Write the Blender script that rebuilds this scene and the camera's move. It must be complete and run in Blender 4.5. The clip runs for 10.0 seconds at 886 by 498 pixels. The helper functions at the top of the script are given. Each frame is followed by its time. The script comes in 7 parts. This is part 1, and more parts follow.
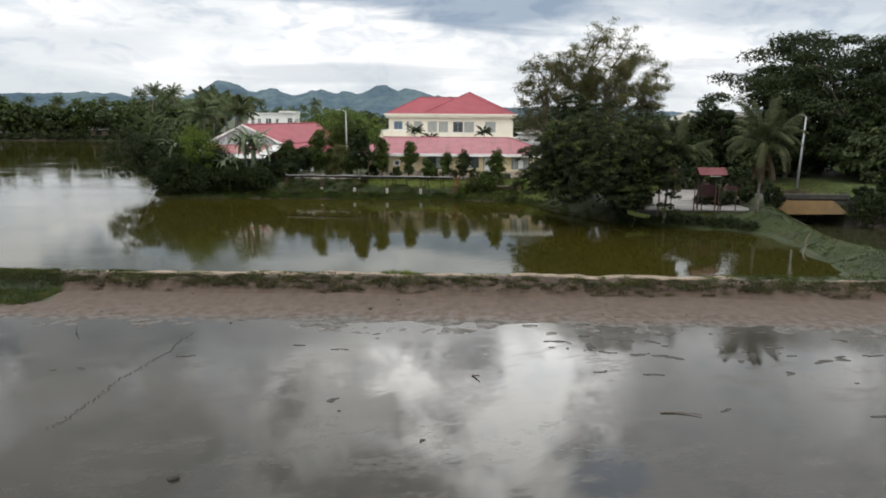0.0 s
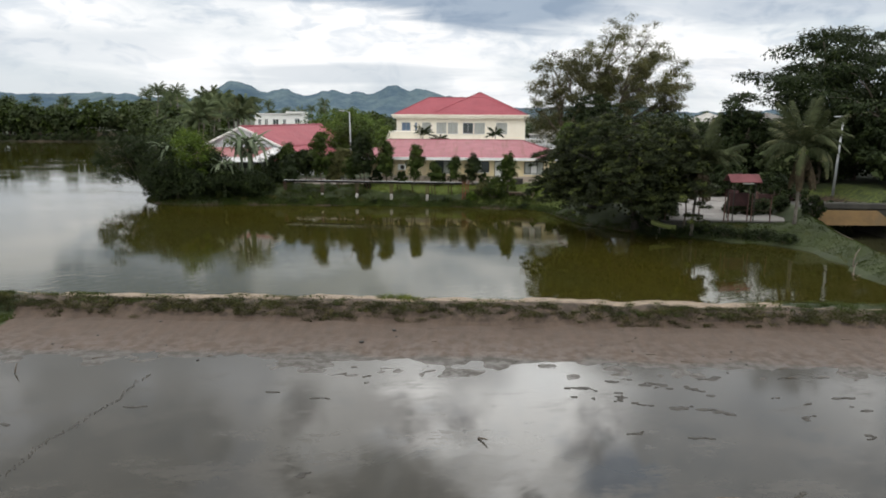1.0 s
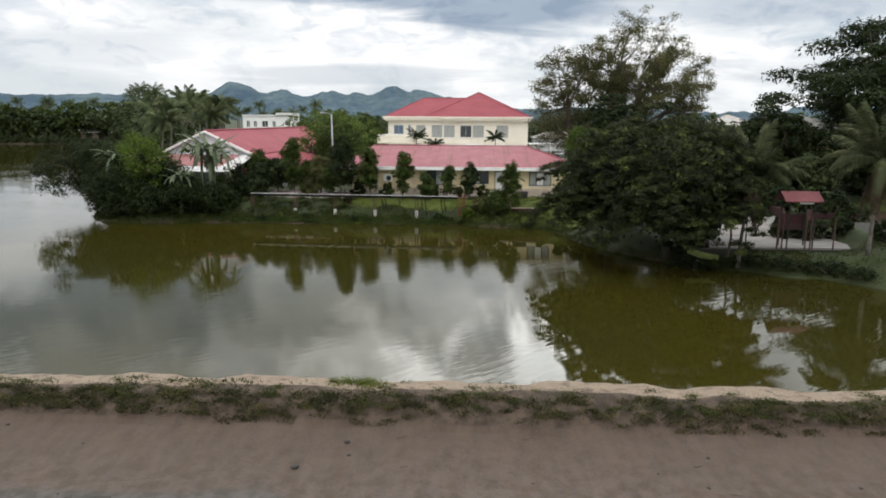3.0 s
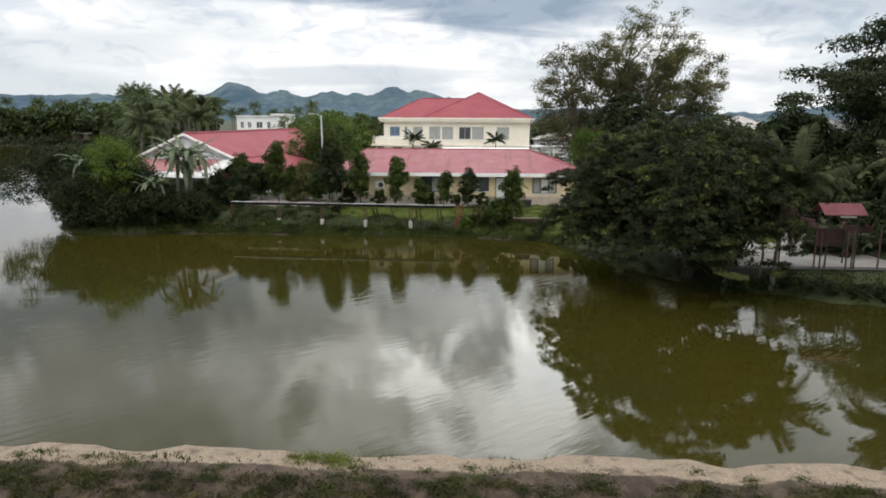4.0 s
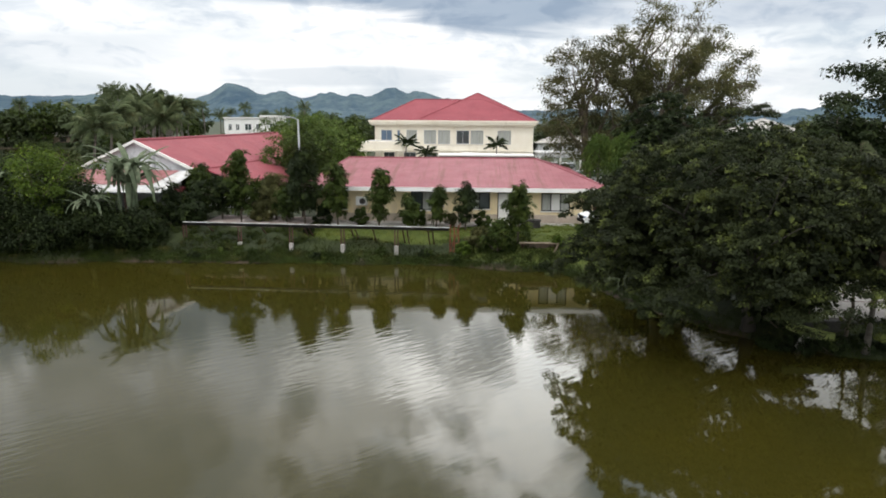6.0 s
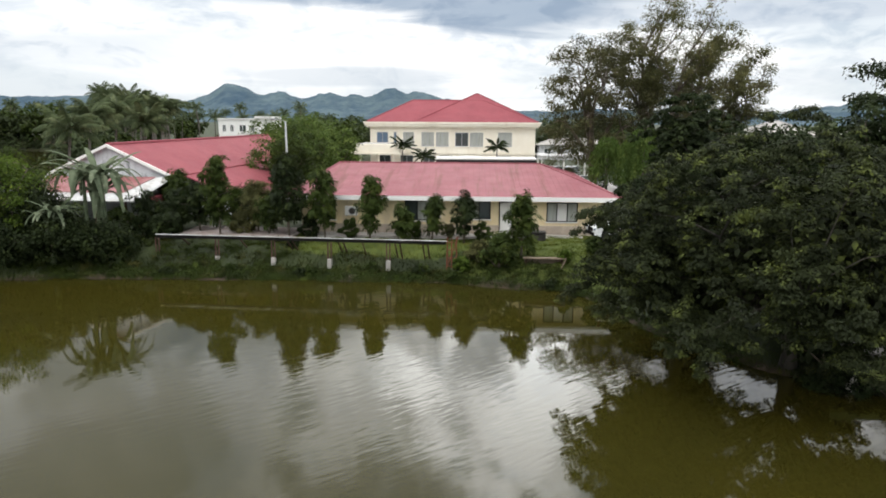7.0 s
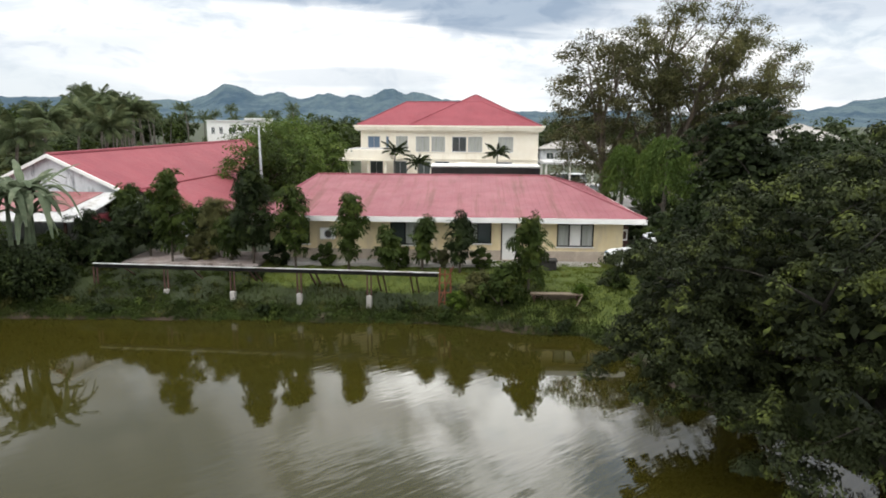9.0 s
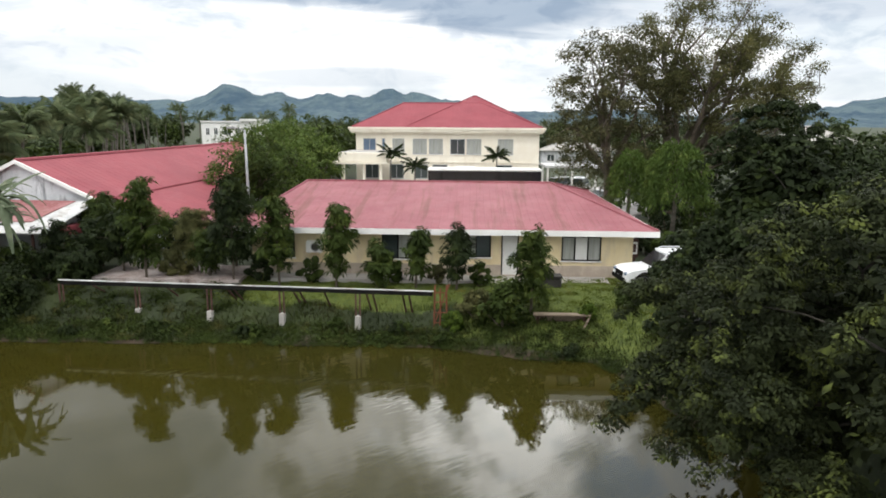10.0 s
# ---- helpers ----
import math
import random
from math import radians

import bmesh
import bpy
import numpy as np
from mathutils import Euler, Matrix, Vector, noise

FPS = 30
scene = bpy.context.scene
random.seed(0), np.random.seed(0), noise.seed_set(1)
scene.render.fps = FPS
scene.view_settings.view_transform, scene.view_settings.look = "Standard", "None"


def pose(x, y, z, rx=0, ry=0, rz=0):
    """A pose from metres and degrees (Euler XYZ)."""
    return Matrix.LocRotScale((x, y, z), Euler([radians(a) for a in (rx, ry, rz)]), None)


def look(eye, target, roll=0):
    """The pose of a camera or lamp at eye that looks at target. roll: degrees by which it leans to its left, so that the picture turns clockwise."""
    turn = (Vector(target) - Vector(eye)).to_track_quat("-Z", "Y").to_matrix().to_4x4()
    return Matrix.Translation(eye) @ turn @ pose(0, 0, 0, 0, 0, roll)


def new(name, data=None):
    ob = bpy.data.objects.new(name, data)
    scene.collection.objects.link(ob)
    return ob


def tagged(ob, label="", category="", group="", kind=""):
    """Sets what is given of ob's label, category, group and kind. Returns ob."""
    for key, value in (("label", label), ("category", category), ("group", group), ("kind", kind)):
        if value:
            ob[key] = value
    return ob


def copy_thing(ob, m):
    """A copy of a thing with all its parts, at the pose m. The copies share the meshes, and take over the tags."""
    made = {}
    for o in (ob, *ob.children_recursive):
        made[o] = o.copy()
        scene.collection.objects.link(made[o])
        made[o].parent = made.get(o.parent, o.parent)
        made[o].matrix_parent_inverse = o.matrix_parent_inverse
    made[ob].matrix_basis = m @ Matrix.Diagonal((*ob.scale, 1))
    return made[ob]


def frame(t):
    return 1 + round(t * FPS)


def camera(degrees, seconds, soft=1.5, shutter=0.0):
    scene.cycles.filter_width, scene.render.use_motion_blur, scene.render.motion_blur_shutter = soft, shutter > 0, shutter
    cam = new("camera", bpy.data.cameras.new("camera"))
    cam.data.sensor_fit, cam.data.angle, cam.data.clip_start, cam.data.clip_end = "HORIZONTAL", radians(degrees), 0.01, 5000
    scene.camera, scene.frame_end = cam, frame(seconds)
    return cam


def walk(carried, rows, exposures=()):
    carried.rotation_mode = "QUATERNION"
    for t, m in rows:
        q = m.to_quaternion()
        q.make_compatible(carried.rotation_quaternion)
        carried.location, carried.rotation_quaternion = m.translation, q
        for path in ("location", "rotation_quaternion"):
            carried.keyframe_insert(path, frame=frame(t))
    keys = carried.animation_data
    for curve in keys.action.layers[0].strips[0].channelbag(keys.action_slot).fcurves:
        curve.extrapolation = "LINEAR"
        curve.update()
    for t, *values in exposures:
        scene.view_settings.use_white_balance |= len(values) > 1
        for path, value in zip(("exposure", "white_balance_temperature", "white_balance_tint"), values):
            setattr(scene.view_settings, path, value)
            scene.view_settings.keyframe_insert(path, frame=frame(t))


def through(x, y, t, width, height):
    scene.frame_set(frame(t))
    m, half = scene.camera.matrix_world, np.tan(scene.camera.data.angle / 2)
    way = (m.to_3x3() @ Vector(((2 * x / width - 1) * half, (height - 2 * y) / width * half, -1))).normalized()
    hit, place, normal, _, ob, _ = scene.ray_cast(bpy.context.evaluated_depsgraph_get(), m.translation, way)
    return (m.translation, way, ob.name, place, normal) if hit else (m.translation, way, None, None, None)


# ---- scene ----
cam = camera(66.0, 10.0, soft=1.8)
PATH = [
    (0, (1.093, -1.342, 9.050), (0.565, 18.293, 5.284), 0.35),
    (0.5, (1.197, 0.916, 9.111), (0.418, 20.543, 5.348), 0.35),
    (1, (1.286, 3.262, 9.171), (0.438, 22.887, 5.411), 0.35),
    (1.5, (1.362, 5.672, 9.230), (0.515, 25.298, 5.476), 0.35),
    (2, (1.426, 8.123, 9.289), (0.581, 27.750, 5.540), 0.35),
    (2.5, (1.479, 10.593, 9.348), (0.636, 30.222, 5.606), 0.35),
    (4, (1.587, 17.938, 9.533), (0.753, 37.571, 5.811), 0.35),
    (4.5, (1.609, 20.311, 9.598), (0.780, 39.945, 5.883), 0.35),
    (5, (1.627, 22.623, 9.665), (0.803, 42.259, 5.958), 0.35),
    (5.5, (1.641, 24.864, 9.736), (0.823, 44.501, 6.035), 0.35),
    (7, (1.678, 31.076, 9.967), (0.878, 50.718, 6.284), 0.35),
    (7.5, (1.692, 32.960, 10.053), (0.899, 52.603, 6.375), 0.35),
    (8, (1.708, 34.745, 10.143), (0.924, 54.389, 6.469), 0.35),
    (8.5, (1.729, 36.432, 10.239), (0.953, 56.077, 6.568), 0.35),
    (9, (1.756, 38.025, 10.340), (0.988, 57.670, 6.671), 0.35),
    (9.5, (1.789, 39.526, 10.448), (1.030, 59.172, 6.779), 0.35),
    (10, (1.830, 40.944, 10.561), (1.081, 60.590, 6.892), 0.35),
]
walk(cam, [(t, look(eye, target, roll)) for t, eye, target, roll in PATH],
     exposures=((0.0, -0.02), (2.5, -0.04), (5.5, 0.06), (7.0, 0.14), (10.0, 0.2)))

# ---- light ----
SUN_AZ, SUN_EL = -148.0, 58.0        # degrees clockwise from straight ahead, above the horizon


def node(tree, kind, x=None, **inputs):
    n = tree.nodes.new(kind)
    for key, value in inputs.items():
        n.inputs[key.replace("_", " ")].default_value = value
    return n


def math_node(tree, op, a, b=None, c=None):
    n = tree.nodes.new("ShaderNodeMath")
    n.operation = op
    for i, v in enumerate((a, b, c)):
        if v is None:
            continue
        if isinstance(v, (int, float)):
            n.inputs[i].default_value = v
        else:
            tree.links.new(v, n.inputs[i])
    return n.outputs[0]


def mix_node(tree, fac, a, b):
    n = tree.nodes.new("ShaderNodeMix")
    n.data_type = "RGBA"
    for slot, v in ((0, fac), (6, a), (7, b)):
        if isinstance(v, tuple):
            n.inputs[slot].default_value = (*v, 1.0)
        elif isinstance(v, (int, float)):
            n.inputs[slot].default_value = v
        else:
            tree.links.new(v, n.inputs[slot])
    return n.outputs[2]


def ramp_node(tree, v, lo, hi):
    n = tree.nodes.new("ShaderNodeMapRange")
    n.interpolation_type = "SMOOTHSTEP"
    n.inputs[1].default_value, n.inputs[2].default_value = lo, hi
    tree.links.new(v, n.inputs[0])
    return n.outputs[0]


world = bpy.data.worlds.new("sky")
scene.world = world
world.use_nodes = True
wt = world.node_tree
wt.nodes.clear()
sky = wt.nodes.new("ShaderNodeTexSky")
sky.sky_type, sky.sun_disc = "NISHITA", False
sky.sun_elevation, sky.sun_rotation = radians(SUN_EL), radians(SUN_AZ)
sky.air_density, sky.dust_density, sky.ozone_density = 1.0, 2.0, 1.0
coord = wt.nodes.new("ShaderNodeTexCoord")
split = wt.nodes.new("ShaderNodeSeparateXYZ")
wt.links.new(coord.outputs["Generated"], split.inputs[0])
dx, dy, dz = split.outputs
az = math_node(wt, "MULTIPLY", math_node(wt, "ARCTAN2", dx, dy), 57.2958)
el = math_node(wt, "MULTIPLY", math_node(wt, "ARCSINE", dz), 57.2958)


def cloud_noise(sx, sy, scale, detail, seed, warp=0.3):
    pack = wt.nodes.new("ShaderNodeCombineXYZ")
    wt.links.new(math_node(wt, "MULTIPLY", az, sx), pack.inputs[0])
    wt.links.new(math_node(wt, "MULTIPLY", el, sy), pack.inputs[1])
    pack.inputs[2].default_value = seed
    n = node(wt, "ShaderNodeTexNoise", Scale=scale, Detail=detail, Roughness=0.55, Distortion=warp)
    wt.links.new(pack.outputs[0], n.inputs["Vector"])
    return n.outputs[0]


def patch(a0, e0, wa, we, ragged, amount=0.9, spread=2.2):
    """A soft-edged cloud bank round the direction (a0, e0), with ragged borders."""
    u = math_node(wt, "DIVIDE", math_node(wt, "SUBTRACT", az, a0), wa)
    v = math_node(wt, "DIVIDE", math_node(wt, "SUBTRACT", el, e0), we)
    r = math_node(wt, "SQRT", math_node(wt, "ADD", math_node(wt, "MULTIPLY", u, u), math_node(wt, "MULTIPLY", v, v)))
    r = math_node(wt, "ADD", r, math_node(wt, "MULTIPLY", math_node(wt, "SUBTRACT", ragged, 0.5), spread))
    return math_node(wt, "MULTIPLY", math_node(wt, "SUBTRACT", 1.0, ramp_node(wt, r, 0.55, 1.15)), amount)


broad = cloud_noise(0.05, 0.16, 1.0, 6.0, 3.1)
streak = cloud_noise(0.045, 0.42, 1.0, 5.0, 7.7, 0.6)
billow = cloud_noise(0.14, 0.15, 1.0, 9.0, 1.3, 0.35)
WHITE, PALE, GREY, SLATE, BLUE = (11.6, 11.6, 11.6), (8.8, 9.4, 9.9), (4.2, 4.5, 5.0), (3.3, 4.3, 5.6), (3.6, 4.8, 6.6)
colour = mix_node(wt, 0.85, sky.outputs[0], PALE)
colour = mix_node(wt, ramp_node(wt, broad, 0.38, 0.62), colour, WHITE)
colour = mix_node(wt, math_node(wt, "MULTIPLY", ramp_node(wt, streak, 0.52, 0.72), 0.55), colour, (6.0, 6.6, 7.4))
upper = ramp_node(wt, el, 10.0, 16.0)
colour = mix_node(wt, upper, colour, mix_node(wt, ramp_node(wt, billow, 0.36, 0.62), (24.0, 24.0, 23.7), (13.0, 13.4, 13.9)))
colour = mix_node(wt, ramp_node(wt, el, 36.0, 60.0), colour, mix_node(wt, ramp_node(wt, billow, 0.36, 0.62), (23.0, 23.0, 22.6), (17.0, 17.4, 17.8)))
for bank in (
    (3.5, 9.6, 13.0, 2.5, SLATE, 0.85), (-17.0, 10.4, 11.0, 1.6, SLATE, 0.8), (25.0, 8.4, 14.0, 1.5, (6.2, 6.9, 7.8), 0.75),
    (-10.0, 3.4, 10.0, 0.8, (7.0, 7.6, 8.2), 0.7), (-30.0, 5.0, 8.0, 1.2, (8.2, 8.7, 9.2), 0.6),
):
    colour = mix_node(wt, patch(*bank[:4], streak, bank[5]), colour, bank[4])
for bank in (
    (-18.0, 15.5, 16.0, 4.0, (6.4, 6.9, 7.2), 0.85), (-29.0, 14.8, 11.0, 4.4, (3.7, 4.3, 5.0), 1.0), (-9.0, 23.5, 9.0, 6.5, (25, 25, 24.5), 0.85), (4.0, 24.5, 11.0, 8.0, (56, 56, 55), 0.95), (22.0, 24.0, 9.0, 7.0, (14, 14.6, 15.2), 0.8),
    (-7.0, 32.0, 8.0, 5.0, (8.5, 8.7, 8.5), 0.85), (-32.0, 26.0, 14.0, 9.0, (7.8, 8.0, 8.0), 0.88), (13.0, 28.5, 3.8, 2.6, (9.5, 12.0, 15.5), 0.9),
):
    colour = mix_node(wt, patch(*bank[:4], billow, bank[5], 3.0), colour, bank[4])
puffs = cloud_noise(0.30, 0.62, 1.0, 9.0, 4.4, 0.5)
shade = mix_node(wt, 1.0, colour, (0.70, 0.755, 0.82))
shade.node.blend_type = "MULTIPLY"
low_sky = math_node(wt, "MULTIPLY_ADD", ramp_node(wt, el, 11.0, 15.0), -0.35, 1.0)
colour = mix_node(wt, math_node(wt, "MULTIPLY", math_node(wt, "MULTIPLY", ramp_node(wt, puffs, 0.46, 0.66), math_node(wt, "MULTIPLY_ADD", ramp_node(wt, el, 2.0, 6.5), 0.5, 0.25)), low_sky), colour, shade)
colour = mix_node(wt, ramp_node(wt, el, -0.5, -4.0), colour, (3.0, 3.2, 3.0))
back = node(wt, "ShaderNodeBackground", Strength=0.095)
wt.links.new(colour, back.inputs["Color"])
out = wt.nodes.new("ShaderNodeOutputWorld")
wt.links.new(back.outputs[0], out.inputs[0])

sun = new("sun", bpy.data.lights.new("sun", "SUN"))
sun.data.energy, sun.data.angle, sun.data.color = 0.8, radians(25), (1.0, 0.95, 0.86)
sun.matrix_world = look((math.sin(radians(SUN_AZ)) * 80, math.cos(radians(SUN_AZ)) * 80, math.tan(radians(SUN_EL)) * 80), (0, 0, 0))

# ---- materials ----
def material(name):
    m = bpy.data.materials.new(name)
    m.use_nodes = True
    t = m.node_tree
    t.nodes.clear()
    o = t.nodes.new("ShaderNodeOutputMaterial")
    p = t.nodes.new("ShaderNodeBsdfPrincipled")
    t.links.new(p.outputs[0], o.inputs[0])
    return m, t, p, o


def place(t, stretch=(1, 1, 1), turn=0.0):
    g = t.nodes.new("ShaderNodeNewGeometry")
    mp = t.nodes.new("ShaderNodeMapping")
    mp.vector_type = "TEXTURE"
    mp.inputs["Scale"].default_value = tuple(1 / s for s in stretch)
    mp.inputs["Rotation"].default_value = (0, 0, radians(turn))
    t.links.new(g.outputs["Position"], mp.inputs[0])
    return mp.outputs[0]


def grain(t, where, scale, detail=5.0, rough=0.6, warp=0.0):
    n = node(t, "ShaderNodeTexNoise", Scale=scale, Detail=detail, Roughness=rough, Distortion=warp)
    t.links.new(where, n.inputs["Vector"])
    return n.outputs[0]


def relief(t, p, height, strength, distance):
    b = node(t, "ShaderNodeBump", Strength=strength, Distance=distance)
    t.links.new(height, b.inputs["Height"])
    t.links.new(b.outputs[0], p.inputs["Normal"])
    return b


def surface(name, c1, c2, scale=1.5, rough=0.7, bump=0.3, dist=0.02, fine=18.0, metal=0.0, stretch=(1, 1, 1), stain=None, stain_scale=0.6, spec=0.5, run=(1, 1, 0.25)):
    """A painted, cast or grown surface: two tints by broad and fine grain, an optional stain, fine relief."""
    m, t, p, o = material(name)
    w = place(t, stretch)
    a, b = grain(t, w, scale), grain(t, w, fine, 4.0)
    f = ramp_node(t, math_node(t, "ADD", math_node(t, "MULTIPLY", a, 0.65), math_node(t, "MULTIPLY", b, 0.35)), 0.36, 0.64)
    c = mix_node(t, f, c1, c2)
    if stain:
        c = mix_node(t, math_node(t, "MULTIPLY", ramp_node(t, grain(t, place(t, run), stain_scale, 6.0, 0.7), 0.50, 0.68), 0.75), c, stain)
    r = grain(t, w, scale * 2.3)
    t.links.new(c, p.inputs["Base Color"])
    t.links.new(math_node(t, "MULTIPLY_ADD", r, 0.25, rough - 0.12), p.inputs["Roughness"])
    p.inputs["Metallic"].default_value, p.inputs["Specular IOR Level"].default_value = metal, spec
    relief(t, p, b, bump, dist)
    return m


def leafage(name, dark, light, tip, through=0.25, clump=0.9):
    """Leaves: a tint of its own for each, broad drifts from dark to light, some light let through."""
    m, t, p, o = material(name)
    g = t.nodes.new("ShaderNodeNewGeometry")
    drift = ramp_node(t, grain(t, g.outputs["Position"], clump, 3.0), 0.35, 0.65)
    one = g.outputs["Random Per Island"]
    c = mix_node(t, math_node(t, "ADD", math_node(t, "MULTIPLY", drift, 0.62), math_node(t, "MULTIPLY", one, 0.38)), dark, light)
    fresh = math_node(t, "ADD", math_node(t, "MULTIPLY", grain(t, g.outputs["Position"], clump * 1.7, 2.0), 0.9), math_node(t, "MULTIPLY", one, 0.1))
    c = mix_node(t, ramp_node(t, fresh, 0.52, 0.72), c, tip)
    t.links.new(c, p.inputs["Base Color"])
    p.inputs["Roughness"].default_value, p.inputs["Specular IOR Level"].default_value = 0.7, 0.12
    tr = t.nodes.new("ShaderNodeBsdfTranslucent")
    t.links.new(mix_node(t, 0.5, c, light), tr.inputs[0])
    mx = t.nodes.new("ShaderNodeMixShader")
    mx.inputs[0].default_value = through
    t.links.new(p.outputs[0], mx.inputs[1])
    t.links.new(tr.outputs[0], mx.inputs[2])
    t.links.new(mx.outputs[0], o.inputs[0])
    return m


def water(name, deep, drift, ripple, big=0.25, skin=0.0):
    """Still, silty water: its body colour below, a clear surface with light wind ripples above."""
    m, t, p, o = material(name)
    w = place(t)
    c = mix_node(t, ramp_node(t, grain(t, w, 0.07, 3.0), 0.35, 0.65), deep, drift)
    t.links.new(c, p.inputs["Base Color"])
    p.inputs["Roughness"].default_value, p.inputs["IOR"].default_value = 0.03, 1.333
    if skin:                         # silt breaking the film here and there
        patchy = ramp_node(t, math_node(t, "ADD", math_node(t, "MULTIPLY", grain(t, place(t, (0.5, 1.1, 1), 15.0), 0.7, 6.0, 0.65), 0.7), math_node(t, "MULTIPLY", grain(t, place(t, (1, 1.6, 1)), 3.2, 4.0), 0.3)), 0.48, 0.62)
        gs = t.nodes.new("ShaderNodeSeparateXYZ")
        t.links.new(w, gs.inputs[0])
        edge = ramp_node(t, math_node(t, "ADD", gs.outputs[1], math_node(t, "MULTIPLY", grain(t, w, 0.35, 4.0), 5.0)), 25.5, 32.0)
        patchy = math_node(t, "MAXIMUM", patchy, edge)
        t.links.new(math_node(t, "MULTIPLY_ADD", patchy, skin, 0.03), p.inputs["Roughness"])
        t.links.new(mix_node(t, patchy, c, tuple(v * 1.22 for v in drift)), p.inputs["Base Color"])
    calm = ramp_node(t, grain(t, place(t, (0.05, 0.09, 1)), 1.0, 2.0), 0.42, 0.62)
    fine = grain(t, place(t, (0.5, 2.2, 1), 42.0), 1.7, 2.0, 0.5, 0.3)
    wide = grain(t, place(t, (0.25, 0.7, 1)), 1.0, 2.0, 0.5)
    h = math_node(t, "ADD", math_node(t, "MULTIPLY", math_node(t, "MULTIPLY", fine, math_node(t, "MULTIPLY_ADD", calm, 0.85, 0.15)), ripple), math_node(t, "MULTIPLY", wide, big))
    relief(t, p, h, 0.5, 0.05)
    return m


def glass(name, tint, rough=0.06):
    m, t, p, o = material(name)
    w = place(t)
    t.links.new(mix_node(t, grain(t, w, 0.8), tint, tuple(v * 1.7 + 0.01 for v in tint)), p.inputs["Base Color"])
    p.inputs["Roughness"].default_value, p.inputs["IOR"].default_value = rough, 1.5
    return m


POND = water("pond_water", (0.031, 0.0268, 0.0043), (0.0262, 0.0244, 0.0052), 0.34, 0.11)
CREEK = water("creek_water", (0.03, 0.03, 0.015), (0.04, 0.035, 0.015), 0.2)
FILM = water("mud_water", (0.025, 0.023, 0.0175), (0.032, 0.0285, 0.0225), 0.05, 0.035, 0.17)
ROOF = surface("red_sheet_roof", (0.205, 0.050, 0.064), (0.262, 0.080, 0.095), 0.5, 0.66, 0.15, 0.01, 7.0, stain=(0.130, 0.036, 0.024), stain_scale=0.42, run=(3.4, 0.16, 1))
ROOF_DULL = surface("dull_red_roof", (0.215, 0.036, 0.050), (0.265, 0.052, 0.066), 0.4, 0.75, 0.15, 0.01, 7.0)
CREAM = surface("cream_wall", (0.80, 0.74, 0.62), (0.86, 0.81, 0.70), 0.7, 0.8, 0.2, 0.01, 20.0, stain=(0.70, 0.63, 0.51), stain_scale=0.5)
YELLOW = surface("yellow_wall", (0.74, 0.60, 0.35), (0.80, 0.68, 0.44), 0.8, 0.8, 0.2, 0.01, 20.0, stain=(0.60, 0.50, 0.36), stain_scale=0.7)
PLINTH = surface("stained_plaster", (0.40, 0.33, 0.27), (0.52, 0.44, 0.36), 1.2, 0.85, 0.3, 0.01, 20.0, stain=(0.32, 0.27, 0.22), stain_scale=1.1)
TRIM = surface("white_paint", (0.72, 0.71, 0.68), (0.82, 0.81, 0.79), 0.8, 0.6, 0.1, 0.005, 20.0)
GABLE = surface("weathered_gable", (0.52, 0.53, 0.55), (0.68, 0.69, 0.71), 0.9, 0.85, 0.3, 0.01, 15.0, stain=(0.08, 0.09, 0.10), stain_scale=2.0)
ROAD = surface("worn_concrete_road", (0.17, 0.158, 0.146), (0.25, 0.235, 0.22), 0.4, 0.9, 0.2, 0.01, 12.0, stain=(0.13, 0.12, 0.105), stain_scale=0.35)
CONCRETE = surface("concrete", (0.32, 0.30, 0.28), (0.44, 0.42, 0.39), 0.7, 0.85, 0.3, 0.01, 25.0, stain=(0.28, 0.26, 0.24))
# Near-black tone used alike for walls, deck, posts and hubs.
DARKWALL = surface("near_black_wall", (0.022, 0.022, 0.018), (0.045, 0.042, 0.034), 1.0, 0.9, 0.4, 0.03, 12.0)
OCHRE = surface("ochre_beam", (0.115, 0.07, 0.026), (0.165, 0.10, 0.036), 1.0, 0.8, 0.2, 0.01, 15.0, stain=(0.10, 0.07, 0.035))
SHEET = surface("old_white_sheet", (0.42, 0.42, 0.42), (0.62, 0.62, 0.61), 1.2, 0.7, 0.1, 0.005, 9.0, stain=(0.25, 0.20, 0.17), stain_scale=0.8)
FADED = surface("faded_red_sheet", (0.23, 0.070, 0.072), (0.34, 0.17, 0.17), 1.0, 0.7, 0.1, 0.005, 8.0, stain=(0.24, 0.10, 0.085), stain_scale=0.9)
MAROON = surface("maroon_board", (0.030, 0.011, 0.011), (0.055, 0.018, 0.018), 2.0, 0.8, 0.1, 0.005, 20.0)
SILT = surface("wet_silt", (0.026, 0.023, 0.019), (0.044, 0.039, 0.032), 3.0, 0.7, 0.3, 0.01, 30.0)
FLOOR = surface("worn_yard_floor", (0.24, 0.185, 0.165), (0.40, 0.35, 0.33), 0.9, 0.9, 0.2, 0.01, 9.0, stain=(0.09, 0.062, 0.05), stain_scale=0.9)
KIOSKRED = surface("kiosk_red", (0.115, 0.024, 0.029), (0.165, 0.044, 0.050), 1.2, 0.75, 0.1, 0.005, 12.0)
RUST = surface("rust_paint", (0.13, 0.036, 0.018), (0.21, 0.062, 0.03), 3.0, 0.8, 0.3, 0.005, 30.0)
BROWN = surface("brown_post", (0.055, 0.025, 0.02), (0.10, 0.046, 0.036), 3.0, 0.8, 0.3, 0.005, 30.0)
BLACK = surface("black_edge", (0.008, 0.008, 0.008), (0.018, 0.017, 0.015), 2.0, 0.9, 0.2, 0.005, 30.0, spec=0.05)
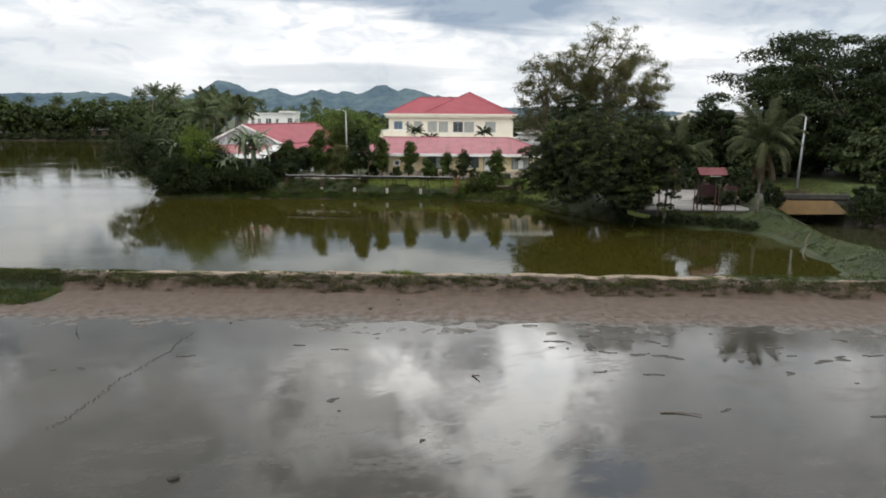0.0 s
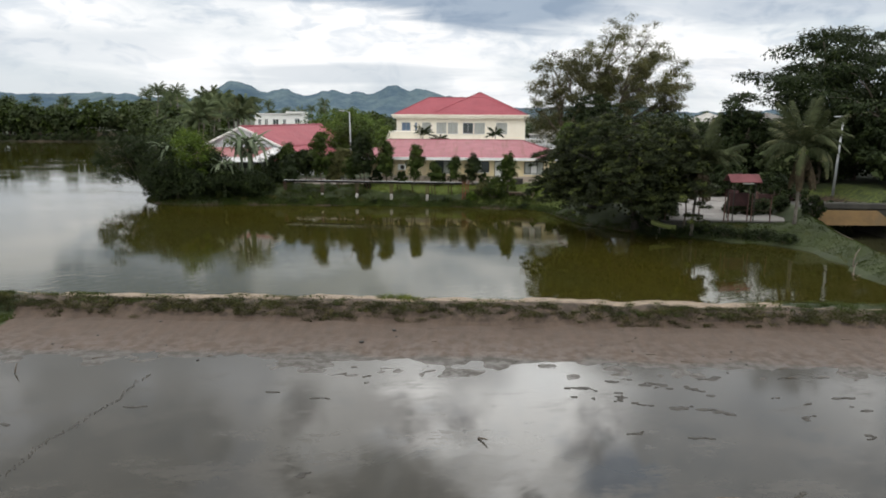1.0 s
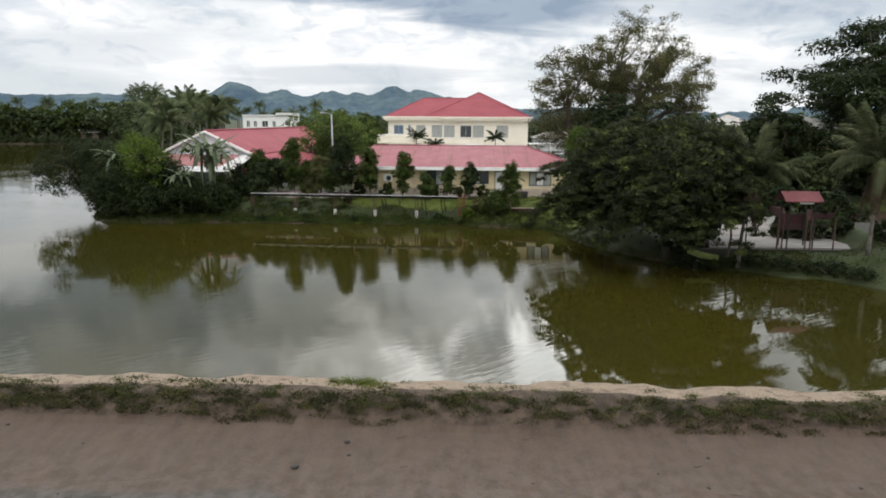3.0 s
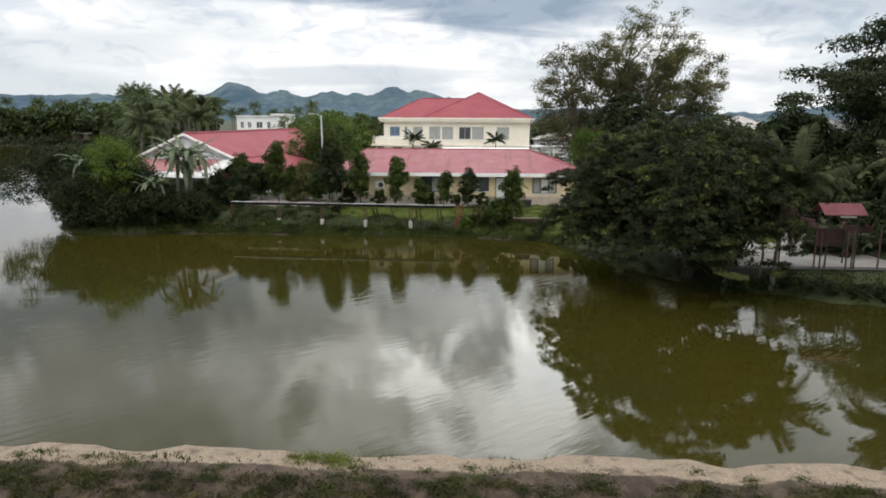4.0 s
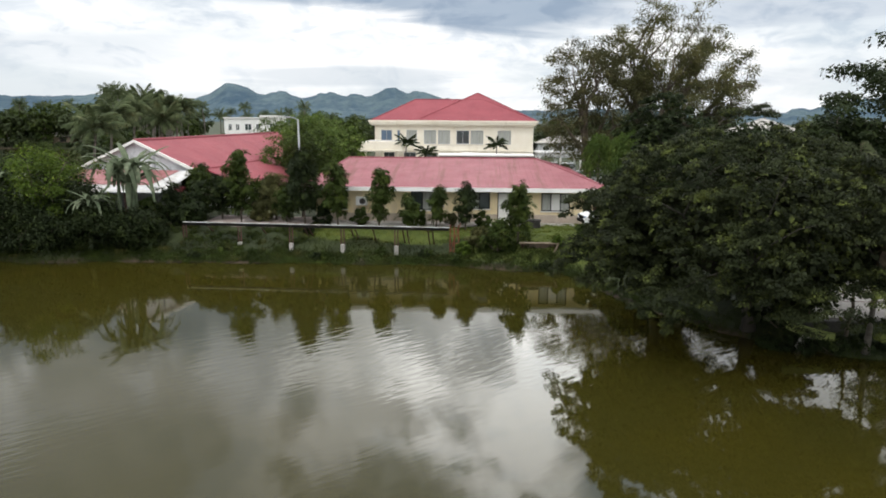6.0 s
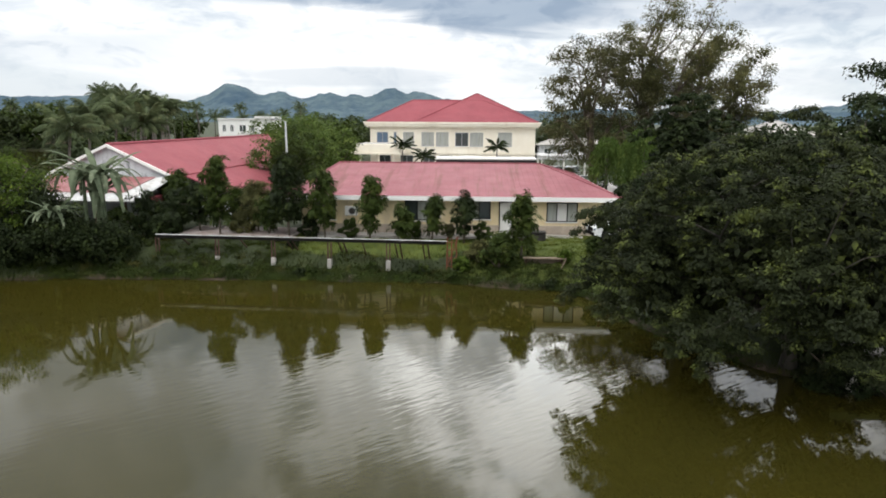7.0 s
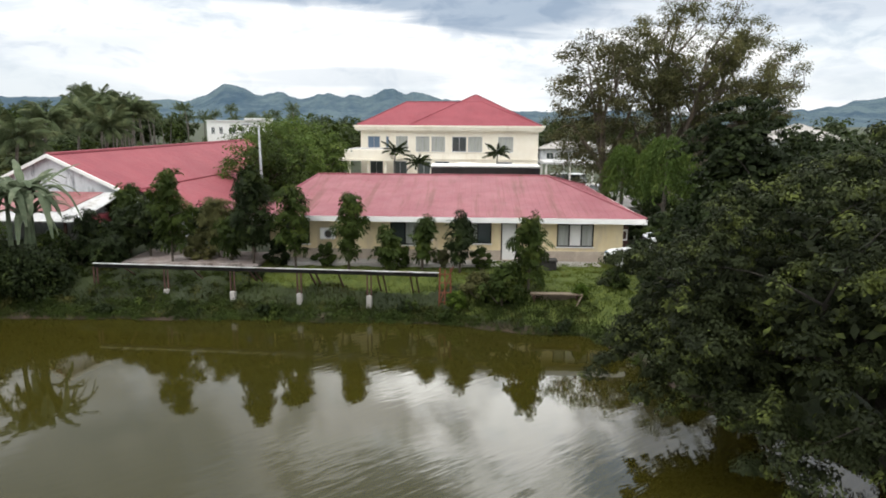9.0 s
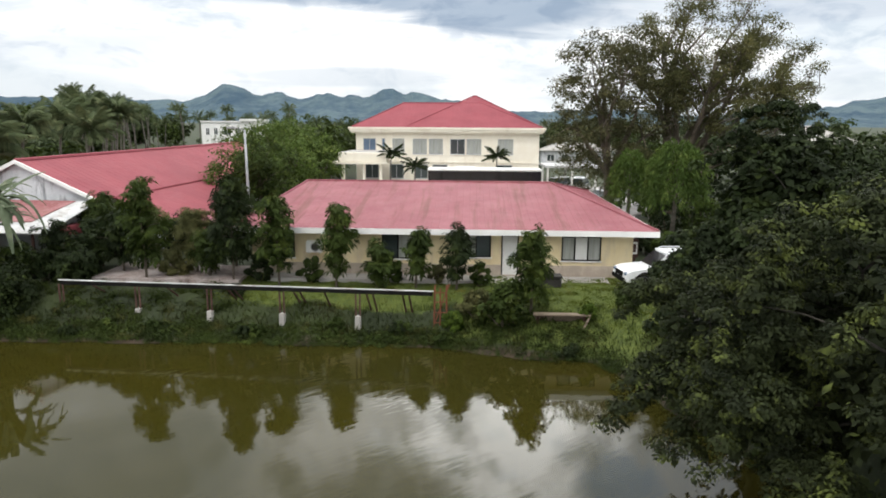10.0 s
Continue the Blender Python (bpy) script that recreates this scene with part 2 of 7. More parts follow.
STEEL = surface("galvanised_pole", (0.28, 0.29, 0.30), (0.36, 0.37, 0.38), 2.0, 0.5, 0.1, 0.003, 30.0, metal=0.3)
TIMBER = surface("old_timber", (0.13, 0.10, 0.072), (0.22, 0.17, 0.12), 1.5, 0.85, 0.5, 0.01, 30.0)
STONE = surface("dark_stone", (0.022, 0.020, 0.018), (0.05, 0.046, 0.042), 2.5, 0.9, 0.5, 0.03, 14.0)
BARK = surface("bark", (0.07, 0.055, 0.04), (0.13, 0.105, 0.08), 2.0, 0.9, 0.7, 0.04, 12.0, stretch=(1, 1, 0.3))
# Darker copy of the bark: shade under the crown put into its colour.
BARK_SHADED = surface("shaded_bark", (0.020, 0.017, 0.013), (0.045, 0.038, 0.030), 2.0, 0.9, 0.7, 0.04, 12.0, stretch=(1, 1, 0.3))
PALMBARK = surface("palm_bark", (0.075, 0.066, 0.055), (0.14, 0.125, 0.105), 2.0, 0.9, 0.7, 0.03, 10.0, stretch=(0.4, 0.4, 2.0))
GLASS = glass("window_glass", (0.035, 0.045, 0.045))
GLASS_DARK = glass("tinted_glass", (0.010, 0.009, 0.012), 0.12)
GLASS_BLUE = glass("bluish_glass", (0.10, 0.14, 0.20))
CURTAIN = surface("pale_curtain", (0.30, 0.31, 0.28), (0.42, 0.43, 0.40), 2.0, 0.9, 0.3, 0.02, 6.0, stretch=(4, 1, 0.2))
CARWHITE = surface("white_car_paint", (0.78, 0.79, 0.80), (0.82, 0.83, 0.84), 1.0, 0.22, 0.0, 0.001, 9.0)
TYRE = surface("tyre", (0.015, 0.015, 0.016), (0.03, 0.03, 0.03), 4.0, 0.85, 0.2, 0.004, 30.0)
ALLOY = surface("alloy", (0.55, 0.56, 0.58), (0.65, 0.66, 0.68), 4.0, 0.35, 0.0, 0.001, 30.0, metal=0.8)
# Blue in the hill's colours stands for the haze of distance.
HILL_HAZED = surface("hazed_hill", (0.036, 0.066, 0.096), (0.086, 0.124, 0.138), 0.006, 0.95, 0.9, 12.0, 0.030, stretch=(1, 0.3, 1), spec=0.1)

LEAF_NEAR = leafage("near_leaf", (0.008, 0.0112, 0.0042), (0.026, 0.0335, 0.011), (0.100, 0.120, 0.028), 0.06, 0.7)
LEAF_DARK = leafage("dark_leaf", (0.009, 0.014, 0.005), (0.021, 0.032, 0.009), (0.042, 0.058, 0.014), 0.15, 0.7)
LEAF_BIG = leafage("olive_leaf", (0.055, 0.060, 0.024), (0.125, 0.126, 0.050), (0.20, 0.18, 0.070), 0.4, 0.3)
LEAF_MID = leafage("mid_leaf", (0.018, 0.029, 0.007), (0.046, 0.068, 0.013), (0.085, 0.11, 0.022), 0.25, 0.7)
LEAF_BRIGHT = leafage("bright_leaf", (0.036, 0.060, 0.009), (0.090, 0.138, 0.018), (0.16, 0.20, 0.03), 0.3, 0.8)
LEAF_DEAD = leafage("dead_frond", (0.040, 0.030, 0.018), (0.085, 0.066, 0.042), (0.14, 0.11, 0.07), 0.15, 0.6)
LEAF_PALM = leafage("palm_leaf", (0.026, 0.034, 0.015), (0.068, 0.080, 0.036), (0.14, 0.14, 0.070), 0.25, 0.6)
LEAF_FAR = leafage("far_leaf", (0.024, 0.036, 0.015), (0.058, 0.076, 0.030), (0.095, 0.11, 0.048), 0.2, 0.15)
LEAF_FARPALM = leafage("far_palm_leaf", (0.036, 0.051, 0.023), (0.090, 0.114, 0.050), (0.15, 0.168, 0.080), 0.2, 0.3)
LEAF_FRESH = leafage("fresh_leaf", (0.036, 0.060, 0.012), (0.092, 0.135, 0.028), (0.15, 0.185, 0.045), 0.3, 0.5)
LEAF_OLIVE = leafage("brown_olive_leaf", (0.036, 0.038, 0.016), (0.086, 0.085, 0.036), (0.15, 0.14, 0.058), 0.25, 0.35)
LEAF_WEEP = leafage("weeping_leaf", (0.032, 0.056, 0.011), (0.080, 0.125, 0.025), (0.14, 0.18, 0.042), 0.25, 0.6)
LEAF_BANANA = leafage("banana_leaf", (0.075, 0.100, 0.058), (0.165, 0.20, 0.125), (0.25, 0.27, 0.18), 0.3, 0.9)
BLADE = leafage("grass_blade", (0.018, 0.028, 0.006), (0.046, 0.064, 0.012), (0.09, 0.085, 0.025), 0.25, 0.5)
LAWN = leafage("lawn_blade", (0.052, 0.076, 0.010), (0.114, 0.142, 0.020), (0.17, 0.165, 0.038), 0.25, 0.5)
BLADE_DRY = leafage("dry_grass", (0.018, 0.019, 0.007), (0.046, 0.045, 0.013), (0.085, 0.072, 0.028), 0.2, 0.8)


def ground_material():
    """Earth of the whole place: silt, reddish soil, pale sand on the dike, mown grass, by masks with ragged borders."""
    m, t, p, o = material("earth")
    w = place(t)
    fine, mid, wide = grain(t, w, 14.0, 5.0), grain(t, w, 2.2, 6.0), grain(t, w, 0.25, 4.0)

    def mask(name):
        a = t.nodes.new("ShaderNodeAttribute")
        a.attribute_name = name
        return ramp_node(t, math_node(t, "ADD", a.outputs["Fac"], math_node(t, "MULTIPLY_ADD", math_node(t, "ADD", mid, fine), 0.45, -0.45)), 0.38, 0.62)
    silt = mix_node(t, ramp_node(t, mid, 0.25, 0.75), (0.046, 0.040, 0.033), (0.062, 0.054, 0.045))
    soil = mix_node(t, ramp_node(t, mid, 0.35, 0.65), (0.026, 0.017, 0.010), (0.066, 0.043, 0.027))
    sand = mix_node(t, ramp_node(t, fine, 0.35, 0.65), (0.17, 0.125, 0.088), (0.26, 0.205, 0.148))
    sand = mix_node(t, ramp_node(t, math_node(t, "ADD", math_node(t, "MULTIPLY", mid, 0.7), math_node(t, "MULTIPLY", fine, 0.3)), 0.50, 0.64), sand, (0.085, 0.060, 0.040))
    turf = mix_node(t, ramp_node(t, math_node(t, "ADD", math_node(t, "MULTIPLY", wide, 0.6), math_node(t, "MULTIPLY", fine, 0.4)), 0.38, 0.62), (0.014, 0.021, 0.006), (0.034, 0.046, 0.011))
    lawn = mix_node(t, ramp_node(t, math_node(t, "ADD", math_node(t, "MULTIPLY", mid, 0.5), math_node(t, "MULTIPLY", fine, 0.5)), 0.36, 0.64), (0.044, 0.066, 0.009), (0.094, 0.118, 0.018))
    beach = mix_node(t, ramp_node(t, math_node(t, "ADD", math_node(t, "MULTIPLY", fine, 0.5), math_node(t, "MULTIPLY", grain(t, place(t, (3.0, 0.7, 1)), 1.0, 5.0), 0.5)), 0.3, 0.7), (0.046, 0.031, 0.0215), (0.080, 0.053, 0.037))
    c = mix_node(t, mask("beach"), silt, beach)
    c = mix_node(t, mask("soil"), c, soil)
    c = mix_node(t, mask("sand"), c, sand)
    c = mix_node(t, mask("turf"), c, turf)
    c = mix_node(t, mask("lawn"), c, lawn)
    t.links.new(c, p.inputs["Base Color"])
    a = t.nodes.new("ShaderNodeAttribute")
    a.attribute_name = "wet"
    wet = math_node(t, "MULTIPLY", a.outputs["Fac"], ramp_node(t, mid, 0.35, 0.6))
    t.links.new(math_node(t, "MULTIPLY_ADD", wet, -0.68, 0.9), p.inputs["Roughness"])
    relief(t, p, math_node(t, "ADD", math_node(t, "MULTIPLY", fine, 0.4), mid), 0.6, 0.06)
    return m


EARTH = ground_material()

# ---- building helpers ----
def link_mesh(name, verts, faces, mat, parent=None, label="", smooth=False):
    """One mesh object from vertices and faces (lists or arrays), under a thing if one is given."""
    me = bpy.data.meshes.new(name)
    if isinstance(faces, np.ndarray):
        n, k = faces.shape
        me.vertices.add(len(verts))
        me.vertices.foreach_set("co", np.asarray(verts, dtype=np.float32).ravel())
        me.loops.add(n * k)
        me.loops.foreach_set("vertex_index", faces.astype(np.int32).ravel())
        me.polygons.add(n)
        me.polygons.foreach_set("loop_start", np.arange(0, n * k, k, dtype=np.int32))
        me.update(calc_edges=True)
    else:
        me.from_pydata([tuple(v) for v in verts], [], faces)
        me.update()
    if mat:
        me.materials.append(mat)
    if smooth:
        me.polygons.foreach_set("use_smooth", [True] * len(me.polygons))
    ob = new(name, me)
    if parent:
        ob.parent = parent
    if label:
        tagged(ob, label)
    return ob


class Shape:
    """Collects vertices and faces of one part."""

    def __init__(self):
        self.v, self.f = [], []

    def add(self, verts, faces):
        k = len(self.v)
        self.v += [tuple(v) for v in verts]
        self.f += [tuple(i + k for i in f) for f in faces]
        return self

    def box(self, x0, x1, y0, y1, z0, z1, m=None, bevel=0.0):
        b = min(bevel, (x1 - x0) / 3, (y1 - y0) / 3, (z1 - z0) / 3)
        if b <= 0:
            vs = [(x, y, z) for z in (z0, z1) for x, y in ((x0, y0), (x1, y0), (x1, y1), (x0, y1))]
            fs = [(3, 2, 1, 0), (4, 5, 6, 7), (0, 1, 5, 4), (1, 2, 6, 5), (2, 3, 7, 6), (3, 0, 4, 7)]
        else:
            vs, fs = [], []
            for z, i in ((z0, b), (z0 + b, 0), (z1 - b, 0), (z1, b)):
                vs += [(x0 + i + b, y0 + i, z), (x1 - i - b, y0 + i, z), (x1 - i, y0 + i + b, z), (x1 - i, y1 - i - b, z),
                       (x1 - i - b, y1 - i, z), (x0 + i + b, y1 - i, z), (x0 + i, y1 - i - b, z), (x0 + i, y0 + i + b, z)]
            for k in range(3):
                for j in range(8):
                    fs.append((k * 8 + j, k * 8 + (j + 1) % 8, k * 8 + 8 + (j + 1) % 8, k * 8 + 8 + j))
            fs += [tuple(range(7, -1, -1)), tuple(range(24, 32))]
        if m is not None:
            vs = [tuple(m @ Vector(v)) for v in vs]
        return self.add(vs, fs)

    def tube(self, path, radii, sides=8, cap=True):
        """A round, tapering limb along a path."""
        path = [Vector(p) for p in path]
        rings = []
        for i, p in enumerate(path):
            d = (path[min(i + 1, len(path) - 1)] - path[max(i - 1, 0)]).normalized()
            u = d.cross(Vector((0.31, 0.95, 0.05))).normalized()
            w = d.cross(u)
            rings += [p + (u * math.cos(a) + w * math.sin(a)) * radii[i] for a in (2 * math.pi * j / sides for j in range(sides))]
        fs = [(k * sides + j, k * sides + (j + 1) % sides, (k + 1) * sides + (j + 1) % sides, (k + 1) * sides + j)
              for k in range(len(path) - 1) for j in range(sides)]
        if cap:
            fs += [tuple(range(sides - 1, -1, -1)), tuple(range((len(path) - 1) * sides, len(path) * sides))]
        return self.add(rings, fs)

    def slab(self, corners, thick):
        """A flat plate of that thickness below the given corners (anticlockwise from above)."""
        n = len(corners)
        top = [Vector(c) for c in corners]
        low = [c - Vector((0, 0, thick)) for c in top]
        fs = [tuple(range(n)), tuple(range(2 * n - 1, n - 1, -1))] + [(i, n + i, n + (i + 1) % n, (i + 1) % n) for i in range(n)]
        return self.add(top + low, fs)

    def link(self, name, mat, parent=None, label="", smooth=False):
        return link_mesh(name, self.v, self.f, mat, parent, label, smooth)


def thing(name, at, label, category, group="", turn=0.0):
    ob = new(name)
    ob.empty_display_size = 0.2
    ob.matrix_world = pose(*at, 0, 0, turn)
    return tagged(ob, label, category, group)


TABLE = np.random.RandomState(5).rand(256, 256)


def field(x, y, scale, seed=0):
    """Smooth value noise from 0 to 1 on arrays of places."""
    u, v = np.asarray(x) / scale + 37.3 * seed + 500, np.asarray(y) / scale + 11.7 * seed + 500
    i, j = np.floor(u).astype(int), np.floor(v).astype(int)
    a, b = u - i, v - j
    a, b = a * a * (3 - 2 * a), b * b * (3 - 2 * b)
    g = lambda p, q: TABLE[p % 256, q % 256]
    return (g(i, j) * (1 - a) + g(i + 1, j) * a) * (1 - b) + (g(i, j + 1) * (1 - a) + g(i + 1, j + 1) * a) * b


def side_of(px, py, poly):
    """Signed distance to a closed outline: positive inside."""
    best, inside = np.full(px.shape, 1e9), np.zeros(px.shape, bool)
    for (x0, y0), (x1, y1) in zip(poly, poly[1:] + poly[:1]):
        ex, ey = x1 - x0, y1 - y0
        s = np.clip(((px - x0) * ex + (py - y0) * ey) / (ex * ex + ey * ey), 0, 1)
        best = np.minimum(best, np.hypot(px - x0 - s * ex, py - y0 - s * ey))
        if y0 != y1:
            inside ^= ((y0 > py) != (y1 > py)) & (px < x0 + (py - y0) / (y1 - y0) * ex)
    return np.where(inside, best, -best)


# ---- ground and water ----
WATER_Z = 0.6
NORTH_LAND = [(-45, 106), (-37, 86), (-34.8, 79), (-32.6, 72.6), (-30, 70), (-27, 68.9), (-21, 70.1), (-8, 70.4), (0, 70.4), (4, 69.2), (7.2, 68.3),
              (8.6, 66), (9.6, 62), (10.9, 59.4), (12.8, 57), (14.9, 54.8), (18.5, 52.9), (22, 51.2), (24.0, 49), (23.7, 44.5), (22.9, 39), (22.4, 36.4), (22, 34.2), (40, 33.8),
              (900, 33), (1500, 5200), (-1500, 5200), (-1500, 260), (-420, 225), (-200, 232), (-150, 233), (-114, 236), (-98, 206), (-78, 168)]
CREEK_BED = [(27.4, 37), (46, 36.5), (75, 36), (75, 44), (44, 50), (38.5, 57), (38, 76), (30.5, 76), (29.5, 57), (27.6, 51), (26.4, 42)]


def land_height(x, y):
    d = side_of(x, y, NORTH_LAND) + (field(x, y, 1.7, 1) - 0.5) * 0.8
    up = np.interp(d, [-4, -1.2, 0, 1.2, 2.2, 3.4, 6, 400], [-1.2, 0.0, 0.6, 1.05, 1.75, 2.3, 2.55, 2.7])
    ridge = np.interp(y, [33, 40, 52, 56], [1.35, 1.7, 2.15, 2.7])        # the grassy bank beside the creek is lower
    up = np.where((x > 20) & (x < 27) & (y < 56), np.minimum(up, ridge), up)
    yard = np.interp(y, [62, 69], [1.55, 2.6]) + np.interp(x, [11, 14, 25.5, 27], [2, 0, 0, 2])     # the road lies lower than the lawns
    up = np.where((x > 11) & (x < 27) & (y > 53) & (y < 70), np.minimum(up, yard), up)
    h = up
    edge = (field(x, y, 1.3, 2) - 0.5) * 0.5 + (field(x, y, 5.0, 3) - 0.5) * 0.5
    dike = np.interp(y + edge, [19, 26.0, 28.2, 30.5, 32.25, 32.45, 32.95, 33.6, 34.4, 34.8, 35.7, 37], [-0.06, -0.035, 0.004, 0.13, 0.27, 0.60, 0.84, 0.92, 0.84, 0.6, 0.0, -1.2])
    h = np.where(y < 38, np.maximum(dike, np.where(y > 33, h, -5)), h)
    c = side_of(x, y, CREEK_BED)
    h = np.where(c > -2.5, np.minimum(h, np.interp(c, [-2.5, 0, 2.5], [2.4, 0.8, -0.4])), h)
    mud = (field(x * 0.7, y, 0.6, 4) - 0.5) * 0.07 + (field(x, y, 0.27, 5) - 0.5) * 0.04 + (field(x, y, 2.4, 6) - 0.5) * 0.05
    h = h + np.where(y < 32, mud * np.interp(y, [26, 30], [0.55, 1.0]), (field(x, y, 0.5, 7) - 0.5) * 0.10) * np.where(y < 90, 1, 0.3)
    return h


def steps(*spans):
    out = []
    for a, b, s in spans:
        n = max(1, int(round((b - a) / s)))
        out += list(a + (b - a) * np.arange(n) / n)
    return out + [spans[-1][1]]


xs = np.array(steps((-2500, -400, 150), (-400, -120, 14), (-120, -45, 2.5), (-45, -28, 0.5), (-28, 28, 0.31), (28, 45, 0.6), (45, 120, 4), (120, 400, 20), (400, 2500, 150)))
ys = np.array(steps((-300, -60, 40), (-60, 8, 4), (8, 15, 0.6), (15, 37, 0.19), (37, 48, 0.6), (48, 80, 0.55), (80, 130, 2), (130, 300, 6), (300, 800, 40), (800, 4800, 250)))
gx, gy = np.meshgrid(xs, ys)
gz = land_height(gx, gy)
nx, ny = len(xs), len(ys)
ii, jj = np.meshgrid(np.arange(nx - 1), np.arange(ny - 1))
k0 = (jj * nx + ii).ravel()
ground = link_mesh("ground", np.stack([gx, gy, gz], -1).reshape(-1, 3), np.stack([k0, k0 + 1, k0 + nx + 1, k0 + nx], -1), EARTH, smooth=True)
tagged(ground, "drained silty pond bed, earth dike and grassy banks", "ground", kind="structure")
inland = side_of(gx, gy, NORTH_LAND)
ragged = field(gx, gy, 1.1, 8) * 0.6 + field(gx, gy, 4.0, 9) * 0.6 - 0.6
masks = {
    "beach": np.interp(gy + ragged * 1.5, [27.2, 29.6], [0, 1]) * (gy < 40),
    "soil": np.maximum.reduce([np.where((gy > 68) & (gx < 1.5) & (gx > -22), np.interp(inland, [0.9, 1.3, 2.0, 2.5], [0, 0.12, 0.12, 0]), 0), np.interp(gz, [0.36, 0.5], [0, 1]) * (gy > 31) * (gy < 36.5), np.where(gy > 36.5, np.interp(inland, [-2, -0.5], [0.0, 1.0]), 0)]),
    "sand": np.interp(gy + ragged * 0.5, [33.35, 33.85], [0, 1]) * (gz > 0.55) * (gy < 36.0) * (gx < 23),
    "turf": np.maximum.reduce([np.where(gy > 36.5, np.interp(inland, [0.0, 1.2], [0.35, 1.0]) * np.where((gx < 1.5) & (gx > -22) & (gy > 68) & (gy < 76), np.interp(inland, [0.9, 1.3, 2.0, 2.5], [1, 0.8, 0.8, 1]), 1), 0), np.where((gx > 15.5 + ragged * 3) & (gy > 33.6), 0.9, 0),
                               np.where((gx < -19.3 + ragged * 3) & (gy > 30.2 + ragged) & (gy < 34), 0.9, 0)]),
    "lawn": np.maximum(np.where((gx > -10) & (gx < 12.5), np.interp(gy + ragged, [72.3, 73.0, 76, 77], [0, 0.9, 0.9, 0]), 0) * np.interp(gx, [10, 13], [1, 0]), np.where((gx > 32) & (gx < 70) & (gy > 66) & (gy < 78), 0.5, 0) + np.where((gx > 1.2) & (gx < 12.0) & (gy > 66.5) & (gy < 72.9) & (inland > 0.4), 0.62, 0) + np.where((gy > 36) & (gy < 53) & (inland > 0.5), np.interp(gx, [22.6, 24.2, 26.2, 26.6], [0, 0.34, 0.34, 0]), 0)),
    "wet": np.interp(gy, [26, 31], [1.0, 0.15]) * (gy < 40),
}
# Creek banks turned to dark soil, standing for the dark void below the bridge.
creek_side = side_of(gx, gy, CREEK_BED)
masks["turf"] = np.where(creek_side > -1.0, 0, masks["turf"])
masks["lawn"] = np.where(creek_side > -0.6, 0, masks["lawn"])
masks["soil"] = np.where(creek_side > -1.4, 1.0, masks["soil"])
for name, mask in masks.items():
    ground.data.attributes.new(name, "FLOAT", "POINT").data.foreach_set("value", np.clip(mask, 0, 1).astype(np.float32).ravel())

pond = link_mesh("water", [(-1490, 34.2, WATER_Z), (24.6, 34.2, WATER_Z), (26.0, 44, WATER_Z), (26.0, 60, WATER_Z), (26, 300, WATER_Z), (-1490, 300, WATER_Z)], [(0, 1, 2, 3, 4, 5)], POND)
tagged(pond, "still olive-brown fish pond reflecting trees and sky", "pond", kind="structure")
creek = link_mesh("water", [(x, y, 0.25) for x, y in CREEK_BED], [tuple(range(len(CREEK_BED)))], CREEK)
tagged(creek, "dark narrow creek under the bridge", "creek", kind="structure")
film = link_mesh("water", [(-420, -200, 0.0), (420, -200, 0.0), (420, 29.5, 0.0), (-420, 29.5, 0.0)], [(0, 1, 2, 3)], FILM)
tagged(film, "thin grey film of water over drained mud", "shallow water", kind="structure")


def at_ground(x, y):
    return float(land_height(np.array([float(x)]), np.array([float(y)]))[0])


# ---- far hills ----
def hills():
    a = np.linspace(-52, 52, 700)
    bumps = ((-19.3, 1.3, 1.6), (-17.6, 0.35, 1.2), (-15.4, 0.85, 1.3), (-13.3, 0.25, 1.0), (-11.5, 0.75, 1.2), (-9.2, 0.6, 1.1), (-6.9, 0.95, 1.1), (-5.0, 0.7, 1.5), (-2.6, 0.5, 2.2),
             (5.5, -0.5, 5.0), (19.0, -0.85, 7.0), (31.0, 0.7, 3.0), (38.0, 0.6, 4.0), (-28.0, 0.25, 4.0), (-40, 0.5, 6.0))
    crest = np.full_like(a, 1.42)
    for c, h, w in bumps:
        crest = crest + h * np.exp(-((a - c) / w) ** 2)
    crest = crest + (field(a, a * 0, 0.9, 3) - 0.5) * 0.24 + (field(a, a * 0, 0.28, 4) - 0.5) * 0.13 + (field(a, a * 0, 0.1, 5) - 0.5) * 0.05
    r0, r1, rows = 2300.0, 3700.0, 44
    vs = []
    for k in range(rows):
        s = k / (rows - 1)
        dist = r0 + (r1 - r0) * s
        fold = ((field(a + s * 2, a * 0 + s * 5, 1.3, 5) - 0.5) * 0.7 + (field(a - s, a * 0 + s * 9, 0.45, 6) - 0.5) * 0.5 + (field(a + s, a * 0 + s * 14, 0.2, 7) - 0.5) * 0.25) * (1 - s) * s * 3
        z = 9.6 + np.tan(np.radians((crest + fold) * s ** 1.3)) * dist - 12 * (1 - s)
        vs.append(np.stack([np.sin(np.radians(a)) * dist, np.cos(np.radians(a)) * dist, z], -1))
    n = len(a)
    i, j = np.meshgrid(np.arange(n - 1), np.arange(rows - 1))
    k = (j * n + i).ravel()
    return link_mesh("hills", np.concatenate(vs), np.stack([k, k + 1, k + n + 1, k + n], -1), HILL_HAZED, smooth=True)


tagged(hills(), "far wooded hills on the horizon, haze painted as blue-green", "hills", kind="structure")

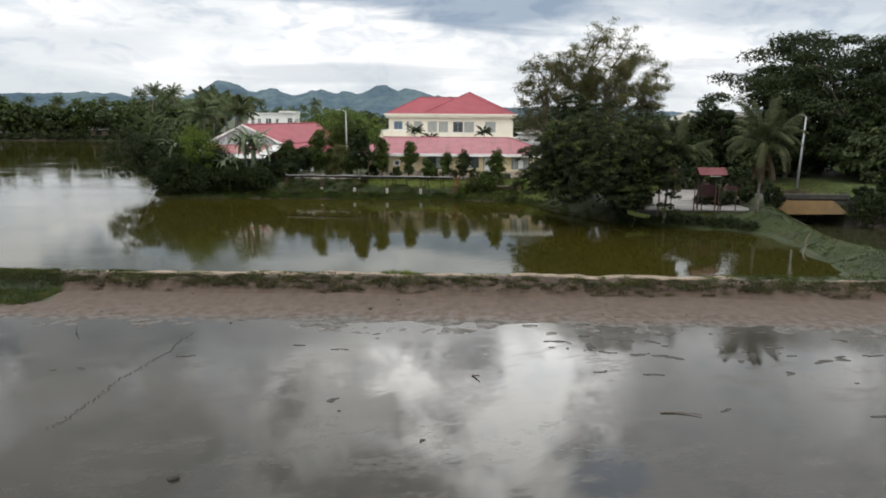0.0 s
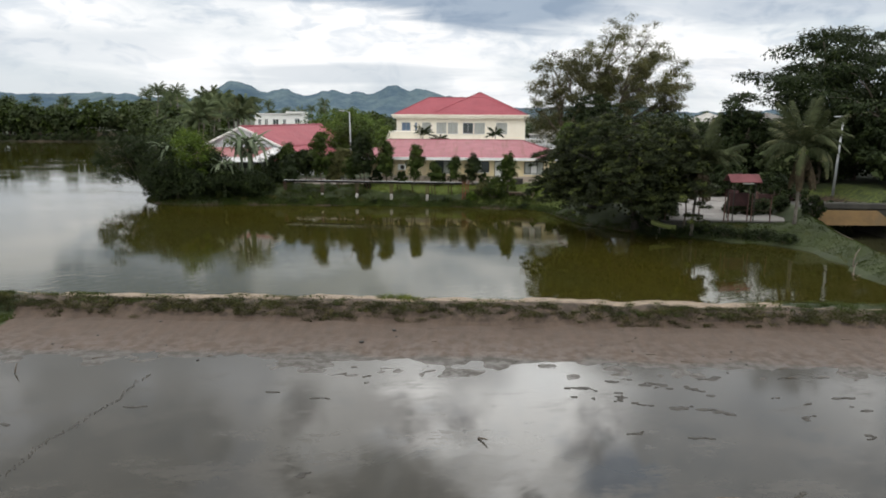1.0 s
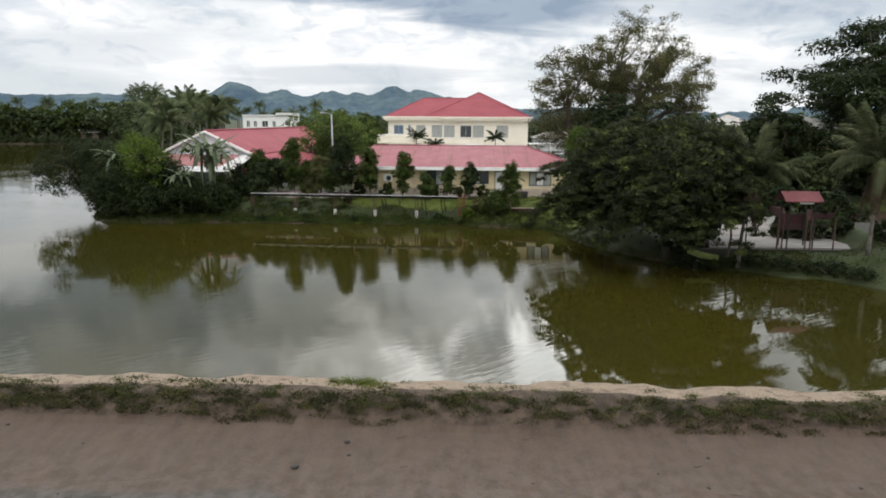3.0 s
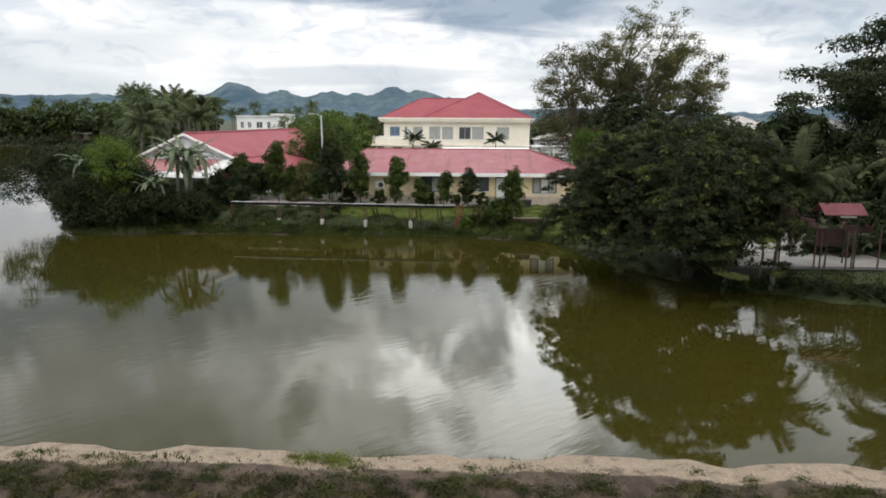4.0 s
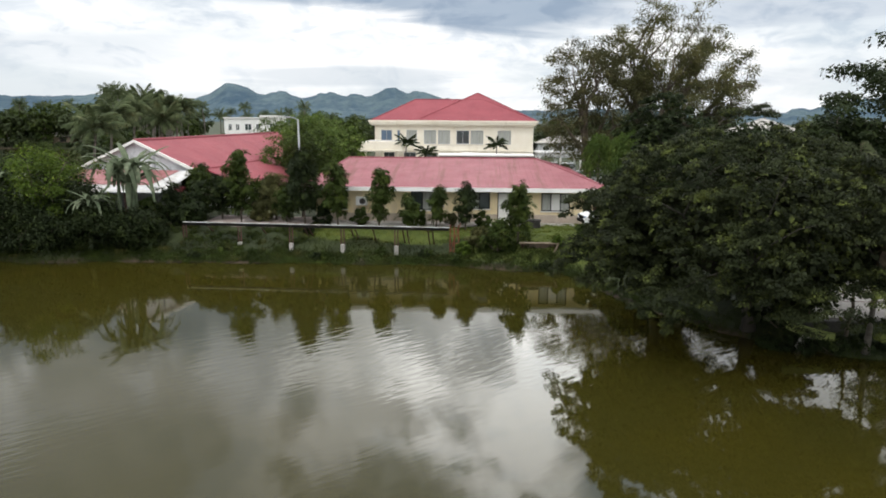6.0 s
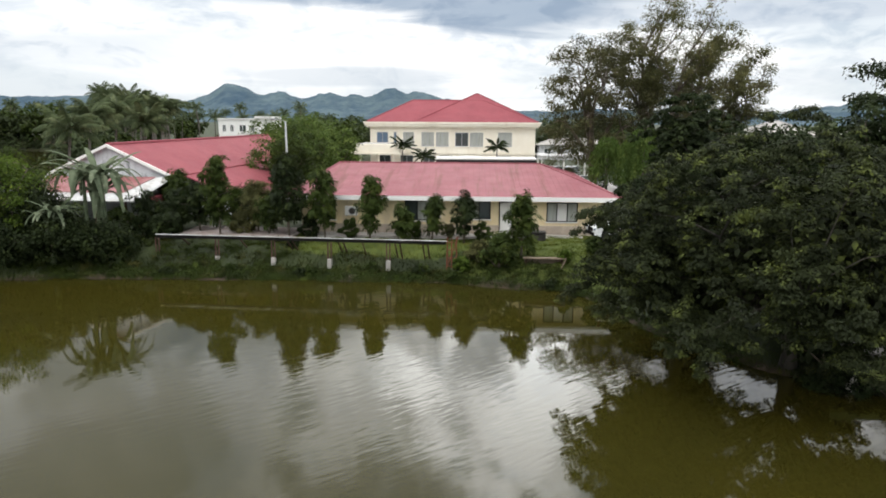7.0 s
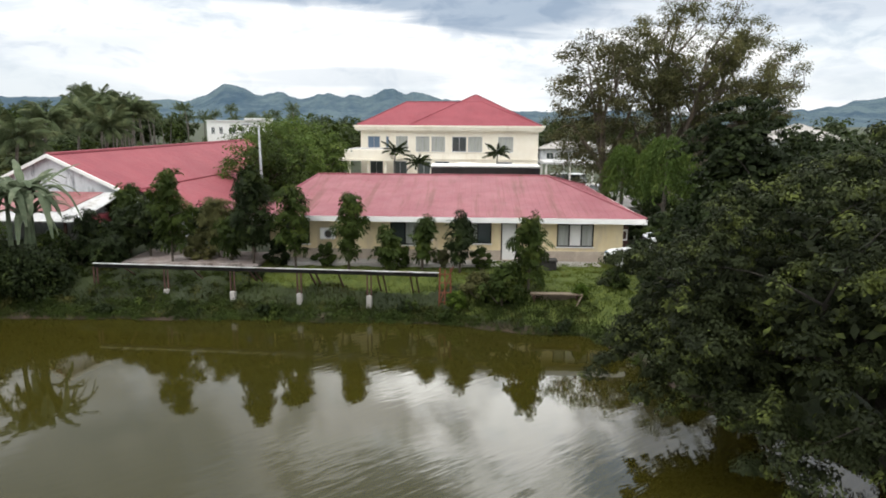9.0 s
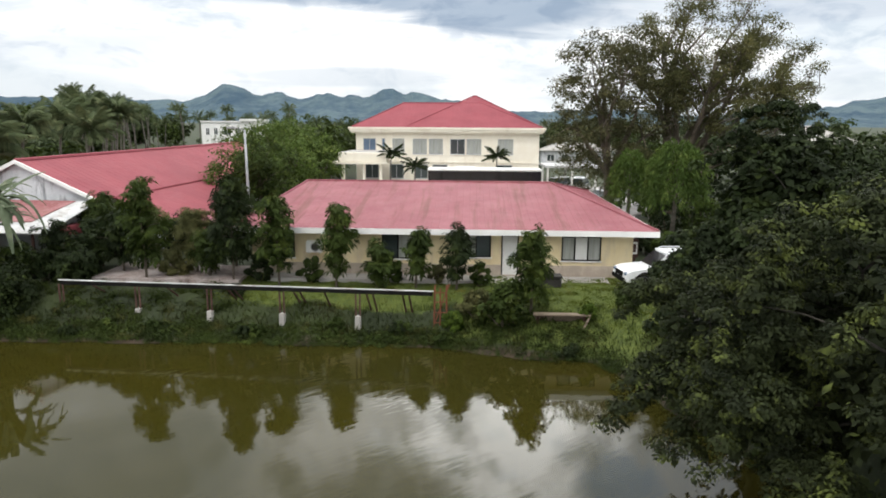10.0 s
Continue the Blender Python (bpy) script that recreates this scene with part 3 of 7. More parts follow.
# ---- plants ----
def leaf_cloud(name, centres, radii, per, size, mat, parent, seed, leaflets=1, up=0.7, core=0.45, label="", narrow=0.5, droop=0.0):
    """A crown of single leaves (or sprays of leaflets) round the ends of the twigs."""
    r = np.random.RandomState(seed)
    c, q = np.asarray(centres, float), np.asarray(radii, float)
    k = len(c)
    d = r.normal(size=(k, per, 3))
    d[..., 2] = d[..., 2] * 0.9 + 0.35
    d /= np.linalg.norm(d, axis=-1, keepdims=True)
    dist = core + (1 - core) * r.rand(k, per, 1) ** 0.6
    lump = 0.8 + 0.4 * r.rand(k, per, 1)
    p = (c[:, None] + d * dist * lump * q[:, None]).reshape(-1, 3)
    d = d.reshape(-1, 3)
    n = d * 0.7 + np.array([0, 0, up]) + r.normal(size=d.shape) * 0.45
    n /= np.linalg.norm(n, axis=1, keepdims=True)
    t = d + r.normal(size=d.shape) * 0.8
    t -= n * (t * n).sum(1, keepdims=True)
    t /= np.linalg.norm(t, axis=1, keepdims=True)
    b = np.cross(n, t)
    s = size * (0.65 + 0.7 * r.rand(len(p), 1))
    parts = []
    if leaflets == 1:
        parts.append((p, t, b, s, s * narrow))
    else:
        for m in range(leaflets):
            along = (m // 2 + 0.6) / (leaflets / 2) - 0.4
            turn = (1 if m % 2 else -1) * (0.95 - 0.3 * along)
            tt = t * math.cos(turn) + b * math.sin(turn) + np.array([0, 0, -droop]) * abs(along + 0.4)
            parts.append((p + t * s * along * 0.8 + tt * s * 0.28, tt, np.cross(n, tt), s * 0.62, s * 0.62 * narrow))
    vs = []
    for pp, tt, bb, ll, ww in parts:
        vs.append(np.stack([pp - tt * ll * 0.5, pp + bb * ww * 0.5 + tt * ll * 0.06, pp + tt * ll * 0.5 - np.array([0, 0, 1]) * ll * 0.12, pp - bb * ww * 0.5 + tt * ll * 0.06], 1))
    v = np.concatenate(vs).reshape(-1, 3)
    return link_mesh(name, v, np.arange(len(v)).reshape(-1, 4), mat, parent, label)


def bough(rng, a, b, sag=0.15, n=5):
    a, b = Vector(a), Vector(b)
    side = Vector((rng.uniform(-1, 1), rng.uniform(-1, 1), rng.uniform(-0.3, 0.6))) * (b - a).length * sag
    return [a.lerp(b, i / n) + side * math.sin(math.pi * i / n) + Vector((0, 0, (b - a).length * 0.10 * math.sin(math.pi * i / n))) for i in range(n + 1)]


def tree(name, at, label, height, spread, trunk_r, fork, clumps, clump_r, per, leaf, mat, seed, leaflets=1, flat=0.5, lean=(0, 0), low=0.35, group="", shell=0.55, twigs=True, squash=1.0, narrow=0.5, core=0.45, lobes=1.0, full=2.0, tier=0.0):
    """Trunk and limbs to the ends of the crown's clumps, and a crown of leaves on those ends."""
    rng = random.Random(seed)
    ob = thing(name, at, label, "tree", group)
    wood = Shape()
    top = Vector((lean[0], lean[1], fork))
    wood.tube([Vector((0, 0, -0.4)), Vector((0, 0, 0.1)), top * 0.5 + Vector((0.1, -0.1, 0)), top], [trunk_r * 1.5, trunk_r * 1.1, trunk_r * 0.9, trunk_r * 0.8], 10)
    mid = Vector((lean[0] * 1.5, lean[1] * 1.5, height * (low + 1) / 2))
    rz = height * (1 - low) / 2
    limbs = []
    for i in range(7 if twigs else 3):
        a = 2 * math.pi * (i + rng.random() * 0.6) / (7 if twigs else 3)
        e = rng.uniform(0.1, 0.9)
        end = mid + Vector((math.cos(a) * spread * 0.62 * (1 - 0.4 * e), math.sin(a) * spread * 0.62 * (1 - 0.4 * e) * squash, rz * (e * 1.3 - 0.6)))
        path = bough(rng, top, end, 0.12, 6)
        wood.tube(path, [trunk_r * 0.55 * (1 - 0.85 * k / 6) + 0.015 for k in range(7)], 7 if twigs else 4)
        limbs.append(path)
    centres, radii = [], []
    for i in range(clumps):
        z = 1 - 2 * (i + 0.5) / clumps
        a = i * 2.39996 + rng.uniform(-0.4, 0.4)
        s = math.sqrt(max(0, 1 - abs(z) ** full))
        f = shell + (1 - shell) * rng.random() if i % 4 else rng.uniform(0.2, shell)
        wob = 1 + lobes * (0.22 * math.sin(3 * a + seed) + 0.12 * math.sin(5 * a + 2 * seed))
        c = mid + Vector((math.cos(a) * s * spread * f * wob, math.sin(a) * s * spread * f * squash * wob, z * rz * f + rng.uniform(-0.05, 0.05) * height))
        if tier:                     # leaves gathered in storeys that step round the crown
            step = 0.35 * math.sin(2 * a + seed) * tier
            c.z += 0.75 * (round((c.z - step) / tier) * tier + step - c.z)
        q = clump_r * rng.uniform(0.7, 1.3) * (1 if i % 4 or not tier else 1.8)
        centres.append(tuple(c))
        radii.append((q, q, q * flat))
        if twigs and (clumps < 120 or i % 5 == 0):
            near = min((p for path in limbs for p in path[1:]), key=lambda p: (p - c).length + rng.random() * 0.3 * spread)
            wood.tube(bough(rng, near, c, 0.1, 3), [trunk_r * 0.16, trunk_r * 0.10, trunk_r * 0.07, 0.012], 5)
    wood.link("trunk", BARK, ob, smooth=True)
    leaf_cloud("crown", centres, radii, per, leaf, mat, ob, seed, leaflets, core=core, narrow=narrow)
    return ob


def tuft_crown(name, centres, outward, radii, per, size, mat, parent, seed, narrow=0.42, flat=0.32, bud=0.23):
    """A crown of leaf pads at the boughs' ends: each pad a low shelf of many small domed tufts, tilted outwards."""
    r = np.random.RandomState(seed)
    q = np.asarray(radii, float)
    many = np.maximum(4, (q / bud) ** 2 * 1.25).astype(int)
    c, o, q = (np.repeat(np.asarray(v, float), many, 0) for v in (centres, outward, q))
    a, rad = r.rand(len(q)) * 2 * np.pi, np.sqrt(r.rand(len(q)))
    rad = rad * (1 + 0.25 * np.sin(3 * a + np.repeat(r.rand(len(many)) * 6, many)))
    hx, hy = np.cos(a) * rad * q, np.sin(a) * rad * q
    sub = c + np.stack([hx, hy, flat * q * (1 - rad ** 2) - 0.4 * (hx * o[:, 0] + hy * o[:, 1]) + r.normal(size=len(q)) * 0.06], -1)
    sub, k = np.repeat(sub, per, 0), len(sub) * per
    d = r.normal(size=(k, 3))
    d[:, 2] = np.abs(d[:, 2]) * 0.9 - 0.15
    d /= np.linalg.norm(d, axis=1, keepdims=True)
    p = sub + d * bud * np.repeat(0.7 + 0.6 * r.rand(k // per), per)[:, None] * (0.45 + 0.55 * r.rand(k, 1)) * np.array([1.1, 1.1, 0.85])
    n = d * 0.85 + np.array([0, 0, 0.38]) + r.normal(size=p.shape) * 0.28
    n /= np.linalg.norm(n, axis=1, keepdims=True)
    t = d + np.array([0, 0, -0.25]) + r.normal(size=p.shape) * 0.5
    t -= n * (t * n).sum(1, keepdims=True)
    t /= np.linalg.norm(t, axis=1, keepdims=True)
    b = np.cross(n, t)
    s = size * (0.6 + 0.8 * r.rand(len(p), 1))
    v = np.stack([p - t * s * 0.5, p + b * s * narrow * 0.5, p + t * s * 0.5 - np.array([0, 0, 1]) * s * 0.1, p - b * s * narrow * 0.5], 1).reshape(-1, 3)
    return link_mesh(name, v, np.arange(len(v)).reshape(-1, 4), mat, parent)


def layered_tree(name, at, label, lobes, count, tuft, per, leaf, mat, seed, trunk_r, fork, bud=0.23):
    """A broad dark tree: leaning trunk, long boughs, and tufts over the lobes (centre, radii, fullness) of its crown."""
    rng = random.Random(seed)
    ob = thing(name, at, label, "tree")
    wood, top = Shape(), Vector((-0.2, -0.1, fork))
    wood.tube([Vector((0.1, 0.1, -0.6)), Vector((0.05, 0, 0.1)), top * 0.5, top], [trunk_r * 1.6, trunk_r * 1.1, trunk_r * 0.95, trunk_r * 0.85], 10)
    area = [l[1][0] * l[1][2] for l in lobes]
    centres, outward, radii, limbs = [], [], [], []
    for (cx, cy, cz), (rx, ry, rz), full in lobes:
        for i in range(6):
            a = 2 * math.pi * (i + rng.random() * 0.5) / 6
            end = Vector((cx + math.cos(a) * rx * 0.7, cy + math.sin(a) * ry * 0.7, cz + rz * rng.uniform(-0.35, 0.6)))
            path = bough(rng, top * rng.uniform(0.6, 1.0), end, 0.12, 6)
            wood.tube(path, [trunk_r * 0.5 * (1 - 0.85 * k / 6) + 0.012 for k in range(7)], 7)
            limbs.append(path)
    for li, ((cx, cy, cz), (rx, ry, rz), full) in enumerate(lobes):
        n = int(count * area[li] / sum(area))
        for i in range(n):
            z = 1 - (1.72 if li == 0 else 1.6) * (i + 0.5) / n
            a = i * 2.39996 + rng.uniform(-0.35, 0.35)
            s = max(0.0, 1 - abs(z) ** full) ** 0.5
            f = rng.uniform(0.84, 1.0) if i % 5 else rng.uniform(0.5, 0.75)
            f *= 1 + 0.10 * math.sin(3 * a + seed + 2 * z) + 0.07 * math.sin(6 * a - seed + 5 * z)
            c = Vector((cx + math.cos(a) * s * rx * f, cy + math.sin(a) * s * ry * f, cz + z * rz * f))
            if any(lj != li and sum(((c[k] - m[k]) / q[k]) ** 2 for k in range(3)) < 0.6 for lj, (m, q, _) in enumerate(lobes)):
                continue
            centres.append(tuple(c))
            outward.append((math.cos(a) * s, math.sin(a) * s, max(z, -0.2)))
            radii.append(tuft * rng.uniform(0.6, 1.35))
            if i % 6 == 0:
                near = min((p for path in limbs for p in path[1:]), key=lambda p: (p - c).length)
                wood.tube(bough(rng, near, c, 0.1, 3), [trunk_r * 0.15, trunk_r * 0.10, trunk_r * 0.06, 0.01], 5)
    wood.link("trunk", BARK_SHADED, ob, smooth=True)
    tuft_crown("crown", centres, outward, radii, per, leaf, mat, ob, seed, 0.55, bud=bud)
    # Oversized filler leaves added inside the lobes to block light and keep gaps dark.
    inner = [(l[0], [v * 0.78 for v in l[1]]) for l in lobes]
    leaf_cloud("filler_leaves", [m for m, q in inner], [q for m, q in inner], 4200, 0.30, mat, ob, seed + 1, core=0.1, narrow=0.6)
    return ob


def open_tree(name, at, label, seed):
    """A tall old tree: a fan of limbs with thin, scattered leaf."""
    rng = random.Random(seed)
    ob = thing(name, at, label, "tree")
    wood, cs, rs = Shape(), [], []
    foot = Vector((0, 0, 2.2))
    wood.tube([Vector((0, 0, -0.5)), Vector((0.1, 0, 0.6)), foot], [0.95, 0.7, 0.62], 12)

    def grow(a, b, r0, depth, thin):
        path = bough(rng, a, b, 0.10, 6)
        wood.tube(path, [r0 * (1 - 0.72 * k / 6) for k in range(7)], 7 if depth < 2 else 5)
        span = (b - a).length
        if depth == 2 or span < 1.6:
            for p in path[3:]:
                if rng.random() < thin:
                    q = rng.uniform(0.7, 1.25)
                    cs.append(tuple(p + Vector((rng.uniform(-0.4, 0.4), rng.uniform(-0.4, 0.4), rng.uniform(-0.1, 0.5)))))
                    rs.append((q, q, q * 0.6))
            return
        ahead = (b - a).normalized()
        for i in range(6):
            p = path[2 + (i % 5)]
            d = (ahead * rng.uniform(0.3, 0.9) + Vector((rng.uniform(-0.8, 0.8), rng.uniform(-0.8, 0.8), rng.uniform(-0.25, 0.65)))).normalized()
            grow(p, p + d * span * rng.uniform(0.30, 0.52), r0 * 0.36, depth + 1, thin)
    for x, y, z in ((2.6, -1.5, 13.6), (5.2, 1.0, 12.6), (7.4, -1.0, 11.2), (8.8, 1.5, 9.8), (8.4, -2.5, 8.2), (6.0, 3.5, 10.6), (6.6, -3.5, 6.4), (0.4, 2.0, 14.2)):
        grow(foot + Vector((rng.uniform(-0.2, 0.2), 0, rng.uniform(-0.6, 0.6))), Vector((x, y, z)), rng.uniform(0.26, 0.36), 0, 0.66)
    for x, y, z in ((-1.6, 0, 13.4), (-3.4, -1.0, 11.6)):
        grow(foot + Vector((rng.uniform(-0.2, 0.2), 0, rng.uniform(-0.6, 0.6))), Vector((x, y, z)), rng.uniform(0.26, 0.36), 0, 0.9)
    wood.link("trunk", BARK, ob, smooth=True)
    leaf_cloud("crown", cs, rs, 74, 0.20, LEAF_BIG, ob, seed, core=0.05, narrow=0.5)
    return ob


def weeping_tree(at, label, height, spread, strands, seed):
    """A slim trunk under a dome from which long leafy strands hang."""
    r = np.random.RandomState(seed)
    rng = random.Random(seed)
    ob = thing("weeping_tree", at, label, "tree", "weeping trees")
    head = Vector((0.1, 0, height * 0.78))
    wood = Shape().tube([Vector((0, 0, -0.3)), Vector((0.1, 0, height * 0.4)), head], [0.17, 0.13, 0.09], 9)
    vs = []
    for i in range(strands):
        a, f = i * 2.39996, 0.25 + 0.75 * math.sqrt((i + 0.5) / strands)
        out = Vector((math.cos(a), math.sin(a), 0)) * spread * f * rng.uniform(0.85, 1.15)
        crest = head + out * 0.6 + Vector((0, 0, height * 0.22 * (1.05 - 0.6 * f * f) * rng.uniform(0.8, 1.1)))
        end = head + out * 1.05 + Vector((0, 0, -height * (0.10 + 0.36 * f) * rng.uniform(0.6, 1.15)))
        pts = [head.lerp(crest, 0.5), crest, crest.lerp(end, 0.25) + out * 0.22, crest.lerp(end, 0.65) + out * 0.12, end]
        if i % 4 == 0:
            wood.tube([head, pts[0], crest], [0.05, 0.03, 0.015], 5)
        for j in range(80):
            u = j / 79 * 3.999
            k = int(u)
            p = np.array(pts[k].lerp(pts[k + 1], u - k)) + r.normal(size=3) * 0.07
            d = r.normal(size=3) * 0.45 + np.array([0, 0, -0.95]) + np.array(out) * 0.12
            d /= np.linalg.norm(d)
            w = np.cross(d, r.normal(size=3))
            w /= np.linalg.norm(w)
            ln = 0.34 * (0.6 + 0.7 * r.rand())
            vs += [p, p + d * ln * 0.45 + w * 0.04, p + d * ln, p + d * ln * 0.45 - w * 0.04]
    wood.link("trunk", PALMBARK, ob, smooth=True)
    link_mesh("crown", np.array(vs), np.arange(len(vs)).reshape(-1, 4), LEAF_WEEP, ob)
    return ob


def frond_mesh(length, leaflets, width, droop, seed, stiff=0.5):
    """A feather-shaped palm frond: a bent midrib with hanging leaflets; base at the origin, out along +x."""
    rng = random.Random(seed)
    vs, fs = [], []

    def mid(s):
        return Vector((length * (s - 0.27 * s * s * droop), 0, length * (0.42 * stiff * s - 0.5 * droop * s * s)))
    for i in range(8):
        p, w = mid(i / 7), 0.05 * (1 - i / 8.5)
        vs += [p + Vector((0, -w, 0.02)), p + Vector((0, w, 0.02)), p + Vector((0, 0, -0.04))]
        if i:
            k = len(vs) - 6
            fs += [(k, k + 1, k + 4, k + 3), (k + 1, k + 2, k + 5, k + 4), (k + 2, k, k + 3, k + 5)]
    for i in range(leaflets):
        s = 0.14 + 0.86 * i / leaflets
        p = mid(s)
        ahead = (mid(min(1, s + 0.02)) - mid(s - 0.02)).normalized()
        ln = width * (math.sin(math.pi * min(1, 0.18 + s * 0.78)) ** 0.7) * rng.uniform(0.85, 1.1)
        for side in (-1, 1):
            out = (Vector((0, side, 0)) * 0.8 + ahead * 0.6 + Vector((0, 0, rng.uniform(-0.85, -0.3)))).normalized()
            a, b = p, p + out * ln * 0.5
            c = p + out * ln * 0.95 + Vector((0, 0, -ln * 0.35))
            w = ahead * (0.032 if leaflets > 40 else 0.055) * (length / 4) ** 0.3
            k = len(vs)
            vs += [a - w, a + w, b + w, b - w, c]
            fs += [(k, k + 1, k + 2, k + 3), (k + 3, k + 2, k + 4)]
    return vs, fs


def palm(name, at, label, height, lean, fronds, length, seed, leaflets=26, split_fronds=False, mat=None, group="", width=0.75, radius=0.16, upright=0):
    rng = random.Random(seed)
    ob = thing(name, at, label, "palm", group)
    path = [Vector((lean[0] * (i / 7) ** 1.7, lean[1] * (i / 7) ** 1.7, height * i / 7 - (0.4 if i == 0 else 0))) for i in range(8)]
    Shape().tube(path, [radius * (1.5 if i == 0 else 1 - 0.35 * i / 7) for i in range(8)], 9).link("trunk", PALMBARK, ob, smooth=True)
    vs, fs, shared = [], [], {}
    for i in range(fronds):
        a = i * 137.5 + rng.uniform(-15, 15)
        s = (i + 0.5) / fronds
        kind = i % 3
        if split_fronds:
            if kind not in shared:
                fv, ff = frond_mesh(length, leaflets, width, (0.5, 1.05, 1.6)[kind], seed + kind, 0.9)
                shared[kind] = link_mesh("frond", fv, ff, mat or LEAF_PALM, ob)
                f = shared[kind]
            else:
                f = new("frond", shared[kind].data)
                f.parent = ob
            f.matrix_local = Matrix.Translation(path[-1]) @ pose(0, 0, 0, 0, 0, a) @ pose(0, 0, 0, rng.uniform(-12, 12), 58 * s - 70 + 14 * kind, 0)
        else:
            fv, ff = frond_mesh(length * rng.uniform(0.85, 1.1), leaflets, width, rng.uniform(0.5, 1.2), seed * 7 + i, 0.8)
            m = Matrix.Translation(path[-1]) @ pose(0, 0, 0, 0, 0, a) @ pose(0, 0, 0, rng.uniform(-15, 15), (75 + upright) * s - 55 - upright, 0)
            k = len(vs)
            vs += [m @ v for v in fv]
            fs += [tuple(j + k for j in f) for f in ff]
    if split_fronds:
        fv, ff = frond_mesh(length * 0.8, leaflets // 2, width * 0.7, 0.5, seed + 9, 0.2)
        for i in range(7):           # withered fronds hanging round the trunk
            f = link_mesh("dead_frond", fv, ff, LEAF_DEAD, ob, "withered brown hanging frond") if i == 0 else new("dead_frond", dead.data)
            dead = f if i == 0 else dead
            f.parent = ob
            f.matrix_local = Matrix.Translation(path[-1] - Vector((0, 0, 0.15))) @ pose(0, 0, 0, 0, 0, i * 51.4 + rng.uniform(-12, 12)) @ pose(0, 0, 0, rng.uniform(-20, 20), rng.uniform(52, 82), 0)
    if not split_fronds:
        link_mesh("crown", vs, fs, mat or LEAF_PALM, ob)
    if height > 4:
        nuts = Shape()
        for i in range(6):
            a = i * 1.05
            c = path[-1] + Vector((math.cos(a) * 0.28, math.sin(a) * 0.28, -0.25 - 0.1 * (i % 2)))
            nuts.tube([c + Vector((0, 0, 0.14)), c + Vector((0, 0, 0.06)), c - Vector((0, 0, 0.06)), c - Vector((0, 0, 0.14))], [0.02, 0.09, 0.09, 0.02], 7)
        nuts.link("coconuts", LEAF_BRIGHT, ob, "cluster of green coconuts", True)
    return ob


def banana(at, label, stems, seed, size=1.0):
    """A clump of banana stems with long, arching, torn leaves."""
    rng = random.Random(seed)
    ob = thing("banana_plant", at, label, "banana plant", "banana plants on the bank")
    for k in range(stems):
        base = Vector((rng.uniform(-0.9, 0.9), rng.uniform(-0.7, 0.7), -0.2))
        h = rng.uniform(2.0, 3.0) * size
        head = base + Vector((rng.uniform(-0.3, 0.3), rng.uniform(-0.3, 0.3), h))
        Shape().tube([base, base.lerp(head, 0.5), head], [0.17, 0.14, 0.09], 8).link("stem", LEAF_BANANA, ob, smooth=True)
        for i in range(11):
            a = i * 2.4 + rng.uniform(-0.3, 0.3)
            ln, droop = rng.uniform(1.3, 2.2) * size, rng.uniform(0.5, 1.7)
            vs, fs = [], []
            for j in range(9):
                s = j / 8
                r = ln * (s - 0.2 * droop * s * s)
                p = head + Vector((math.cos(a) * r, math.sin(a) * r, ln * (0.95 * s - 0.85 * droop * s * s)))
                w = 0.135 * size * math.sin(math.pi * min(0.97, 0.12 + 0.86 * s)) ** 0.6 * (1 if j % 2 else 0.82)
                side = Vector((-math.sin(a), math.cos(a), 0)) * w
                vs += [p - side + Vector((0, 0, -w * 0.35)), p, p + side + Vector((0, 0, -w * 0.35))]
                if j:
                    q = len(vs) - 6
                    fs += [(q, q + 1, q + 4, q + 3), (q + 1, q + 2, q + 5, q + 4)]
            link_mesh("leaf", vs, fs, LEAF_BANANA, ob)
    return ob


def shrub(name, at, label, size, clumps, per, leaf, mat, seed, tall=1.0, group="", leaflets=1):
    """A bush on several short stems."""
    rng = random.Random(seed)
    ob = thing(name, at, label, "bush", group)
    wood, cs, rs = Shape(), [], []
    for i in range(clumps):
        a, z = i * 2.4, (i + 0.6) / clumps
        rr = size * rng.uniform(0.25, 1.0) * math.sin(math.pi * min(0.95, 0.2 + 0.75 * z)) ** 0.7
        c = Vector((math.cos(a) * rr, math.sin(a) * rr, size * tall * (0.15 + 1.55 * z)))
        q = size * rng.uniform(0.2, 0.42)
        cs.append(tuple(c))
        rs.append((q, q, q * 0.85))
        if i % 2 == 0:
            wood.tube([Vector((0.05 * math.cos(a), 0.05 * math.sin(a), -0.15)), c * 0.5, c], [0.035 * size, 0.025 * size, 0.01], 5)
    wood.link("stem", BARK, ob)
    leaf_cloud("crown", cs, rs, per, leaf, mat, ob, seed, leaflets, core=0.2)
    return ob

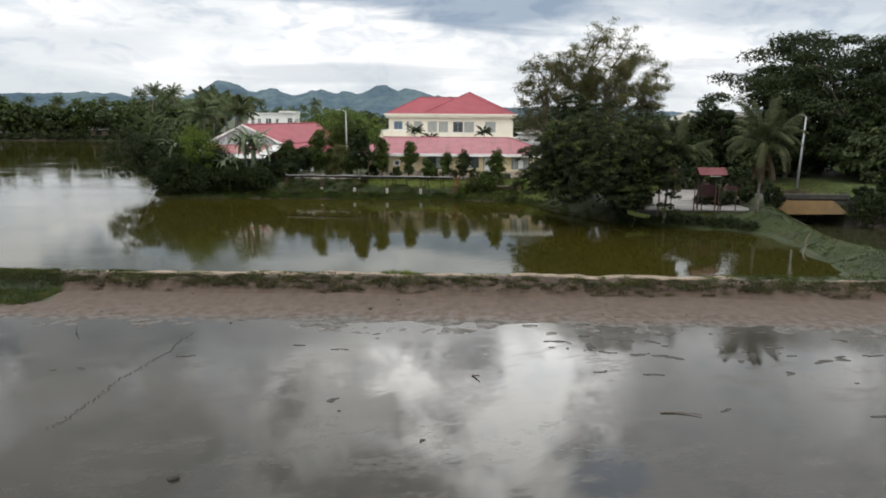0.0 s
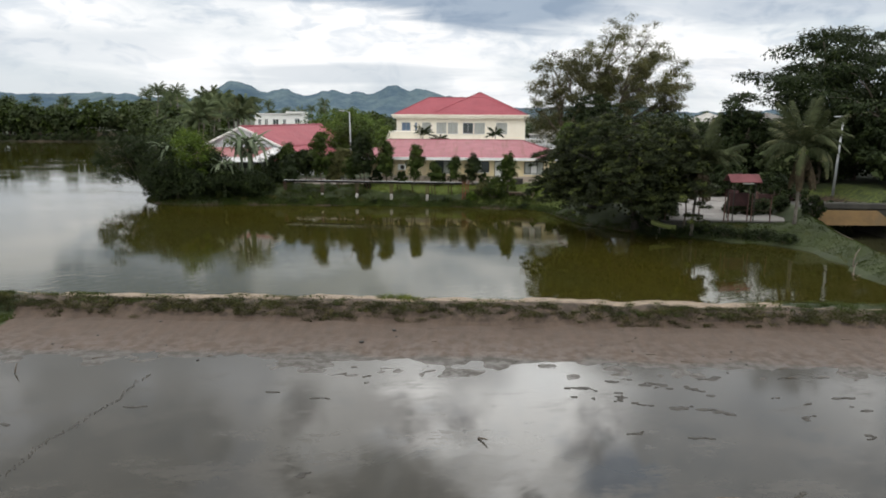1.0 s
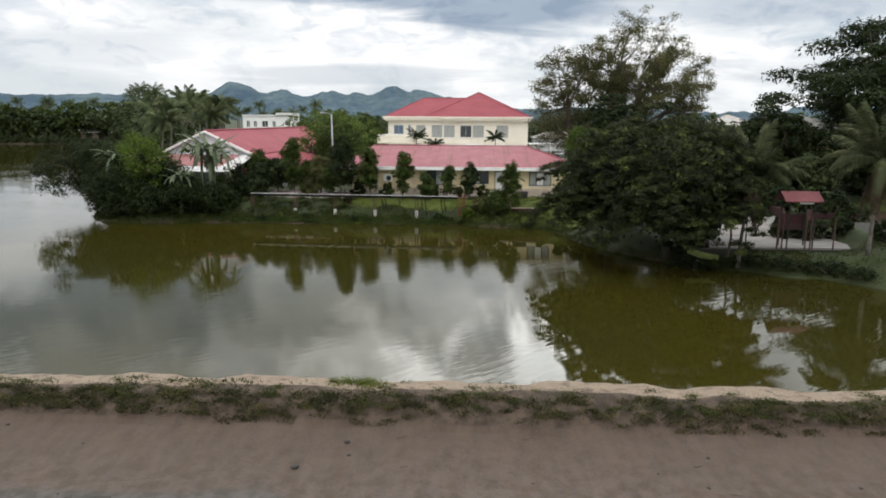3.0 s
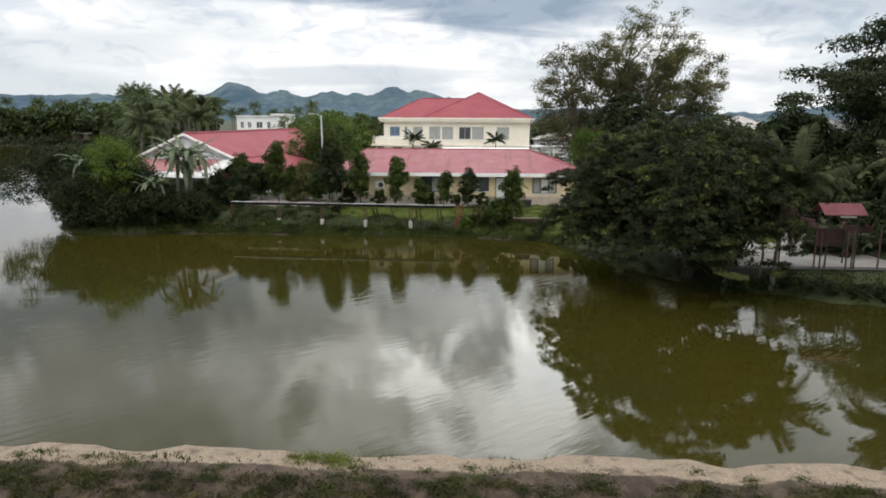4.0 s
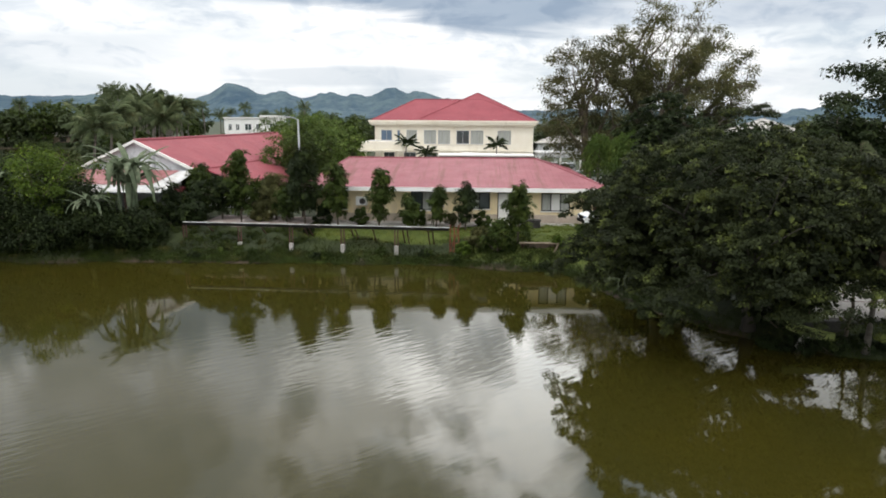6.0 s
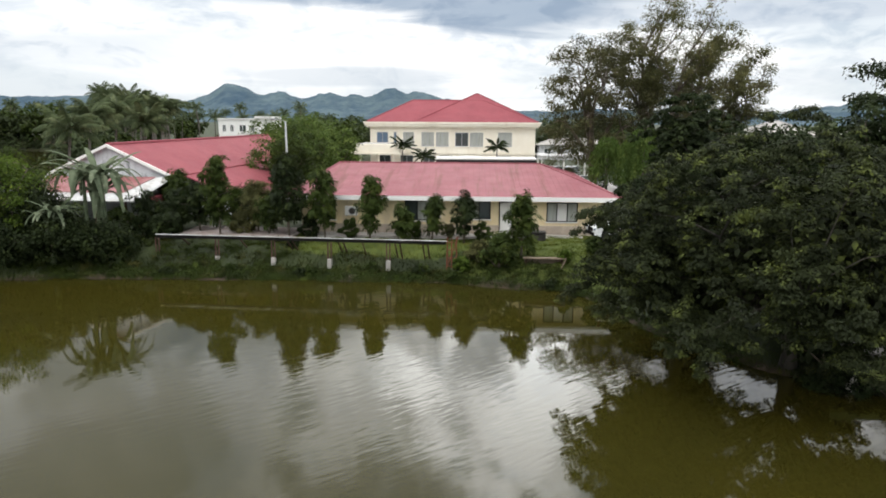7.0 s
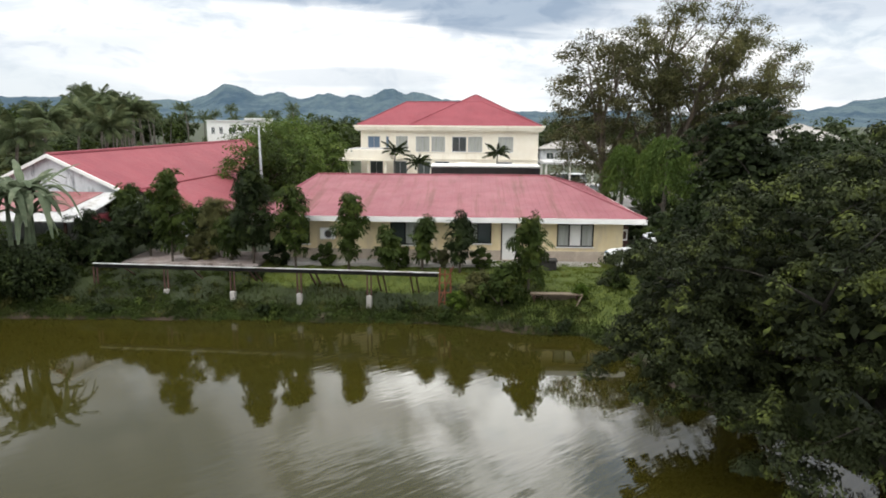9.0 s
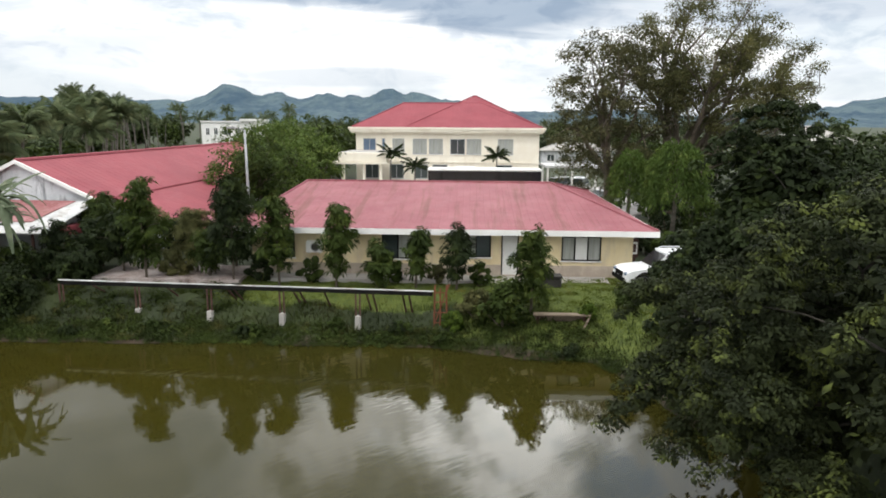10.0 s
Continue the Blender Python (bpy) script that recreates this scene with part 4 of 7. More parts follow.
# ---- buildings ----
def wall_run(sh, x0, x1, z0, z1, y0, y1, holes):
    """One wall along x with openings (x0, x1, z0, z1) going right through it."""
    cx = sorted({x0, x1, *[h[0] for h in holes], *[h[1] for h in holes]})
    cz = sorted({z0, z1, *[h[2] for h in holes], *[h[3] for h in holes]})
    nxc, nzc = len(cx) - 1, len(cz) - 1

    def solid(i, k):
        if not (0 <= i < nxc and 0 <= k < nzc):
            return False
        mx, mz = (cx[i] + cx[i + 1]) / 2, (cz[k] + cz[k + 1]) / 2
        return not any(h[0] < mx < h[1] and h[2] < mz < h[3] for h in holes)
    ids, vs, fs = {}, [], []

    def at(i, k, s):
        if (i, k, s) not in ids:
            ids[i, k, s] = len(vs)
            vs.append((cx[i], (y0, y1)[s], cz[k]))
        return ids[i, k, s]
    for i in range(nxc):
        for k in range(nzc):
            if not solid(i, k):
                continue
            fs.append((at(i, k, 0), at(i + 1, k, 0), at(i + 1, k + 1, 0), at(i, k + 1, 0)))
            fs.append((at(i, k, 1), at(i, k + 1, 1), at(i + 1, k + 1, 1), at(i + 1, k, 1)))
            for di, dk, p, q in ((-1, 0, (i, k + 1), (i, k)), (1, 0, (i + 1, k), (i + 1, k + 1)), (0, -1, (i, k), (i + 1, k)), (0, 1, (i + 1, k + 1), (i, k + 1))):
                if not solid(i + di, k + dk):
                    fs.append((at(*p, 0), at(*p, 1), at(*q, 1), at(*q, 0)))
    return sh.add(vs, fs)


def window(parent, x0, x1, z0, z1, y, leaves, pane_mat, bar=0.05, frame_mat=None, open_leaf=-1):
    """A framed window in an opening of a wall whose outer face is at y."""
    w = (x1 - x0) / leaves
    edges = [x0 + bar] + [x0 + i * w + d * bar / 2 for i in range(1, leaves) for d in (-1, 1)] + [x1 - bar]
    sh = wall_run(Shape(), x0, x1, z0, z1, y - 0.03, y + 0.06, [(edges[2 * i], edges[2 * i + 1], z0 + bar, z1 - bar) for i in range(leaves)])
    frame_ob = sh.link("window", frame_mat or STEEL, parent)
    for i in range(leaves):
        m = pane_mat[i % len(pane_mat)] if isinstance(pane_mat, (list, tuple)) else pane_mat
        Shape().box(x0 + i * w + bar / 2, x0 + (i + 1) * w - bar / 2, y + 0.03, y + 0.045, z0 + bar, z1 - bar).link("pane", m, frame_ob)
    Shape().box(x0 - 0.06, x1 + 0.06, y - 0.10, y + 0.02, z0 - 0.07, z0 - 0.004, bevel=0.01).link("sill", TRIM, frame_ob)
    return frame_ob


def ribs(sh, a, b, c, d, pitch=0.42, w=0.03, h=0.009):
    """Raised seams up a roof slope: eave from a to b, ridge from d to c."""
    a, b, c, d = (Vector(p) for p in (a, b, c, d))
    along = (b - a)
    n_up = along.cross(d - a).normalized()
    if n_up.z < 0:
        n_up.negate()
    u = along.normalized()
    up = n_up.cross(u)
    if up.z < 0:
        up.negate()
    depth = (c - a).dot(up)
    s0, s1 = (d - a).dot(u), (c - a).dot(u)
    length = along.length
    for i in range(1, int(length / pitch)):
        s = i * pitch
        if s0 > 0.01 and s < s0:
            top = depth * s / s0
        elif s1 < length - 0.01 and s > s1:
            top = depth * (length - s) / (length - s1)
        else:
            top = depth
        if top < 0.15:
            continue
        p, q, e = a + u * s, a + u * s + up * top, u * (w / 2)
        k = n_up * h
        sh.add([p - e * 1.6, p + e * 1.6, p + e + k, p - e + k, q - e * 1.6, q + e * 1.6, q + e + k, q - e + k],
               [(3, 2, 6, 7), (0, 3, 7, 4), (2, 1, 5, 6), (0, 1, 2, 3)])


def hip_roof(parent, x0, x1, y0, y1, z0, rx0, rx1, ry, rz, mat, pitch=0.42, name="roof", thick=0.12):
    """A hipped roof over a rectangle with a level ridge, its sheets' seams and its ridge caps."""
    A, B, C, D = Vector((x0, y0, z0)), Vector((x1, y0, z0)), Vector((x1, y1, z0)), Vector((x0, y1, z0))
    L, R = Vector((rx0, ry, rz)), Vector((rx1, ry, rz))
    dn = Vector((0, 0, -thick))
    sh = Shape()
    tops = [(A, B, R, L), (B, C, R), (C, D, L, R), (D, A, L)]
    for f in tops:
        sh.add(f, [tuple(range(len(f)))])
        sh.add([p + dn for p in f], [tuple(range(len(f) - 1, -1, -1))])
    for p, q in ((A, B), (B, C), (C, D), (D, A)):
        sh.add([p, q, q + dn, p + dn], [(0, 3, 2, 1)])
    roof = sh.link(name, mat, parent)
    seams = Shape()
    ribs(seams, A, B, R, L, pitch)
    ribs(seams, B, C, R, R, pitch)
    ribs(seams, D, A, L, L, pitch)
    tagged(seams.link("seams", mat, roof), kind="stuff")
    caps = Shape()
    up = Vector((0, 0, 0.03))
    for p, q in ((L, R), (A, L), (B, R), (C, R), (D, L)):
        if (q - p).length > 0.2:
            caps.tube([p + up, q + up], [0.06, 0.06], 6)
    caps.link("ridge_cap", mat, roof)
    return roof


def offices():
    """The long single-storey building behind the bank."""
    ob = thing("single_storey_building", (0, 0, 0), "long cream single-storey building with a faded red hipped sheet-metal roof", "building")
    g, top, y = 2.45, 4.95, 76.3
    wins = [(6.7, 8.75, 3.42, 4.72, 3, (CURTAIN, TRIM, CURTAIN)), (-2.75, -1.05, 3.42, 4.78, 2, (GLASS, CURTAIN)), (1.45, 3.0, 3.55, 4.75, 2, (CURTAIN, GLASS)),
            (-0.95, -0.35, 3.75, 4.40, 1, (GLASS,)), (-8.9, -7.4, 3.42, 4.72, 2, (GLASS, GLASS))]
    door = (3.55, 4.45, 2.62, 4.75)
    holes = [w[:4] for w in wins] + [door]
    sh = wall_run(Shape(), -9.7, 10.4, 3.15, top, y, y + 0.2, [(h[0], h[1], max(h[2], 3.15), h[3]) for h in holes])
    sh.link("wall", YELLOW, ob)
    for bx in ((-9.7, -9.5, y + 0.2, 95), (10.2, 10.4, y + 0.2, 95), (-9.5, 10.2, 94.8, 95)):
        Shape().box(*bx, g - 0.3, top).link("wall", YELLOW, ob)
    wall_run(Shape(), -9.72, 10.42, g - 0.3, 3.15, y - 0.02, y + 0.2, [(door[0], door[1], door[2], 3.15)]).link("plinth", PLINTH, ob, "water-stained lower wall")
    for x0, x1, z0, z1, n, m in wins:
        window(ob, x0, x1, z0, z1, y, n, m, 0.06, BLACK)
    d = Shape().box(door[0] + 0.06, door[1] - 0.06, y + 0.03, y + 0.08, door[2], door[3] - 0.06, bevel=0.01).link("door", TRIM, ob, "pale grey-white door")
    Shape().box(door[1] - 0.22, door[1] - 0.14, y - 0.02, y + 0.03, 3.6, 3.68).link("handle", STEEL, d)
    Shape().box(door[0], door[0] + 0.06, y - 0.02, y + 0.1, door[2], door[3]).box(door[1] - 0.06, door[1], y - 0.02, y + 0.1, door[2], door[3]).box(door[0] + 0.06, door[1] - 0.06, y - 0.02, y + 0.1, door[3] - 0.06, door[3]).link("door_frame", BLACK, ob)
    x0, x1, y0, y1 = -10.5, 11.45, 75.4, 96.2
    hip_roof(ob, x0, x1, y0, y1, 5.16, -8.9, 7.1, 86.0, 6.66, ROOF, 0.40)
    fa = Shape().box(x0 - 0.03, x1 + 0.03, y0 - 0.05, y0 - 0.002, 4.86, 5.15).box(x1 + 0.002, x1 + 0.05, y0, y1, 4.86, 5.15).box(x0 - 0.05, x0 - 0.002, y0, y1, 4.86, 5.15)
    fa.link("fascia", TRIM, ob, "white painted fascia board")
    Shape().box(x0, x1, y0, y + 0.0, 4.95, 5.0).link("soffit", TRIM, ob)
    ob2 = thing("air_conditioner", (-6.3, 76.0, 3.75), "white outdoor air-conditioner unit on brackets on the yellow wall", "air conditioner")
    Shape().box(-0.42, 0.42, -0.12, 0.28, 0, 0.62, bevel=0.02).link("case", TRIM, ob2)
    fan = Shape().tube([(0.08, -0.125, 0.31), (0.08, -0.15, 0.31)], [0.25, 0.24], 20).link("fan_grille", STEEL, ob2)
    Shape().tube([(0.08, -0.155, 0.31), (0.08, -0.165, 0.31)], [0.19, 0.18], 16).link("fan_hub", DARKWALL, fan)
    for sx in (-0.3, 0.3):
        Shape().box(sx - 0.02, sx + 0.02, -0.1, 0.3, -0.05, 0).link("bracket", STEEL, ob2)
    ob3 = thing("window_air_conditioner", (10.42, 77.4, 3.6), "window air-conditioner in a brown wooden box on the end wall", "air conditioner")
    Shape().box(0, 0.42, -0.45, 0.45, -0.1, 0.9, bevel=0.02).link("case", BROWN, ob3)
    Shape().box(0.05, 0.37, -0.462, -0.452, 0.1, 0.75).link("grille", TRIM, ob3)
    Shape().box(0.12, 0.30, -0.475, -0.463, 0.2, 0.65).link("vent", BROWN, ob3)
    p = thing("porch_post", (11.0, 78.6, 2.4), "dark brown timber post under the eave", "post")
    Shape().box(-0.1, 0.1, -0.1, 0.1, -0.2, 2.55, bevel=0.02).link("post", BROWN, p)
    return ob


def town_hall():
    """The two-storey building further back."""
    ob = thing("two_storey_building", (0, 128, 0), "cream two-storey building with a red hipped roof and a band cornice", "building", turn=-2.0)
    g, top, y = 2.6, 9.3, 0.0
    up = [(-11.75, -10.15, GLASS_BLUE), (-9.35, -8.95, GLASS_BLUE), (-8.0, -6.5, CURTAIN), (-5.4, -3.65, CURTAIN), (-3.35, -1.6, CURTAIN), (-0.65, 1.2, GLASS), (1.42, 3.25, CURTAIN), (5.35, 7.25, CURTAIN)]
    z0, z1 = 6.5, 8.42
    low = [(-11.5, -9.8), (-8.4, -6.6), (-5.2, -3.5), (-2.9, -1.0), (5.2, 7.2)]
    sh = Shape()
    wall_run(sh, -12.7, 10.5, g, top, y, y + 0.25, [(a, b, z0, z1) for a, b, m in up] + [(a, b, 3.4, 5.2) for a, b in low])
    sh.link("wall", CREAM, ob)
    for bx in ((-12.7, -12.45, y + 0.25, 14), (10.25, 10.5, y + 0.25, 14), (-12.45, 10.25, 13.75, 14)):
        Shape().box(*bx, g - 0.3, top).link("wall", CREAM, ob)
    for a, b, m in up:
        window(ob, a, b, z0, z1, y, 2 if b - a > 1 else 1, (m, CURTAIN if m is CURTAIN else m), 0.07, STEEL)
    for a, b in low:
        window(ob, a, b, 3.4, 5.2, y, 2, GLASS, 0.07, STEEL)
    Shape().box(4.05, 4.45, -0.14, -0.003, g, top).link("pilaster", CREAM, ob)
    Shape().box(-12.8, 10.6, -0.12, -0.004, 5.45, 5.62).link("string_course", CREAM, ob)
    Shape().box(-13.35, 11.1, -0.75, 14.6, 9.3, 9.62).box(-13.15, 10.9, -0.55, 14.4, 9.1, 9.296).box(-13.5, 11.25, -0.9, 14.75, 9.624, 9.85).link("cornice", CREAM, ob, "moulded cream cornice band")
    hip_roof(ob, -13.1, 10.85, -0.5, 14.3, 9.9, -7.3, 3.0, 5.5, 13.0, ROOF_DULL, 0.5)
    hip_roof(ob, -6.3, 10.8, -0.48, 14.2, 9.9, 2.0, 2.3, 7.3, 14.0, ROOF_DULL, 0.5, "cross_roof")
    can = thing("entrance_canopy", (-10.6, 123.6, 0), "cream concrete entrance canopy on round columns", "canopy", turn=-2.0)
    Shape().box(-2.7, 3.0, -3.6, 3.4, 5.9, 7.0, bevel=0.05).link("parapet", CREAM, can)
    # Darker plate tones down the sky-lit top, standing for a recessed roof.
    Shape().box(-2.5, 2.8, -3.4, 3.2, 7.004, 7.02).link("roof_plate", CONCRETE, can)
    Shape().box(-3.5, 3.2, -3.9, 3.4, 5.68, 5.896).link("slab", CREAM, can)
    for cx in (-2.2, 0.2, 2.2):
        Shape().tube([(cx, -3.2, 2.5), (cx, -3.2, 5.7)], [0.22, 0.2], 14).link("column", CREAM, can)
    return ob


def red_hall():
    """The long gabled hall with its lean-to roofs."""
    ob = thing("gabled_hall", (-25.15, 81.0, 0), "long hall with a red gabled roof and stained white gable", "building", turn=-2.0)
    g, ez, rz, hw, ln = 2.5, 5.93, 8.12, 4.75, 36.0
    sh = Shape()
    sh.box(-hw + 0.2, hw - 0.2, 0, 0.25, g, ez)
    sh.add([(-hw + 0.1, 0, ez), (hw - 0.1, 0, ez), (0, 0, rz - 0.12), (-hw + 0.1, 0.25, ez), (hw - 0.1, 0.25, ez), (0, 0.25, rz - 0.12)],
           [(0, 1, 2), (5, 4, 3), (0, 2, 5, 3), (1, 4, 5, 2), (0, 3, 4, 1)])
    sh.link("gable", GABLE, ob, "stained grey-white gable wall")
    Shape().box(-hw + 0.2, -hw + 0.4, 0.25, ln, g, ez - 0.1).box(hw - 0.4, hw - 0.2, 0.25, ln, g, ez - 0.1).link("wall", GABLE, ob)
    for sx in (-1, 1):
        a, b = Vector((sx * (hw + 0.15), -0.3, ez - 0.08)), Vector((sx * (hw + 0.15), ln, ez - 0.08))
        c, d = Vector((0, ln, rz)), Vector((0, -0.3, rz))
        s = Shape()
        pts = [a, b, c, d] if sx > 0 else [b, a, d, c]
        s.slab(pts, 0.1)
        r = s.link("roof", ROOF_DULL, ob)
        se = Shape()
        ribs(se, pts[0], pts[1], pts[2], pts[3], 0.6)
        tagged(se.link("seams", ROOF_DULL, r), kind="stuff")
        Shape().slab([Vector((sx * (hw + 0.17), -0.42, ez - 0.02)), Vector((sx * (hw + 0.17), -0.29, ez - 0.02)), Vector((0, -0.29, rz + 0.06)), Vector((0, -0.42, rz + 0.06))][::sx], 0.22).link("barge_board", TRIM, ob, "white barge board")
    Shape().tube([(0, -0.3, rz + 0.03), (0, ln, rz + 0.03)], [0.12, 0.12], 6).link("ridge_cap", ROOF_DULL, ob)
    an = thing("side_annex", (-20.5, 82.6, 0), "low annex roof of faded red sheets against the hall", "building", turn=-2.0)
    s = Shape().slab([(-0.2, 0, 5.94), (3.9, 0, 4.35), (3.9, 18, 4.35), (-0.2, 18, 5.94)], 0.1)
    r = s.link("roof", ROOF_DULL, an)
    se = Shape()
    ribs(se, (3.9, 0, 4.35), (3.9, 18, 4.35), (-0.2, 18, 5.94), (-0.2, 0, 5.94), 0.6)
    tagged(se.link("seams", ROOF_DULL, r), kind="stuff")
    Shape().box(0, 3.6, 0.4, 0.6, 2.4, 4.1).box(3.4, 3.6, 0.6, 17.6, 2.4, 4.1).link("wall", GABLE, an)
    Shape().slab([(3.9, 1.0, 4.35), (6.2, 1.4, 4.0), (6.2, 9.0, 4.0), (3.9, 9.0, 4.35)], 0.1).link("porch_roof", ROOF, an, "pinkish faded porch sheets")
    vs, fs = [], []
    for i in range(11):
        a = math.pi * i / 10
        vs += [(5.0 - math.cos(a) * q, y, 2.5 + math.sin(a) * q) for y in (0.9, 1.1) for q in (1.25, 1.45)]
        if i:
            k = 4 * i - 4
            fs += [(k, k + 1, k + 5, k + 4), (k + 2, k + 6, k + 7, k + 3), (k + 1, k + 3, k + 7, k + 5), (k, k + 4, k + 6, k + 2)]
    fs += [(0, 2, 3, 1), (40, 41, 43, 42)]
    arch = Shape().add(vs, fs)
    arch.link("arch", ROOF, an, "pink arched entrance trim")
    lt = thing("lean_to_roof", (-25.3, 80.6, 0), "lean-to of rusty red and white sheets before the gable", "roof", turn=-2.0)
    Shape().slab([(-4.6, -3.6, 4.42), (4.1, -3.6, 4.42), (5.1, 0, 5.80), (-4.6, 0, 5.80)], 0.06).link("white_sheet", SHEET, lt, "white painted sheets")
    s = Shape().slab([(-4.4, -2.5, 4.90), (2.6, -2.5, 4.90), (3.8, -0.1, 5.82), (-4.4, -0.1, 5.82)], 0.04).link("red_sheet", FADED, lt, "faded red sheets")
    Shape().box(4.15, 4.75, -2.9, -0.2, 2.5, 4.62).link("end_panel", ROOF_DULL, lt, "red side panel")
    for px in (-4.2, -1.6, 1.0, 3.2):
        Shape().box(px - 0.06, px + 0.06, -3.4, -3.28, 2.3, 4.42).link("post", BROWN, lt)
    return ob


def white_house():
    """The white house among the trees behind the hall."""
    ob = thing("white_house", (-58.2, 212, 0), "white flat-roofed two-storey house with dark windows", "building", turn=6.0)
    wins = [(-6.0, -5.0, 6.9, 8.7), (-4.0, -3.0, 6.9, 8.7), (-1.6, 0.2, 6.9, 8.7), (1.4, 2.4, 6.9, 8.7), (5.0, 6.6, 7.3, 8.9)]
    sh = wall_run(Shape(), -7, 7.4, 2.3, 10.1, 0, 0.3, wins)
    sh.link("wall", TRIM, ob)
    for bx in ((-7, -6.7, 0.3, 12), (7.1, 7.4, 0.3, 12), (-6.7, 7.1, 11.7, 12)):
        Shape().box(*bx, 2.3, 10.1).link("wall", TRIM, ob)
    for w in wins:
        window(ob, *w, 0, 2, GLASS, 0.1, TRIM)
    Shape().box(-7.2, 7.5, -0.3, 12.2, 10.104, 10.4).box(2.6, 7.5, -0.8, 12.2, 10.404, 10.95).link("roof", TRIM, ob)
    Shape().box(2.6, 8.0, -2.2, -0.002, 5.7, 5.95).link("balcony", CONCRETE, ob)
    return ob


def beige_block(x, y, turn, w, storeys, wall, roof, label, roof_rise=1.2, name="house"):
    """A plain house with a storey grid of windows."""
    ob = thing(name, (x, y, 0), label, "building", turn=turn)
    g, top = 2.5, 2.5 + 3.0 * storeys
    holes = [(-w / 2 + 1 + i * 2.6, -w / 2 + 2.4 + i * 2.6, g + 1.0 + 3 * k, g + 2.3 + 3 * k) for k in range(storeys) for i in range(int((w - 1.5) / 2.6))]
    sh = wall_run(Shape(), -w / 2, w / 2, g - 0.3, top, 0, 0.25, holes)
    sh.link("wall", wall, ob)
    for bx in ((-w / 2, -w / 2 + 0.25, 0.25, 9), (w / 2 - 0.25, w / 2, 0.25, 9), (-w / 2 + 0.25, w / 2 - 0.25, 8.75, 9)):
        Shape().box(*bx, g - 0.3, top).link("wall", wall, ob)
    for h in holes:
        window(ob, *h, 0, 2, GLASS, 0.07, TRIM)
    hip_roof(ob, -w / 2 - 0.6, w / 2 + 0.6, -0.6, 9.6, top + 0.05, -w / 2 + 3, w / 2 - 3, 4.5, top + roof_rise, roof, 0.6)
    return ob


offices()
town_hall()
red_hall()
white_house()

# ---- the bank before the offices ----
def walkway():
    ob = thing("raised_rail", (0, 71.35, 0), "long narrow white-topped plank rail on brown posts above the bank", "rail", turn=-3.6)
    sh = Shape().box(-18.1, 0.25, -0.06, 0.06, 2.885, 2.92).link("plank", SHEET, ob, "white weathered top plank")
    # Near-black strip running along below the plank.
    Shape().box(-18.0, 0.2, -0.05, 0.05, 2.69, 2.881).link("beam", BLACK, ob, "near-black strip under the plank")
    for i, x in enumerate((-18.0, -14.1, -10.5, -6.95, -3.3)):
        z = at_ground(x, 71.35 - x * 0.063)
        if i:
            Shape().box(x - 0.13, x + 0.13, -0.13, 0.13, z - 0.5, 1.62, bevel=0.02).link("pier", CONCRETE, ob, "square concrete pier")
        for dx in (-0.1, 0.1):
            Shape().tube([(x + dx, 0, 1.6 if i else z - 0.2), (x + dx, 0, 2.70)], [0.045, 0.045], 6).link("post", BROWN, ob)
    for x in (-16.4, -12.6, -9.6, -9.3, -6.4, -6.1, -4.9, -2.9, -2.6, -1.2, -0.9):
        z = at_ground(x, 72.55 - x * 0.063)
        Shape().tube([(x, 1.2, z - 0.2), (x, 0.06, 2.68)], [0.045, 0.045], 6).link("brace", BROWN, ob)
    return ob


def frame_gate():
    ob = thing("rusty_frame", (0.55, 71.7, 0), "upright orange-rust steel frame at the end of the rail", "frame")
    z = at_ground(0.5, 71.7)
    for x, y in ((-0.3, 0), (0.3, 0), (0.3, 0.5), (-0.3, 0.5), (0.0, -0.1)):
        Shape().tube([(x, y, z - 0.3), (x * 0.9, y * 0.9, 3.0)], [0.035, 0.035], 6).link("upright", RUST, ob)
    for h in (1.3, 1.8, 2.3, 2.75):
        Shape().tube([(-0.3, 0, h), (0.3, 0, h)], [0.025, 0.025], 6).link("rung", RUST, ob)
    Shape().tube([(-0.25, 0, 1.3), (0.4, 0.3, 3.1)], [0.03, 0.03], 6).link("brace", RUST, ob)


